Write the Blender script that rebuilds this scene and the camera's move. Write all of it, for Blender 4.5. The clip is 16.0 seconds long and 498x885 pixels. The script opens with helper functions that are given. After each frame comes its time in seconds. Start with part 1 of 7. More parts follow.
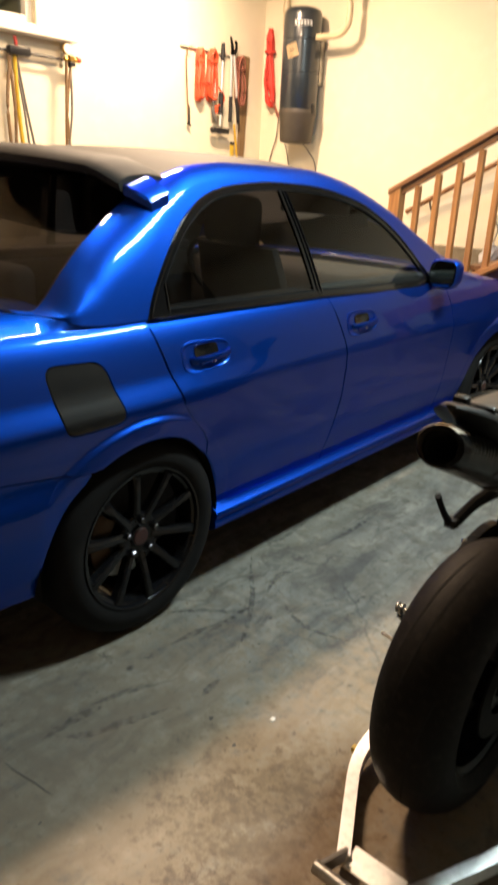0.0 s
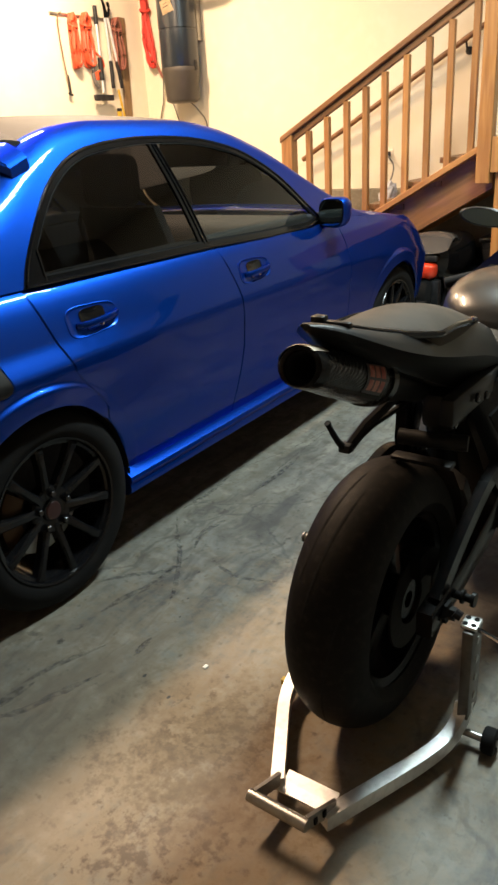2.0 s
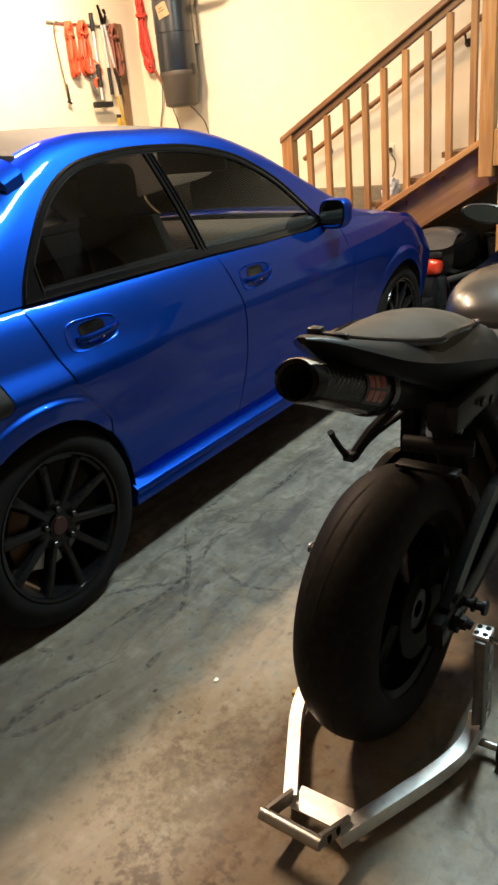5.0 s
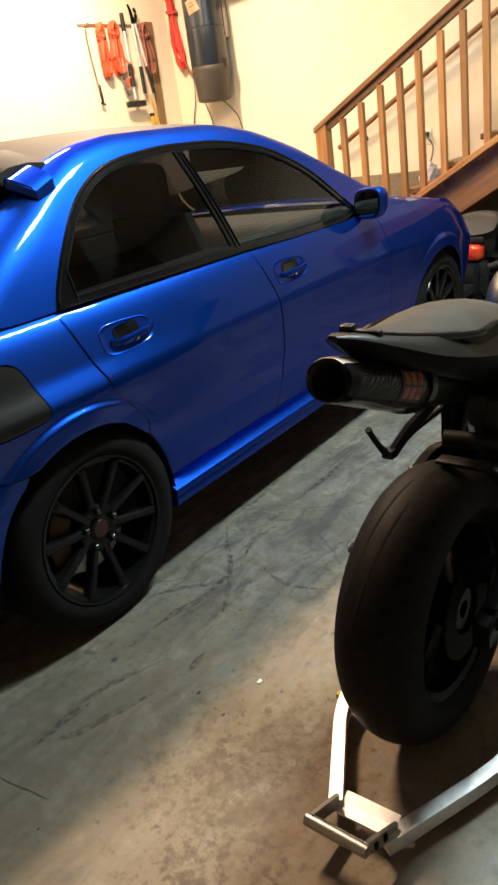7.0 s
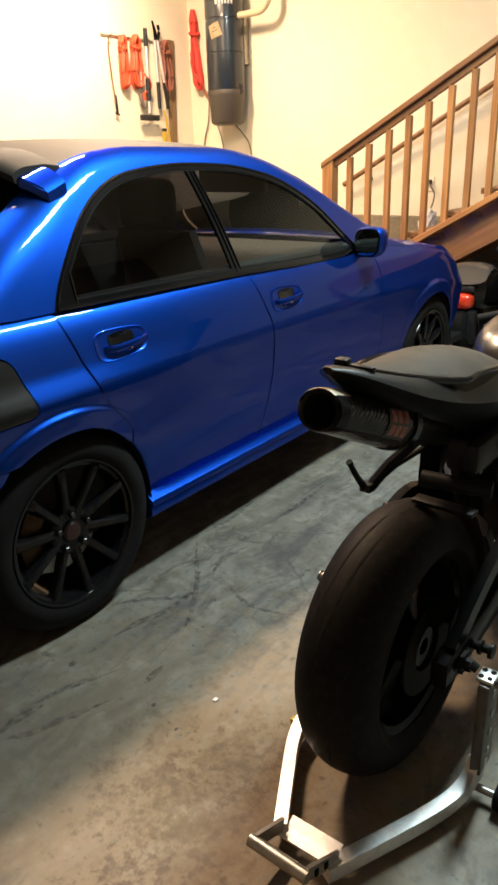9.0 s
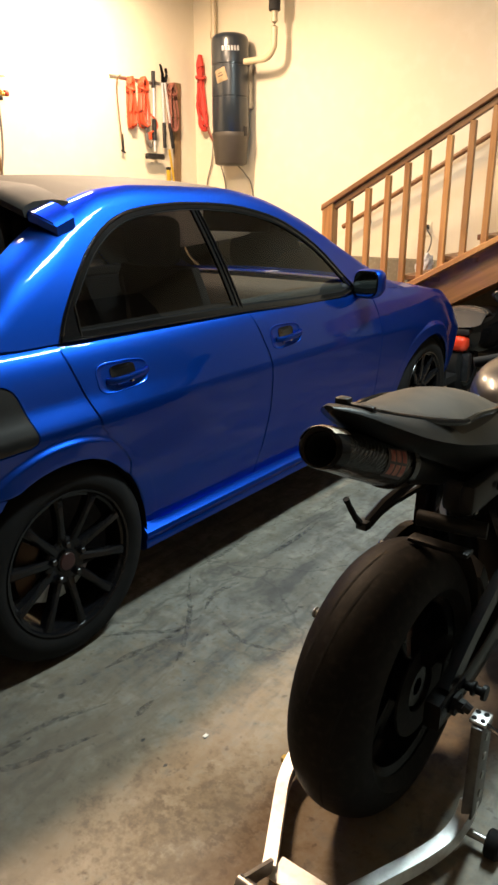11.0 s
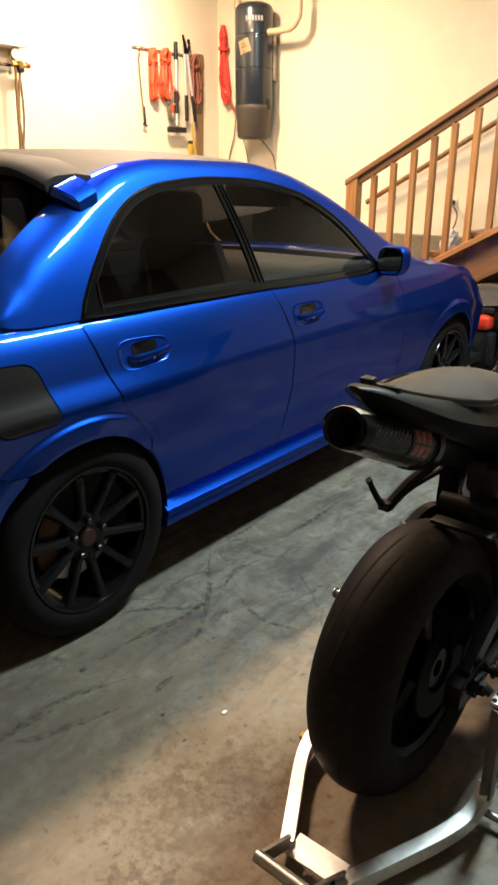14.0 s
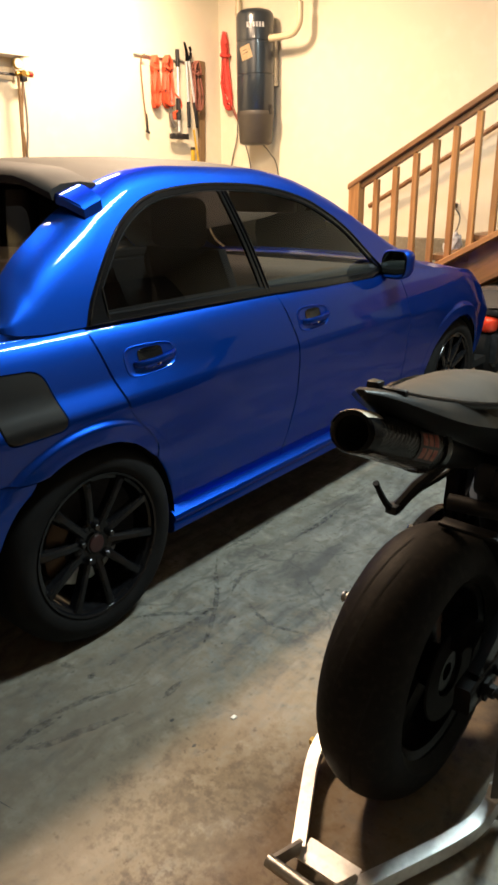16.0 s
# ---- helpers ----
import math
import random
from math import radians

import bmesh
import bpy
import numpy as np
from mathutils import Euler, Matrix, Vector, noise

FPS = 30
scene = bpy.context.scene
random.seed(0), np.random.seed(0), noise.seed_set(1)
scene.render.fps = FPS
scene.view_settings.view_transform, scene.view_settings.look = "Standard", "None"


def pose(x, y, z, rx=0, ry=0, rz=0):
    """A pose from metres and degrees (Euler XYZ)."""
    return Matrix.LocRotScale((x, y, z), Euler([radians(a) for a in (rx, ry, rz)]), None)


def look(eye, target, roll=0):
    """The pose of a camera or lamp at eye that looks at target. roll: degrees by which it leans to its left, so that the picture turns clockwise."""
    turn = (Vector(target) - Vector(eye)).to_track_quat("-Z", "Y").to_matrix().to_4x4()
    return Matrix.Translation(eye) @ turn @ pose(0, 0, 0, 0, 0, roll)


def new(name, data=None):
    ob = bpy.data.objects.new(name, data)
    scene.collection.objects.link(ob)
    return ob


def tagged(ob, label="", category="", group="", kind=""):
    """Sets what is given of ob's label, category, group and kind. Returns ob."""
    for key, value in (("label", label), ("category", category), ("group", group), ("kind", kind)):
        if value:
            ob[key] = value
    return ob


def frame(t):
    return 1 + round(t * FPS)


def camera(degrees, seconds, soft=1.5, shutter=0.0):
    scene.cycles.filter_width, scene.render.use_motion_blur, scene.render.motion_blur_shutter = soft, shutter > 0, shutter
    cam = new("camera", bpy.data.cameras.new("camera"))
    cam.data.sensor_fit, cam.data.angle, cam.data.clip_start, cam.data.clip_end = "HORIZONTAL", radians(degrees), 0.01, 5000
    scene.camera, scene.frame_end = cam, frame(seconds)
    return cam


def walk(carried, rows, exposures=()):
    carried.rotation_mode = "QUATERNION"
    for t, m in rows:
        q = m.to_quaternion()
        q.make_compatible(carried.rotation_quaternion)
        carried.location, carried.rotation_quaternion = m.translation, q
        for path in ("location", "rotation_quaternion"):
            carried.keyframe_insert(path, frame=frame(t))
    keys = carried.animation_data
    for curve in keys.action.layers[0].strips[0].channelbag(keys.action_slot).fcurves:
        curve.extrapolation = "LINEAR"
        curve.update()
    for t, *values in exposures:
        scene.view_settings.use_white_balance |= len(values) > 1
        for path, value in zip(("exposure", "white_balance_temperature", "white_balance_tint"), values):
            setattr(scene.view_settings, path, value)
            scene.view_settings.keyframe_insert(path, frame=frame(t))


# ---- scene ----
cam = camera(38.0, 16.0, soft=2.7, shutter=0.5)
PATH = [
    (0, (2.312, -1.271, 1.358), (1.121, 0.174, 0.657), 2.8),
    (0.5, (2.352, -1.232, 1.327), (1.183, 0.171, 0.511), 1.1),
    (1, (2.402, -1.227, 1.326), (1.27, 0.25, 0.592), 0.9),
    (1.5, (2.424, -1.234, 1.326), (1.308, 0.31, 0.717), -1.6),
    (2, (2.431, -1.207, 1.307), (1.373, 0.3, 0.528), -3.6),
    (2.5, (2.444, -1.195, 1.313), (1.364, 0.31, 0.56), -5.2),
    (3, (2.441, -1.19, 1.319), (1.297, 0.271, 0.573), -5.5),
    (3.5, (2.435, -1.19, 1.322), (1.34, 0.301, 0.562), -4.2),
    (6, (2.435, -1.145, 1.327), (1.296, 0.299, 0.542), -8.4),
    (6.5, (2.435, -1.137, 1.33), (1.242, 0.268, 0.554), -9.6),
    (7, (2.435, -1.134, 1.328), (1.252, 0.276, 0.546), -8.9),
    (7.5, (2.44, -1.127, 1.324), (1.257, 0.273, 0.525), -9.2),
    (8, (2.449, -1.132, 1.324), (1.355, 0.333, 0.513), -7.1),
    (8.5, (2.431, -1.15, 1.328), (1.334, 0.315, 0.523), -3.7),
    (9, (2.434, -1.17, 1.339), (1.299, 0.304, 0.605), -1.8),
    (11.5, (2.431, -1.192, 1.346), (1.295, 0.322, 0.702), 0.1),
    (12, (2.424, -1.177, 1.337), (1.257, 0.274, 0.608), -2.8),
    (12.5, (2.431, -1.187, 1.345), (1.245, 0.249, 0.615), -2.3),
    (13, (2.423, -1.19, 1.349), (1.244, 0.288, 0.698), -0.3),
    (13.5, (2.413, -1.177, 1.345), (1.267, 0.255, 0.547), -0.2),
    (14, (2.42, -1.187, 1.346), (1.254, 0.277, 0.643), 0.1),
    (14.5, (2.426, -1.197, 1.348), (1.259, 0.277, 0.664), 0.8),
    (15, (2.43, -1.199, 1.348), (1.257, 0.297, 0.726), -0.3),
    (15.5, (2.409, -1.189, 1.346), (1.206, 0.277, 0.708), -0.0),
    (16, (2.418, -1.193, 1.347), (1.239, 0.267, 0.656), -0.6),
]
walk(cam, [(t, look(eye, target, roll)) for t, eye, target, roll in PATH])

# ---- world and lamps ----
world = bpy.data.worlds.new("night")
scene.world = world
world.use_nodes = True
world.node_tree.nodes["Background"].inputs[0].default_value = (0.02, 0.025, 0.04, 1)
world.node_tree.nodes["Background"].inputs[1].default_value = 0.3
scene.view_settings.exposure = 0.47

WALL_W, WALL_N, WALL_E, WALL_S, CEIL = -2.7, 4.75, 4.6, -3.6, 3.3
STEM_TOP = 0.84


def area_lamp(name, place, target, sx, sy, watts, colour):
    data = bpy.data.lights.new(name, "AREA")
    data.shape, data.size, data.size_y, data.energy, data.color = "RECTANGLE", sx, sy, watts, colour
    ob = new(name, data)
    ob.matrix_world = look(place, target)
    return ob


WARM, COOL = (1.0, 0.71, 0.47), (0.81, 0.98, 0.98)
LAMPS = [("car_bay_light", -0.35, 1.08, 0.16, 1.25, 150, WARM),
         ("workbench_light", -1.75, 3.0, 0.16, 0.60, 130, WARM),
         ("bike_bay_light", 1.92, 1.68, 0.28, 1.20, 104, COOL)]
for lname, lx, ly, lw, ll, lp, lc in LAMPS:
    area_lamp(lname, (lx, ly, CEIL - 0.085), (lx, ly + 0.0001, 0), lw, ll, lp, lc)


# ---- materials ----
def mat(name, base, rough=0.5, metal=0.0, spots=None, coat=0.0, bump=None, spec=0.5, rvar=None):
    """Principled material. spots: list of (scale, colour, low, high, detail); bump: list of (scale, strength, distance)."""
    m = bpy.data.materials.new(name)
    m.use_nodes = True
    nt = m.node_tree
    b = nt.nodes["Principled BSDF"]
    b.inputs["Roughness"].default_value, b.inputs["Metallic"].default_value = rough, metal
    b.inputs["Base Color"].default_value = (*base, 1)
    b.inputs["Specular IOR Level"].default_value = spec
    b.inputs["Coat Weight"].default_value, b.inputs["Coat Roughness"].default_value = coat, 0.04
    tc = nt.nodes.new("ShaderNodeTexCoord")
    out = None

    def noise_node(scale, detail=4.0):
        n = nt.nodes.new("ShaderNodeTexNoise")
        n.inputs["Scale"].default_value, n.inputs["Detail"].default_value = scale, detail
        nt.links.new(tc.outputs["Object"], n.inputs["Vector"])
        return n
    for scale, colour, low, high, detail in spots or ():
        n = noise_node(scale, detail)
        r = nt.nodes.new("ShaderNodeMapRange")
        r.inputs[1].default_value, r.inputs[2].default_value = low, high
        nt.links.new(n.outputs[0], r.inputs[0])
        mix = nt.nodes.new("ShaderNodeMix")
        mix.data_type = "RGBA"
        nt.links.new(r.outputs[0], mix.inputs[0])
        if out is None:
            mix.inputs[6].default_value = (*base, 1)
        else:
            nt.links.new(out, mix.inputs[6])
        mix.inputs[7].default_value = (*colour, 1)
        out = mix.outputs[2]
    if out is not None:
        nt.links.new(out, b.inputs["Base Color"])
    if rvar:
        n = noise_node(rvar[0])
        r = nt.nodes.new("ShaderNodeMapRange")
        r.inputs[1].default_value, r.inputs[2].default_value = 0.35, 0.65
        r.inputs[3].default_value, r.inputs[4].default_value = rvar[1], rvar[2]
        nt.links.new(n.outputs[0], r.inputs[0])
        nt.links.new(r.outputs[0], b.inputs["Roughness"])
    last = None
    for scale, strength, dist in bump or ():
        n = noise_node(scale, 5.0)
        k = nt.nodes.new("ShaderNodeBump")
        k.inputs["Strength"].default_value, k.inputs["Distance"].default_value = strength, dist
        nt.links.new(n.outputs[0], k.inputs["Height"])
        if last is not None:
            nt.links.new(last.outputs[0], k.inputs["Normal"])
        last = k
    if last is not None:
        nt.links.new(last.outputs[0], b.inputs["Normal"])
    return m


def glass_mat(name, tint, rough=0.0):
    """Thin tinted glass: clear through the tint, with a mirror sheen by Fresnel."""
    m = bpy.data.materials.new(name)
    m.use_nodes = True
    nt = m.node_tree
    nt.nodes.clear()
    o = nt.nodes.new("ShaderNodeOutputMaterial")
    t, g, mix, f = (nt.nodes.new("ShaderNode" + k) for k in ("BsdfTransparent", "BsdfGlossy", "MixShader", "Fresnel"))
    t.inputs[0].default_value = (*tint, 1)
    g.inputs["Roughness"].default_value = rough
    f.inputs["IOR"].default_value = 1.5
    nt.links.new(f.outputs[0], mix.inputs[0])
    nt.links.new(t.outputs[0], mix.inputs[1])
    nt.links.new(g.outputs[0], mix.inputs[2])
    nt.links.new(mix.outputs[0], o.inputs[0])
    return m


def glow_mat(name, colour, strength):
    m = mat(name, colour, 0.4)
    b = m.node_tree.nodes["Principled BSDF"]
    b.inputs["Emission Color"].default_value, b.inputs["Emission Strength"].default_value = (*colour, 1), strength
    return m


def paint_mat():
    m = mat("blue_pearl_paint", (0.005, 0.054, 0.39), 0.44, 0.97, coat=0.5)
    nt = m.node_tree
    b = nt.nodes["Principled BSDF"]
    b.inputs["Specular Tint"].default_value = (0.05, 0.09, 0.42, 1)
    tc = nt.nodes["Texture Coordinate"]
    n = nt.nodes.new("ShaderNodeTexNoise")
    n.inputs["Scale"].default_value = 2200
    k = nt.nodes.new("ShaderNodeBump")
    k.inputs["Strength"].default_value, k.inputs["Distance"].default_value = 0.10, 0.0004
    nt.links.new(tc.outputs["Object"], n.inputs["Vector"])
    nt.links.new(n.outputs[0], k.inputs["Height"])
    nt.links.new(k.outputs[0], b.inputs["Normal"])
    d = nt.nodes.new("ShaderNodeTexNoise")
    d.inputs["Scale"].default_value, d.inputs["Detail"].default_value = 3.5, 6
    nt.links.new(tc.outputs["Object"], d.inputs["Vector"])
    r = nt.nodes.new("ShaderNodeMapRange")
    r.inputs[1].default_value, r.inputs[2].default_value, r.inputs[3].default_value, r.inputs[4].default_value = 0.3, 0.75, 0.02, 0.06
    nt.links.new(d.outputs[0], r.inputs[0])
    nt.links.new(r.outputs[0], b.inputs["Coat Roughness"])
    return m


def wood_mat(name, light, dark, knots=True):
    m = mat(name, light, 0.45, rvar=(9, 0.35, 0.6))
    nt = m.node_tree
    b = nt.nodes["Principled BSDF"]
    tc = nt.nodes["Texture Coordinate"]
    w = nt.nodes.new("ShaderNodeTexNoise")
    mp = nt.nodes.new("ShaderNodeMapping")
    info = nt.nodes.new("ShaderNodeObjectInfo")
    add = nt.nodes.new("ShaderNodeVectorMath")
    add.operation = "ADD"
    comb = nt.nodes.new("ShaderNodeCombineXYZ")
    mul = nt.nodes.new("ShaderNodeMath")
    mul.operation, mul.inputs[1].default_value = "MULTIPLY", 37.0
    nt.links.new(info.outputs["Random"], mul.inputs[0])
    for k in range(3):
        nt.links.new(mul.outputs[0], comb.inputs[k])
    nt.links.new(tc.outputs["Object"], add.inputs[0])
    nt.links.new(comb.outputs[0], add.inputs[1])
    nt.links.new(add.outputs[0], mp.inputs["Vector"])
    mp.inputs["Scale"].default_value = (34, 34, 2.2)
    w.inputs["Scale"].default_value, w.inputs["Detail"].default_value, w.inputs["Distortion"].default_value = 1.0, 6, 0.6
    nt.links.new(mp.outputs[0], w.inputs["Vector"])
    ramp = nt.nodes.new("ShaderNodeValToRGB")
    ramp.color_ramp.elements[0].position, ramp.color_ramp.elements[1].position = 0.35, 0.68
    ramp.color_ramp.elements[0].color, ramp.color_ramp.elements[1].color = (*dark, 1), (*light, 1)
    nt.links.new(w.outputs[0], ramp.inputs[0])
    hsv = nt.nodes.new("ShaderNodeHueSaturation")
    rr = nt.nodes.new("ShaderNodeMapRange")
    rr.inputs[3].default_value, rr.inputs[4].default_value = 0.8, 1.15
    nt.links.new(info.outputs["Random"], rr.inputs[0])
    nt.links.new(rr.outputs[0], hsv.inputs["Value"])
    nt.links.new(ramp.outputs[0], hsv.inputs["Color"])
    nt.links.new(hsv.outputs[0], b.inputs["Base Color"])
    return m


def concrete_mat():
    """Stained slab: pale grey-brown trowelled concrete with dark tyre-grey smears, brown oil blots, pits and hairline
    cracks, with some lamplight and bike shade in its colour.
    """
    m = mat("stained_concrete", (0.200, 0.194, 0.166), 0.55, spots=[
        (0.9, (0.166, 0.154, 0.126), 0.42, 0.66, 5), (3.2, (0.2964, 0.2736, 0.2242), 0.50, 0.74, 6),
        (2.1, (0.160, 0.147, 0.118), 0.50, 0.68, 8), (7.5, (0.1292, 0.1102, 0.0836), 0.54, 0.72, 9), (26, (0.1406, 0.1178, 0.0874), 0.53, 0.74, 7), (70, (0.1672, 0.1444, 0.1102), 0.53, 0.74, 5),
        (13, (0.130, 0.114, 0.087), 0.48, 0.70, 9), (18, (0.2888, 0.2622, 0.2128), 0.55, 0.82, 6), (40, (0.076, 0.0646, 0.0494), 0.60, 0.74, 8)],
        bump=[(2.5, 0.12, 0.02), (45, 0.25, 0.002), (260, 0.2, 0.0006)], rvar=(2.2, 0.50, 0.74), spec=0.42)
    nt = m.node_tree
    b = nt.nodes["Principled BSDF"]
    tc = nt.nodes["Texture Coordinate"]
    src = b.inputs["Base Color"].links[0].from_socket

    def layer(tex_out, low, high, colour, amount, src):
        r = nt.nodes.new("ShaderNodeMapRange")
        r.inputs[1].default_value, r.inputs[2].default_value, r.inputs[3].default_value, r.inputs[4].default_value = low, high, amount, 0.0
        nt.links.new(tex_out, r.inputs[0])
        mix = nt.nodes.new("ShaderNodeMix")
        mix.data_type = "RGBA"
        nt.links.new(r.outputs[0], mix.inputs[0])
        nt.links.new(src, mix.inputs[6])
        mix.inputs[7].default_value = (*colour, 1)
        return mix.outputs[2]
    warp = nt.nodes.new("ShaderNodeTexNoise")
    warp.inputs["Scale"].default_value, warp.inputs["Detail"].default_value = 2.3, 6
    nt.links.new(tc.outputs["Object"], warp.inputs["Vector"])
    mixv = nt.nodes.new("ShaderNodeMix")
    mixv.data_type, mixv.inputs[0].default_value = "VECTOR", 0.20
    nt.links.new(tc.outputs["Object"], mixv.inputs[4])
    nt.links.new(warp.outputs["Color"], mixv.inputs[5])
    v = nt.nodes.new("ShaderNodeTexVoronoi")
    v.feature = "DISTANCE_TO_EDGE"
    v.inputs["Scale"].default_value = 0.9
    nt.links.new(mixv.outputs[1], v.inputs["Vector"])
    src = layer(v.outputs["Distance"], 0.0008, 0.004, (0.0456, 0.0418, 0.038), 0.45, src)
    mp = nt.nodes.new("ShaderNodeMapping")
    mp.inputs["Scale"].default_value, mp.inputs["Rotation"].default_value = (9, 1.2, 1), (0, 0, radians(-33))
    nt.links.new(mixv.outputs[1], mp.inputs["Vector"])
    s = nt.nodes.new("ShaderNodeTexNoise")
    s.inputs["Scale"].default_value, s.inputs["Detail"].default_value = 1.3, 7
    nt.links.new(mp.outputs[0], s.inputs["Vector"])
    src = layer(s.outputs[0], 0.36, 0.50, (0.076, 0.0707, 0.0646), 0.5, src)
    for scale, turn, low, high, amount in (((22, 4.0, 1), -22, 0.345, 0.455, 0.50), ((50, 9.0, 1), -46, 0.315, 0.425, 0.45), ((12, 3.0, 1), 18, 0.325, 0.445, 0.38)):
        mp = nt.nodes.new("ShaderNodeMapping")
        mp.inputs["Scale"].default_value, mp.inputs["Rotation"].default_value = scale, (0, 0, radians(turn))
        nt.links.new(mixv.outputs[1], mp.inputs["Vector"])
        s = nt.nodes.new("ShaderNodeTexNoise")
        s.inputs["Scale"].default_value, s.inputs["Detail"].default_value = 1.0, 5
        nt.links.new(mp.outputs[0], s.inputs["Vector"])
        src = layer(s.outputs[0], low, high, (0.0532, 0.0486, 0.0441), amount, src)
    # single stains: dark oil specks and brown drips, each with a ragged edge
    rag = nt.nodes.new("ShaderNodeTexNoise")
    rag.inputs["Scale"].default_value, rag.inputs["Detail"].default_value, rag.inputs["Roughness"].default_value = 16, 9, 0.7
    nt.links.new(tc.outputs["Object"], rag.inputs["Vector"])
    for x, y, size, colour, amount in ((1.58, -0.56, 0.13, (0.060, 0.040, 0.022), 0.55), (1.56, -0.14, 0.14, (0.0760, 0.0540, 0.0260), 0.5), (1.40, -0.12, 0.10, (0.0988, 0.0745, 0.038), 0.4), (1.74, 0.02, 0.20, (0.0874, 0.0646, 0.0319), 0.55), (1.30, -0.80, 0.20, (0.076, 0.057, 0.0289), 0.4), (1.75, -0.40, 0.22, (0.0912, 0.0669, 0.0334), 0.45)):
        sub = nt.nodes.new("ShaderNodeVectorMath")
        sub.operation = "DISTANCE"
        sub.inputs[1].default_value = (x, y, 0)
        nt.links.new(tc.outputs["Object"], sub.inputs[0])
        k = nt.nodes.new("ShaderNodeMath")
        k.operation, k.inputs[1].default_value = "DIVIDE", size
        nt.links.new(sub.outputs["Value"], k.inputs[0])
        q = nt.nodes.new("ShaderNodeMath")
        q.operation, q.inputs[1].default_value = "MULTIPLY_ADD", 3.2
        nt.links.new(rag.outputs[0], q.inputs[0])
        nt.links.new(k.outputs[0], q.inputs[2])
        src = layer(q.outputs[0], 1.85, 2.75, colour, amount, src)
    # broad tan patch, warm lamplight put into the colour, with fine dark stain flecks in it
    fine = nt.nodes.new("ShaderNodeTexNoise")
    fine.inputs["Scale"].default_value, fine.inputs["Detail"].default_value, fine.inputs["Roughness"].default_value = 34, 8, 0.65
    nt.links.new(tc.outputs["Object"], fine.inputs["Vector"])
    # the browns near (1.6, -0.2) are blotches that also paint the bike's shade
    for noise, x, y, size, low, high, colour, amount in (
            (rag, 1.55, -0.36, 0.75, 1.6, 2.8, (0.300, 0.216, 0.124), 0.65), (rag, 1.66, 0.20, 0.40, 1.6, 2.7, (0.235, 0.180, 0.110), 0.45),
            (rag, 1.60, -0.18, 0.42, 1.62, 2.3, (0.105, 0.070, 0.034), 0.75), (rag, 1.62, -0.34, 0.45, 1.52, 2.05, (0.125, 0.086, 0.044), 0.6),
            (fine, 1.58, -0.34, 0.60, 1.50, 1.86, (0.080, 0.053, 0.027), 0.5), (fine, 1.61, -0.15, 0.35, 1.52, 1.92, (0.066, 0.043, 0.022), 0.55),
            (fine, 1.60, -0.54, 0.22, 1.56, 1.96, (0.058, 0.032, 0.013), 0.9), (rag, 1.06, -0.42, 0.60, 1.5, 2.4, (0.085, 0.079, 0.069), 0.6), (fine, 1.73, -0.44, 0.16, 1.50, 1.9, (0.055, 0.036, 0.020), 0.6)):
        sub = nt.nodes.new("ShaderNodeVectorMath")
        sub.operation = "DISTANCE"
        sub.inputs[1].default_value = (x, y, 0)
        nt.links.new(tc.outputs["Object"], sub.inputs[0])
        k = nt.nodes.new("ShaderNodeMath")
        k.operation, k.inputs[1].default_value = "DIVIDE", size
        nt.links.new(sub.outputs["Value"], k.inputs[0])
        q = nt.nodes.new("ShaderNodeMath")
        q.operation, q.inputs[1].default_value = "MULTIPLY_ADD", 3.2
        nt.links.new(noise.outputs[0], q.inputs[0])
        nt.links.new(k.outputs[0], q.inputs[2])
        src = layer(q.outputs[0], low, high, colour, amount, src)
    nt.links.new(src, b.inputs["Base Color"])
    return m


PAINT = paint_mat()
SATINWRAP = mat("satin_black_wrap", (0.008, 0.008, 0.008), 0.32, spec=0.55, spots=[(6, (0.014, 0.0135, 0.013), 0.45, 0.7, 5)])
WRAP = mat("matte_black_wrap", (0.026, 0.024, 0.022), 0.66, spec=0.25, spots=[(6, (0.035, 0.033, 0.031), 0.45, 0.7, 5)])
BLACK = mat("black_plastic", (0.0135, 0.0135, 0.015), 0.38, spec=0.3, spots=[(30, (0.03, 0.03, 0.03), 0.5, 0.7, 4)])
GLOSSBLACK = mat("gloss_black", (0.005, 0.005, 0.0055), 0.12, spec=0.4)
SATIN = mat("satin_black_alloy", (0.006, 0.006, 0.007), 0.16, 0.1, spec=0.24, spots=[(25, (0.012, 0.011, 0.010), 0.5, 0.75, 4)])
NUTBLACK = mat("polished_black_nut", (0.05, 0.05, 0.052), 0.12, 0.9)
RUBBER = mat("tyre_rubber", (0.0092, 0.009, 0.0092), 0.72, spec=0.10, spots=[(14, (0.0125, 0.012, 0.0116), 0.45, 0.7, 5)], bump=[(180, 0.2, 0.0008)])
DARK = mat("underbody_black", (0.02, 0.02, 0.02), 0.9, spec=0.05)
GLASS = glass_mat("tinted_glass", (0.22, 0.205, 0.18))
FRONTGLASS = glass_mat("light_tinted_glass", (0.46, 0.49, 0.43))
CLEAR = glass_mat("clear_glass", (0.78, 0.82, 0.78))
REARGLASS = glass_mat("dark_tinted_glass", (0.17, 0.155, 0.14), 0.03)
MIRROR = mat("mirror", (0.50, 0.58, 0.58), 0.06, 1.0)
CHROME = mat("polished_metal", (0.7, 0.7, 0.7), 0.12, 1.0)
STEEL = mat("dull_steel", (0.42, 0.41, 0.39), 0.38, 1.0, spots=[(40, (0.3, 0.29, 0.27), 0.5, 0.7, 4)])
GOLD = mat("gold_caliper", (0.06, 0.03, 0.010), 0.45, 0.3)
REDPAINT = mat("red_cap", (0.35, 0.03, 0.02), 0.4)
CAPRED = mat("faded_dark_red", (0.028, 0.006, 0.007), 0.35)
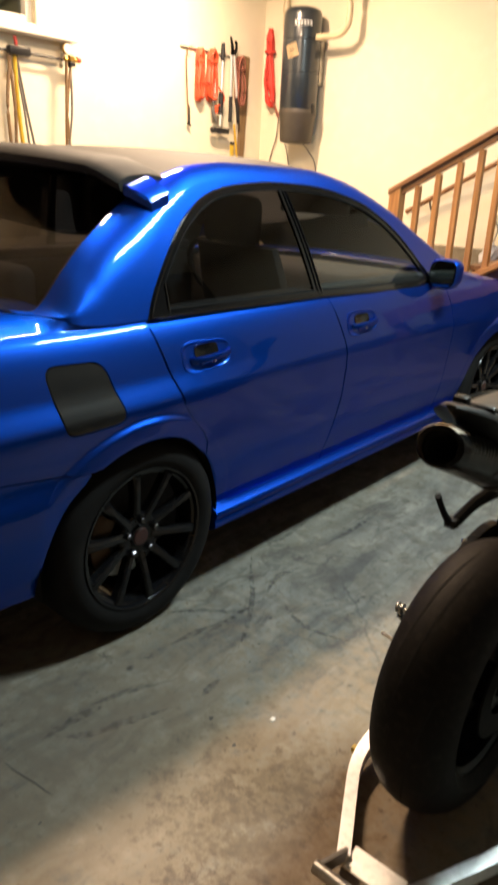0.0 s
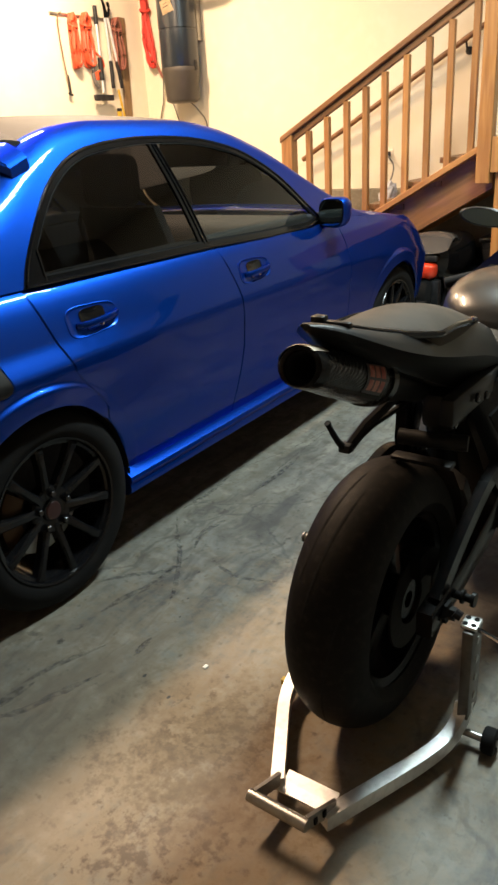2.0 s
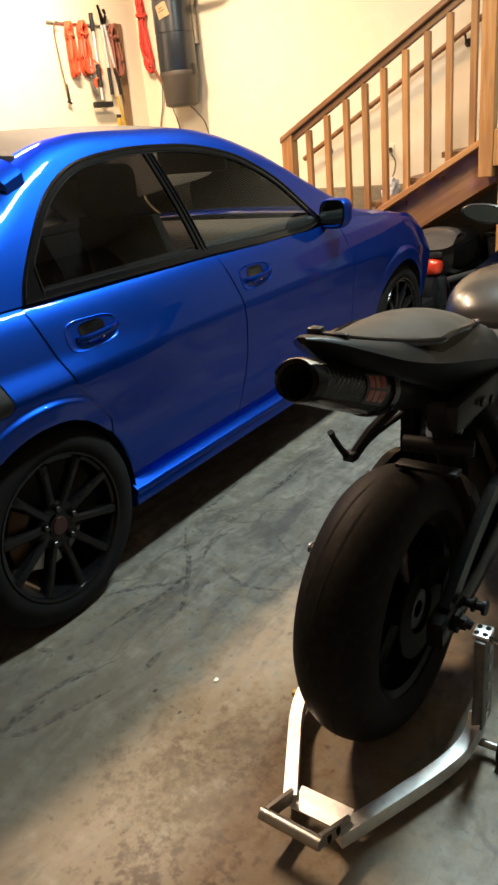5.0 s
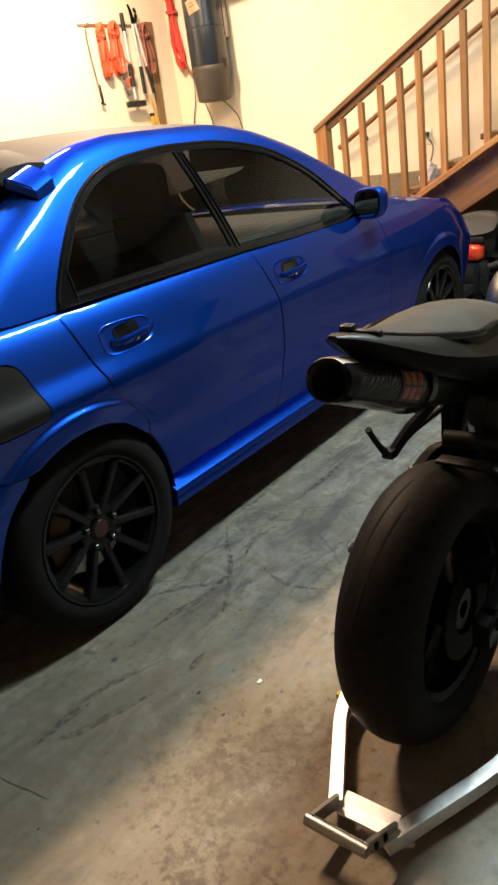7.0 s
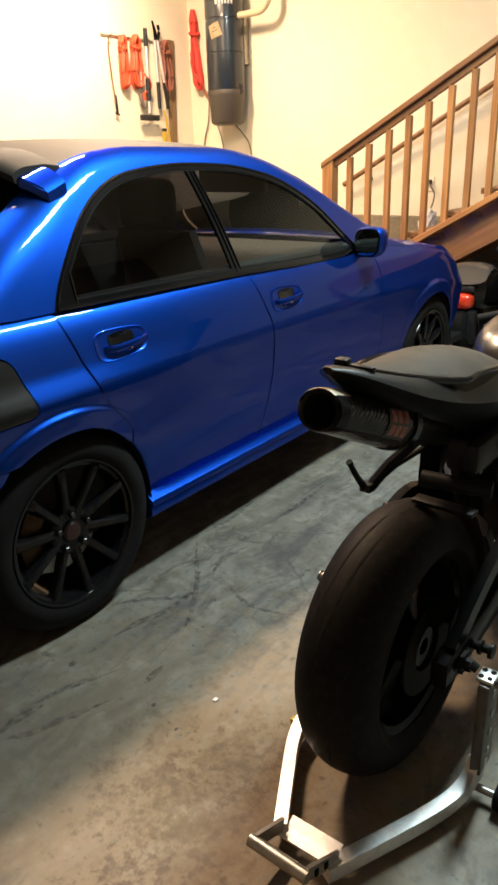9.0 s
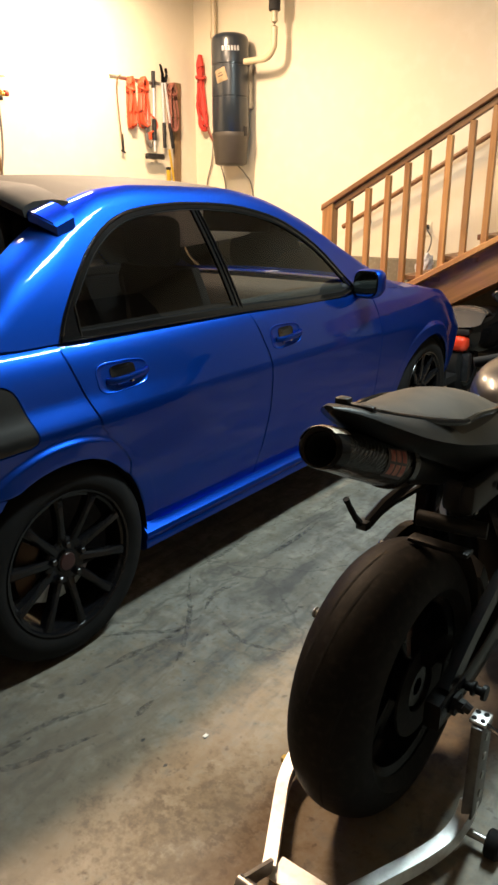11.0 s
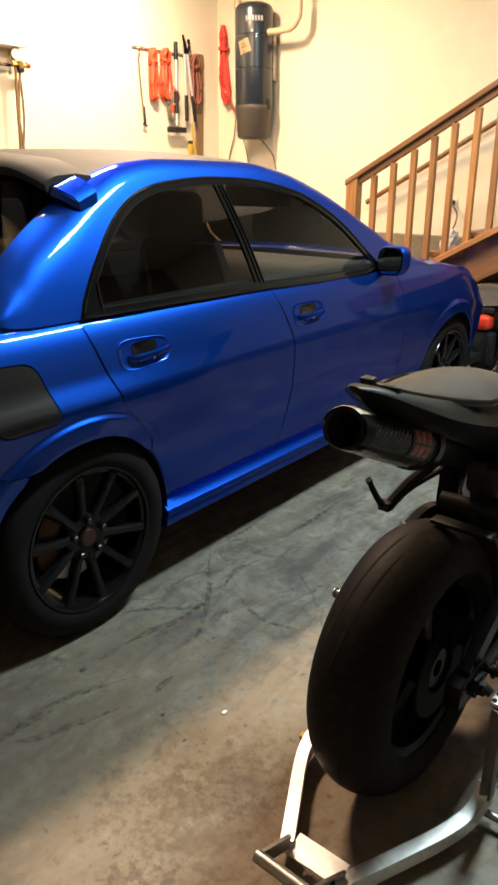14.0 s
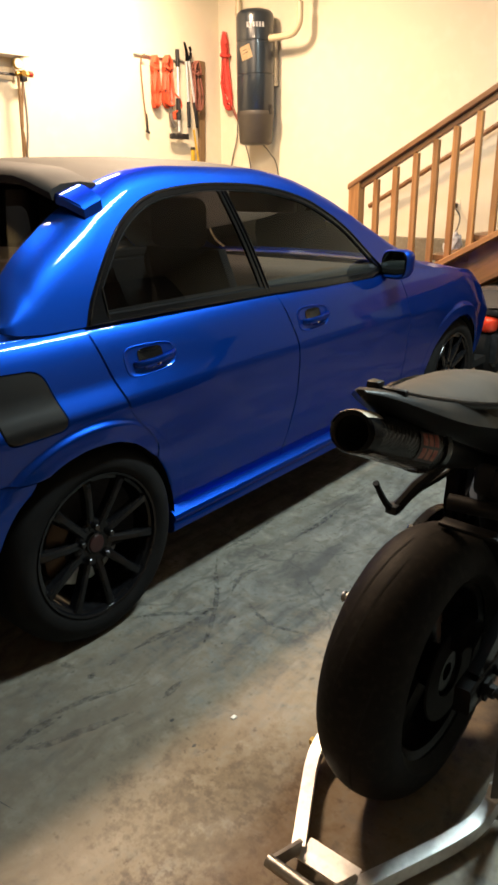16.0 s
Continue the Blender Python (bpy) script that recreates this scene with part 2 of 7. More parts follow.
CLOTH = mat("dark_seat_cloth", (0.026, 0.026, 0.0299), 0.9, spots=[(60, (0.039, 0.039, 0.0442), 0.4, 0.7, 4)])
GREYPLASTIC = mat("grey_interior_plastic", (0.056, 0.0544, 0.052), 0.7, spots=[(50, (0.04, 0.04, 0.04), 0.4, 0.7, 4)])
CREAMLINER = mat("headliner", (0.24, 0.224, 0.192), 0.9, spots=[(40, (0.208, 0.2, 0.176), 0.4, 0.7, 4)])
WALLPAINT = mat("cream_wall_paint", (0.6806, 0.6273, 0.492), 0.75, spots=[(1.3, (0.656, 0.5986, 0.4633), 0.4, 0.7, 5), (9, (0.6929, 0.6437, 0.5166), 0.5, 0.75, 5)], bump=[(70, 0.25, 0.002)])
CEILPAINT = mat("white_ceiling_paint", (0.663, 0.629, 0.561), 0.85, spots=[(2, (0.612, 0.578, 0.51), 0.4, 0.7, 5)], bump=[(90, 0.2, 0.002)])
STEM = mat("stem_wall_concrete", (0.2052, 0.1786, 0.1254), 0.85, spots=[(5, (0.152, 0.1292, 0.0912), 0.42, 0.68, 6), (40, (0.2508, 0.2204, 0.1596), 0.5, 0.72, 5)], bump=[(30, 0.4, 0.004)])
# unseen walls: colours chosen dark so that the car paint reflects less light
BROWNWALL = mat("unseen_brown_wall", (0.30, 0.255, 0.20), 0.85, spots=[(1.5, (0.25, 0.21, 0.165), 0.4, 0.7, 5), (14, (0.34, 0.29, 0.23), 0.5, 0.75, 5)], bump=[(60, 0.3, 0.003)])
DARKWALL = mat("unseen_dark_grey_wall", (0.15, 0.143, 0.132), 0.8, spots=[(1.5, (0.125, 0.118, 0.11), 0.4, 0.7, 5), (14, (0.17, 0.162, 0.15), 0.5, 0.75, 5)], bump=[(60, 0.3, 0.003)])
CONCRETE = concrete_mat()
WOOD = wood_mat("stained_fir", (0.39, 0.1911, 0.0585), (0.2496, 0.1053, 0.0296))
WOODDARK = wood_mat("weathered_rail_wood", (0.2418, 0.1131, 0.0406), (0.1404, 0.0608, 0.0218))
PLANK = wood_mat("grey_brown_board", (0.2574, 0.1638, 0.078), (0.1716, 0.1014, 0.0468))
WHITE = mat("white_paint", (0.663, 0.646, 0.595), 0.5, spots=[(12, (0.595, 0.5695, 0.51), 0.5, 0.75, 4)])


# ---- mesh helpers ----
def link(name, bm, material, parent=None, label="", smooth=True, normals=None):
    me = bpy.data.meshes.new(name)
    bm.normal_update()
    bm.to_mesh(me)
    bm.free()
    me.materials.append(material)
    for p in me.polygons:
        p.use_smooth = smooth
    if normals is not None:
        me.normals_split_custom_set_from_vertices(normals)
    ob = new(name, me)
    if parent is not None:
        ob.parent = parent
    if label:
        ob["label"] = label
    return ob


def part(name, bm, material, parent, label="", smooth=True, sharp=35):
    ob = link(name, bm, material, parent, label, smooth)
    if smooth and sharp:
        ob.data.set_sharp_from_angle(angle=radians(sharp))
    return ob


def thing(name, label, category, place=(0, 0, 0), group="", kind=""):
    e = new(name)
    e.empty_display_size = 0.1
    e.matrix_world = Matrix.Translation(place)
    return tagged(e, label, category, group, kind)


def box(bm, a, b, bevel=0.0, m=None, seg=2):
    """A box from corner a to corner b, bevelled, moved by m."""
    lo = Vector([min(p, q) for p, q in zip(a, b)])
    hi = Vector([max(p, q) for p, q in zip(a, b)])
    t = bmesh.new()
    bmesh.ops.create_cube(t, size=1.0)
    for v in t.verts:
        v.co = Vector([(l + h) / 2 + c * (h - l) for l, h, c in zip(lo, hi, v.co)])
    if bevel:
        bmesh.ops.bevel(t, geom=t.edges[:], offset=bevel, segments=seg, profile=0.5, affect="EDGES", clamp_overlap=True)
    join(bm, t, m)
    return bm


def join(bm, t, m=None):
    if m is not None:
        t.transform(m)
    vs = [bm.verts.new(v.co) for v in t.verts]
    t.verts.index_update()
    for f in t.faces:
        try:
            bm.faces.new([vs[v.index] for v in f.verts])
        except ValueError:
            pass
    t.free()


def smooth_path(pts, n):
    """Catmull-Rom through pts, n steps a span."""
    p = [Vector(q) for q in pts]
    p = [2 * p[0] - p[1], *p, 2 * p[-1] - p[-2]]
    out = []
    for i in range(1, len(p) - 2):
        for k in range(n):
            t = k / n
            a, b, c, d = p[i - 1], p[i], p[i + 1], p[i + 2]
            out.append(0.5 * (2 * b + (c - a) * t + (2 * a - 5 * b + 4 * c - d) * t * t + (3 * b - a - 3 * c + d) * t ** 3))
    return out + [p[-2]]


def sweep(bm, path, shape, up=(0, 0, 1), closed=False, scales=None, caps=True):
    """Sweeps a closed 2D outline (side, up) along a path."""
    path = [Vector(p) for p in path]
    rings = []
    n = len(path)
    for i, p in enumerate(path):
        a = path[i - 1] if i or closed else path[0]
        b = path[(i + 1) % n] if i < n - 1 or closed else path[-1]
        d = (b - a).normalized()
        s = d.cross(Vector(up))
        if s.length < 1e-4:
            s = d.cross(Vector((0, 1, 0)))
        s.normalize()
        u = s.cross(d)
        k = scales[i] if scales else 1.0
        rings.append([bm.verts.new(p + s * (x * k) + u * (y * k)) for x, y in shape])
    m = len(shape)
    for i in range(n if closed else n - 1):
        r, q = rings[i], rings[(i + 1) % n]
        for j in range(m):
            bm.faces.new((r[j], r[(j + 1) % m], q[(j + 1) % m], q[j]))
    if not closed and caps:
        bm.faces.new(rings[0][::-1])
        bm.faces.new(rings[-1])
    return bm


def circle(r, n=10, sx=1.0, sy=1.0):
    return [(r * sx * math.cos(2 * math.pi * k / n), r * sy * math.sin(2 * math.pi * k / n)) for k in range(n)]


def tube(bm, pts, r, n=10, steps=0, scales=None):
    return sweep(bm, smooth_path(pts, steps) if steps else pts, circle(r, n), scales=scales)


def lathe(bm, profile, centre, axis="x", n=48, closed=True):
    """Turns a profile of (along, radius) round an axis through centre."""
    c = Vector(centre)
    rings = []
    for a, r in profile:
        ring = []
        for k in range(n):
            th = 2 * math.pi * k / n
            p = {"x": (a, r * math.cos(th), r * math.sin(th)), "y": (r * math.cos(th), a, r * math.sin(th)), "z": (r * math.cos(th), r * math.sin(th), a)}[axis]
            ring.append(bm.verts.new(c + Vector(p)))
        rings.append(ring)
    m = len(rings)
    for i in range(m if closed else m - 1):
        p, q = rings[i], rings[(i + 1) % m]
        for k in range(n):
            bm.faces.new((p[k], p[(k + 1) % n], q[(k + 1) % n], q[k]))
    if not closed:
        for ring in (rings[0], rings[-1]):
            if (ring[0].co - ring[n // 2].co).length > 1e-4:
                bm.faces.new(ring)
    bmesh.ops.recalc_face_normals(bm, faces=bm.faces[:])
    return bm


def loft(bm, rings, closed=False, caps=False):
    """Skins rings of equal count; closed: each ring is a loop."""
    vs = [[bm.verts.new(p) for p in r] for r in rings]
    m = len(vs[0])
    for i in range(len(vs) - 1):
        for j in range(m if closed else m - 1):
            k = (j + 1) % m
            bm.faces.new((vs[i][j], vs[i][k], vs[i + 1][k], vs[i + 1][j]))
    if caps:
        bm.faces.new(vs[0][::-1])
        bm.faces.new(vs[-1])
    return bm


def interp(x, xs, ys):
    """Smooth monotone curve through (xs, ys)."""
    if x <= xs[0]:
        return ys[0]
    if x >= xs[-1]:
        return ys[-1]
    n = len(xs)
    d = [(ys[i + 1] - ys[i]) / (xs[i + 1] - xs[i]) for i in range(n - 1)]
    i = max(k for k in range(n - 1) if xs[k] <= x)

    def tang(k):
        if k == 0:
            return d[0]
        if k == n - 1:
            return d[-1]
        if d[k - 1] * d[k] <= 0:
            return 0.0
        return 2 * d[k - 1] * d[k] / (d[k - 1] + d[k])
    h = xs[i + 1] - xs[i]
    t = (x - xs[i]) / h
    a, b = tang(i) * h, tang(i + 1) * h
    return ys[i] * (2 * t ** 3 - 3 * t * t + 1) + a * (t ** 3 - 2 * t * t + t) + ys[i + 1] * (3 * t * t - 2 * t ** 3) + b * (t ** 3 - t * t)


def inside(p, poly):
    x, y = p
    c = False
    j = len(poly) - 1
    for i in range(len(poly)):
        (xi, yi), (xj, yj) = poly[i], poly[j]
        if (yi > y) != (yj > y) and x < (xj - xi) * (y - yi) / (yj - yi) + xi:
            c = not c
        j = i
    return c


def densify(poly, step):
    out = []
    for i in range(len(poly)):
        a, b = Vector(poly[i]), Vector(poly[(i + 1) % len(poly)])
        n = max(1, math.ceil((b - a).length / step))
        out += [tuple(a.lerp(b, k / n)) for k in range(n)]
    return out


# ---- the room ----
DARKCRACK = mat("crack_dirt", (0.057, 0.0532, 0.0471), 0.9)


def scuff_mat():
    """Worn rubber film: patchy, half see-through."""
    m = mat("rubber_scuff", (0.085, 0.082, 0.075), 0.7)
    nt = m.node_tree
    b, o = nt.nodes["Principled BSDF"], nt.nodes["Material Output"]
    n, r = nt.nodes.new("ShaderNodeTexNoise"), nt.nodes.new("ShaderNodeMapRange")
    n.inputs["Scale"].default_value, n.inputs["Detail"].default_value = 45, 8
    nt.links.new(nt.nodes["Texture Coordinate"].outputs["Object"], n.inputs["Vector"])
    r.inputs[1].default_value, r.inputs[2].default_value, r.inputs[3].default_value, r.inputs[4].default_value = 0.36, 0.74, 0.0, 0.72
    nt.links.new(n.outputs[0], r.inputs[0])
    t, mix = nt.nodes.new("ShaderNodeBsdfTransparent"), nt.nodes.new("ShaderNodeMixShader")
    nt.links.new(r.outputs[0], mix.inputs[0])
    nt.links.new(t.outputs[0], mix.inputs[1])
    nt.links.new(b.outputs[0], mix.inputs[2])
    nt.links.new(mix.outputs[0], o.inputs[0])
    return m


SCUFF = scuff_mat()

CRACKS = [([(0.74, 0.95), (0.86, 1.30), (0.95, 1.85)], 0.0014),
          ([(0.935, 0.90), (0.913, 1.68)], 0.0016), 
          ([(1.011, -0.581), (1.103, -0.574), (1.164, -0.563), (1.228, -0.557)], 0.0030)]
# soft grey tyre scuffs: line, half width
SCUFFS = [
    ([(0.84, 0.117), (0.917, 0.212), (1.008, 0.294), (1.025, 0.397)], 0.008),
    ([(0.979, 0.01), (0.992, 0.113), (1.023, 0.217), (1.021, 0.37)], 0.01),
    ([(1.206, -0.082), (1.196, 0.008)], 0.008),
    ([(0.971, -0.084), (0.978, -0.048)], 0.007),
    ([(0.854, -0.164), (0.915, -0.142)], 0.009),
    ([(0.975, -0.158), (0.978, -0.119)], 0.008),
    ([(0.791, 0.623), (0.888, 0.504), (0.978, 0.406), (1.055, 0.298), (1.107, 0.216), (1.14, 0.145)], 0.0065),
    ([(0.991, 0.68), (0.974, 0.613), (0.97, 0.538), (1.008, 0.449)], 0.009),
    ([(1.091, 0.436), (1.178, 0.393), (1.271, 0.384), (1.394, 0.425)], 0.006),
    ([(0.942, 1.321), (0.956, 1.073), (0.95, 0.908)], 0.009),
    ([(0.78, 1.001), (0.798, 0.813), (0.788, 0.658)], 0.008),
    ([(1.032, -0.485), (1.032, -0.369), (1.045, -0.295)], 0.01),
    ([(1.043, -0.448), (1.096, -0.389), (1.133, -0.295), (1.186, -0.164)], 0.009),
    ([(1.017, -0.321), (1.047, -0.211), (1.108, -0.079)], 0.008),
]
SPECKS = [(1.113, 0.34), (1.172, 0.206), (1.209, 0.12), (1.053, 0.223), (1.287, -0.129), (1.238, -0.622), (1.395, -0.158)]


def room():
    t = 0.15
    fl = bmesh.new()
    box(fl, (WALL_W - t, WALL_S - t, -0.12), (WALL_E + t, WALL_N + t, 0))
    floor = tagged(link("floor", fl, CONCRETE, smooth=False), "stained and cracked grey-brown concrete garage floor", "floor", kind="structure")
    rnd = random.Random(12)
    for pts, w in CRACKS:
        g = bmesh.new()
        line = []
        for a, b in zip(pts, pts[1:]):
            n = max(2, int(math.dist(a, b) / 0.018))
            for k in range(n):
                t = k / n
                line.append((a[0] + (b[0] - a[0]) * t + rnd.uniform(-0.003, 0.003), a[1] + (b[1] - a[1]) * t + rnd.uniform(-0.003, 0.003)))
        rows = []
        for i, (x, y) in enumerate(line):
            p, q = line[max(0, i - 1)], line[min(len(line) - 1, i + 1)]
            d = math.atan2(q[1] - p[1], q[0] - p[0]) + math.pi / 2
            h = w * rnd.uniform(0.35, 1.0) * min(1, 3 * i / len(line), 3 * (len(line) - 1 - i) / len(line))
            rows.append([(x + h * math.cos(d), y + h * math.sin(d), 0.0012), (x - h * math.cos(d), y - h * math.sin(d), 0.0012)])
        loft(g, rows)
        part("crack", g, DARKCRACK, floor, smooth=False)
    for pts, w in SCUFFS:
        g = bmesh.new()
        line = smooth_path([(x, y, 0) for x, y in pts], 14)
        rows = []
        for i, p in enumerate(line):
            d = (line[min(len(line) - 1, i + 1)] - line[max(0, i - 1)]).normalized()
            h = w * rnd.uniform(0.7, 1.0) * min(1, 4 * i / len(line), 4 * (len(line) - 1 - i) / len(line))
            rows.append([(p.x - d.y * h * u * 1.5, p.y + d.x * h * u * 1.5, 0.0008) for u in (-1, 0, 1)])
        loft(g, rows)
        part("scuff", g, SCUFF, floor, smooth=False)
    for x, y in SPECKS:
        g = bmesh.new()
        r, a0 = rnd.uniform(0.003, 0.006), rnd.uniform(0, 3)
        g.faces.new([g.verts.new((x + r * rnd.uniform(0.5, 1) * math.cos(a), y + 1.6 * r * rnd.uniform(0.5, 1) * math.sin(a), 0.0014)) for a in [a0 + 2 * math.pi * k / 9 for k in range(9)]])
        part("speck", g, DARKCRACK, floor, smooth=False)
    g = bmesh.new()
    box(g, (1.403, -0.027, 0.0005), (1.414, -0.012, 0.004), 0.0015)
    chip = link("paint_chip", g, WHITE)
    tagged(chip, "small white chip lying on the concrete floor", "debris")
    bm = bmesh.new()
    # west wall with a window opening, thickness outward
    y0, y1, z0, z1 = 1.05, 2.18, 2.27, 2.95
    for a, b in (((WALL_S - t, 0), (y0, CEIL)), ((y1, 0), (WALL_N + t, CEIL)), ((y0, 0), (y1, z0)), ((y0, z1), (y1, CEIL))):
        box(bm, (WALL_W - t, a[0], a[1]), (WALL_W, b[0], b[1]))
    tagged(link("wall_west", bm, WALLPAINT, smooth=False), "cream painted garage wall with hanging tools", "wall", kind="structure")
    bm = bmesh.new()
    box(bm, (WALL_W, WALL_N, 0), (WALL_E, WALL_N + t, CEIL))
    tagged(link("wall_north", bm, WALLPAINT, smooth=False), "cream painted wall behind the wooden stairs", "wall", kind="structure")
    # east and south walls are out of view and darkened for the car's reflections
    bm = bmesh.new()
    box(bm, (WALL_E, WALL_S - t, 0), (WALL_E + t, WALL_N + t, CEIL))
    tagged(link("wall_east", bm, DARKWALL, smooth=False), "plain unseen garage wall, dark grey to darken the car's reflections", "wall", kind="structure")
    bm = bmesh.new()
    box(bm, (WALL_W, WALL_S - t, 0), (WALL_E, WALL_S, CEIL))
    tagged(link("wall_south", bm, BROWNWALL, smooth=False), "plain unseen garage wall, brown to darken the car's reflections", "wall", kind="structure")
    bm = bmesh.new()
    box(bm, (WALL_W - t, WALL_S - t, CEIL), (WALL_E + t, WALL_N + t, CEIL + 0.1))
    tagged(link("ceiling", bm, CEILPAINT, smooth=False), "plain off-white painted garage ceiling", "ceiling", kind="structure")
    bm = bmesh.new()
    box(bm, (WALL_W, WALL_N - 0.05, 0), (WALL_E, WALL_N - 0.002, STEM_TOP), 0.008)
    tagged(link("trim", bm, STEM, smooth=False), "rough tan concrete stem wall ledge below the painted wall", "stem wall", kind="structure")
    # window
    win = tagged(new("window_1"), "white-framed garage window with dark night panes", "window", kind="structure")
    fr = bmesh.new()
    w = 0.05
    for a, b in (((y0, z0), (y0 + w, z1)), ((y1 - w, z0), (y1, z1)), ((y0 + w, z0), (y1 - w, z0 + w)), ((y0 + w, z1 - w), (y1 - w, z1))):
        box(fr, (WALL_W - 0.12, a[0], a[1]), (WALL_W - 0.03, b[0], b[1]), 0.004)
    part("window_frame", fr, WHITE, win)
    ny, nz = 5, 3
    for k in range(1, ny):
        g = bmesh.new()
        yy = y0 + w + (y1 - y0 - 2 * w) * k / ny
        box(g, (WALL_W - 0.10, yy - 0.009, z0 + w), (WALL_W - 0.075, yy + 0.009, z1 - w), 0.003)
        part("muntin", g, WHITE, win)
    for k in range(1, nz):
        g = bmesh.new()
        zz = z0 + w + (z1 - z0 - 2 * w) * k / nz
        box(g, (WALL_W - 0.1005, y0 + w, zz - 0.009), (WALL_W - 0.0755, y1 - w, zz + 0.009), 0.003)
        part("muntin", g, WHITE, win)
    g = bmesh.new()
    box(g, (WALL_W - 0.09, y0 + w, z0 + w), (WALL_W - 0.086, y1 - w, z1 - w))
    part("pane", g, CLEAR, win, smooth=False)
    g = bmesh.new()
    for a, b in (((y0 - 0.07, z0 - 0.07), (y0, z1 + 0.07)), ((y1, z0 - 0.07), (y1 + 0.07, z1 + 0.07)), ((y0, z0 - 0.07), (y1, z0)), ((y0, z1), (y1, z1 + 0.07))):
        box(g, (WALL_W + 0.002, a[0], a[1]), (WALL_W + 0.02, b[0], b[1]), 0.003)
    part("window_casing", g, WALLPAINT, win)


room()


def ceiling_light(name, x, y, w, l, colour, strength):
    e = thing(name, "long white ceiling light fixture with glowing diffuser", "ceiling light", (x, y, CEIL))
    g = bmesh.new()
    box(g, (-w / 2 - 0.03, -l / 2 - 0.03, -0.04), (w / 2 + 0.03, l / 2 + 0.03, -0.001), 0.008)
    part("housing", g, WHITE, e)
    g = bmesh.new()
    box(g, (-w / 2, -l / 2, -0.07), (w / 2, l / 2, -0.041), 0.012)
    part("diffuser", g, glow_mat("lamp_glow", colour, strength), e)


for lname, lx, ly, lw, ll, lp, lc in LAMPS:
    ceiling_light("ceiling_light", lx, ly, lw, ll, lc, 6.0)


# ---- the blue car: rear axle at y = 0, right side at +x ----
R_AX, F_AX, HUB_Z, TYRE_R, ARCH_R, FLARE_R = 0.012, 2.525, 0.316, 0.317, 0.339, 0.406
PZ = (0.14, 0.22, 0.30, 0.42, 0.56, 0.67, 0.715, 0.735, 0.765, 0.80, 0.86, 0.90, 0.925, 0.943, 0.957)
PX = (0.765, 0.798, 0.822, 0.852, 0.869, 0.877, 0.880, 0.882, 0.876, 0.867, 0.850, 0.836, 0.824, 0.812, 0.797)


def belt(y):
    return interp(y, (1.55, 1.8, 2.3, 2.78, 3.08, 3.25, 3.45), (0.957, 0.945, 0.905, 0.850, 0.745, 0.68, 0.60))


def plan(y):
    return interp(y, (-0.96, -0.93, -0.85, -0.70, -0.45, -0.1, 2.3, 2.75, 3.05, 3.25, 3.38, 3.46), (0.62, 0.72, 0.83, 0.918, 0.978, 1, 1, 0.985, 0.93, 0.80, 0.62, 0.40))


def side_x(y, z):
    top = belt(y)
    k = min(1.0, max(0.0, (z - 0.35) / (top - 0.35)))
    zz = z + (0.957 - top) * k * k * (3 - 2 * k)
    x = interp(zz, PZ, PX)
    if y < 0.75 and 0.60 < z < 0.815:
        # haunch over the rear wheel: a ledge that rolls over into a crease and fades out along the door
        w = min(1.0, (0.75 - y) / 0.70)
        h = (z - 0.60) / 0.135 if z < 0.735 else 1 - (z - 0.735) / 0.08
        x += 0.018 * w * w * (3 - 2 * w) * h * h * (3 - 2 * h)
    for ax in (R_AX, F_AX):
        r = math.hypot(y - ax, z - HUB_Z + 0.012)
        if z > 0.15:
            f = y - ax if ax == R_AX else ax - y
            k = 1.0 - 0.93 * min(1.0, max(0.0, (f - 0.03) / 0.24))
            q = min(1.0, max(0.0, (FLARE_R - r) / 0.017))
            if ax == R_AX and f < 0:
                k *= min(1.0, max(0.0, (z - 0.52) / 0.08))
            x += k * (0.014 * q * q * (3 - 2 * q) + 0.006 * min(1.0, max(0.0, (FLARE_R - 0.01 - r) / 0.05)))
    if y < -0.19 and z < 0.60:
        q = min(1.0, (0.60 - z) / 0.075)
        b = min(1.0, max(0.0, (z - 0.27) / 0.05))
        x += (0.017 * q * q * (3 - 2 * q) + 0.006 * (b - 1)) * min(1.0, (-0.19 - y) / 0.14)
    return x * plan(y)


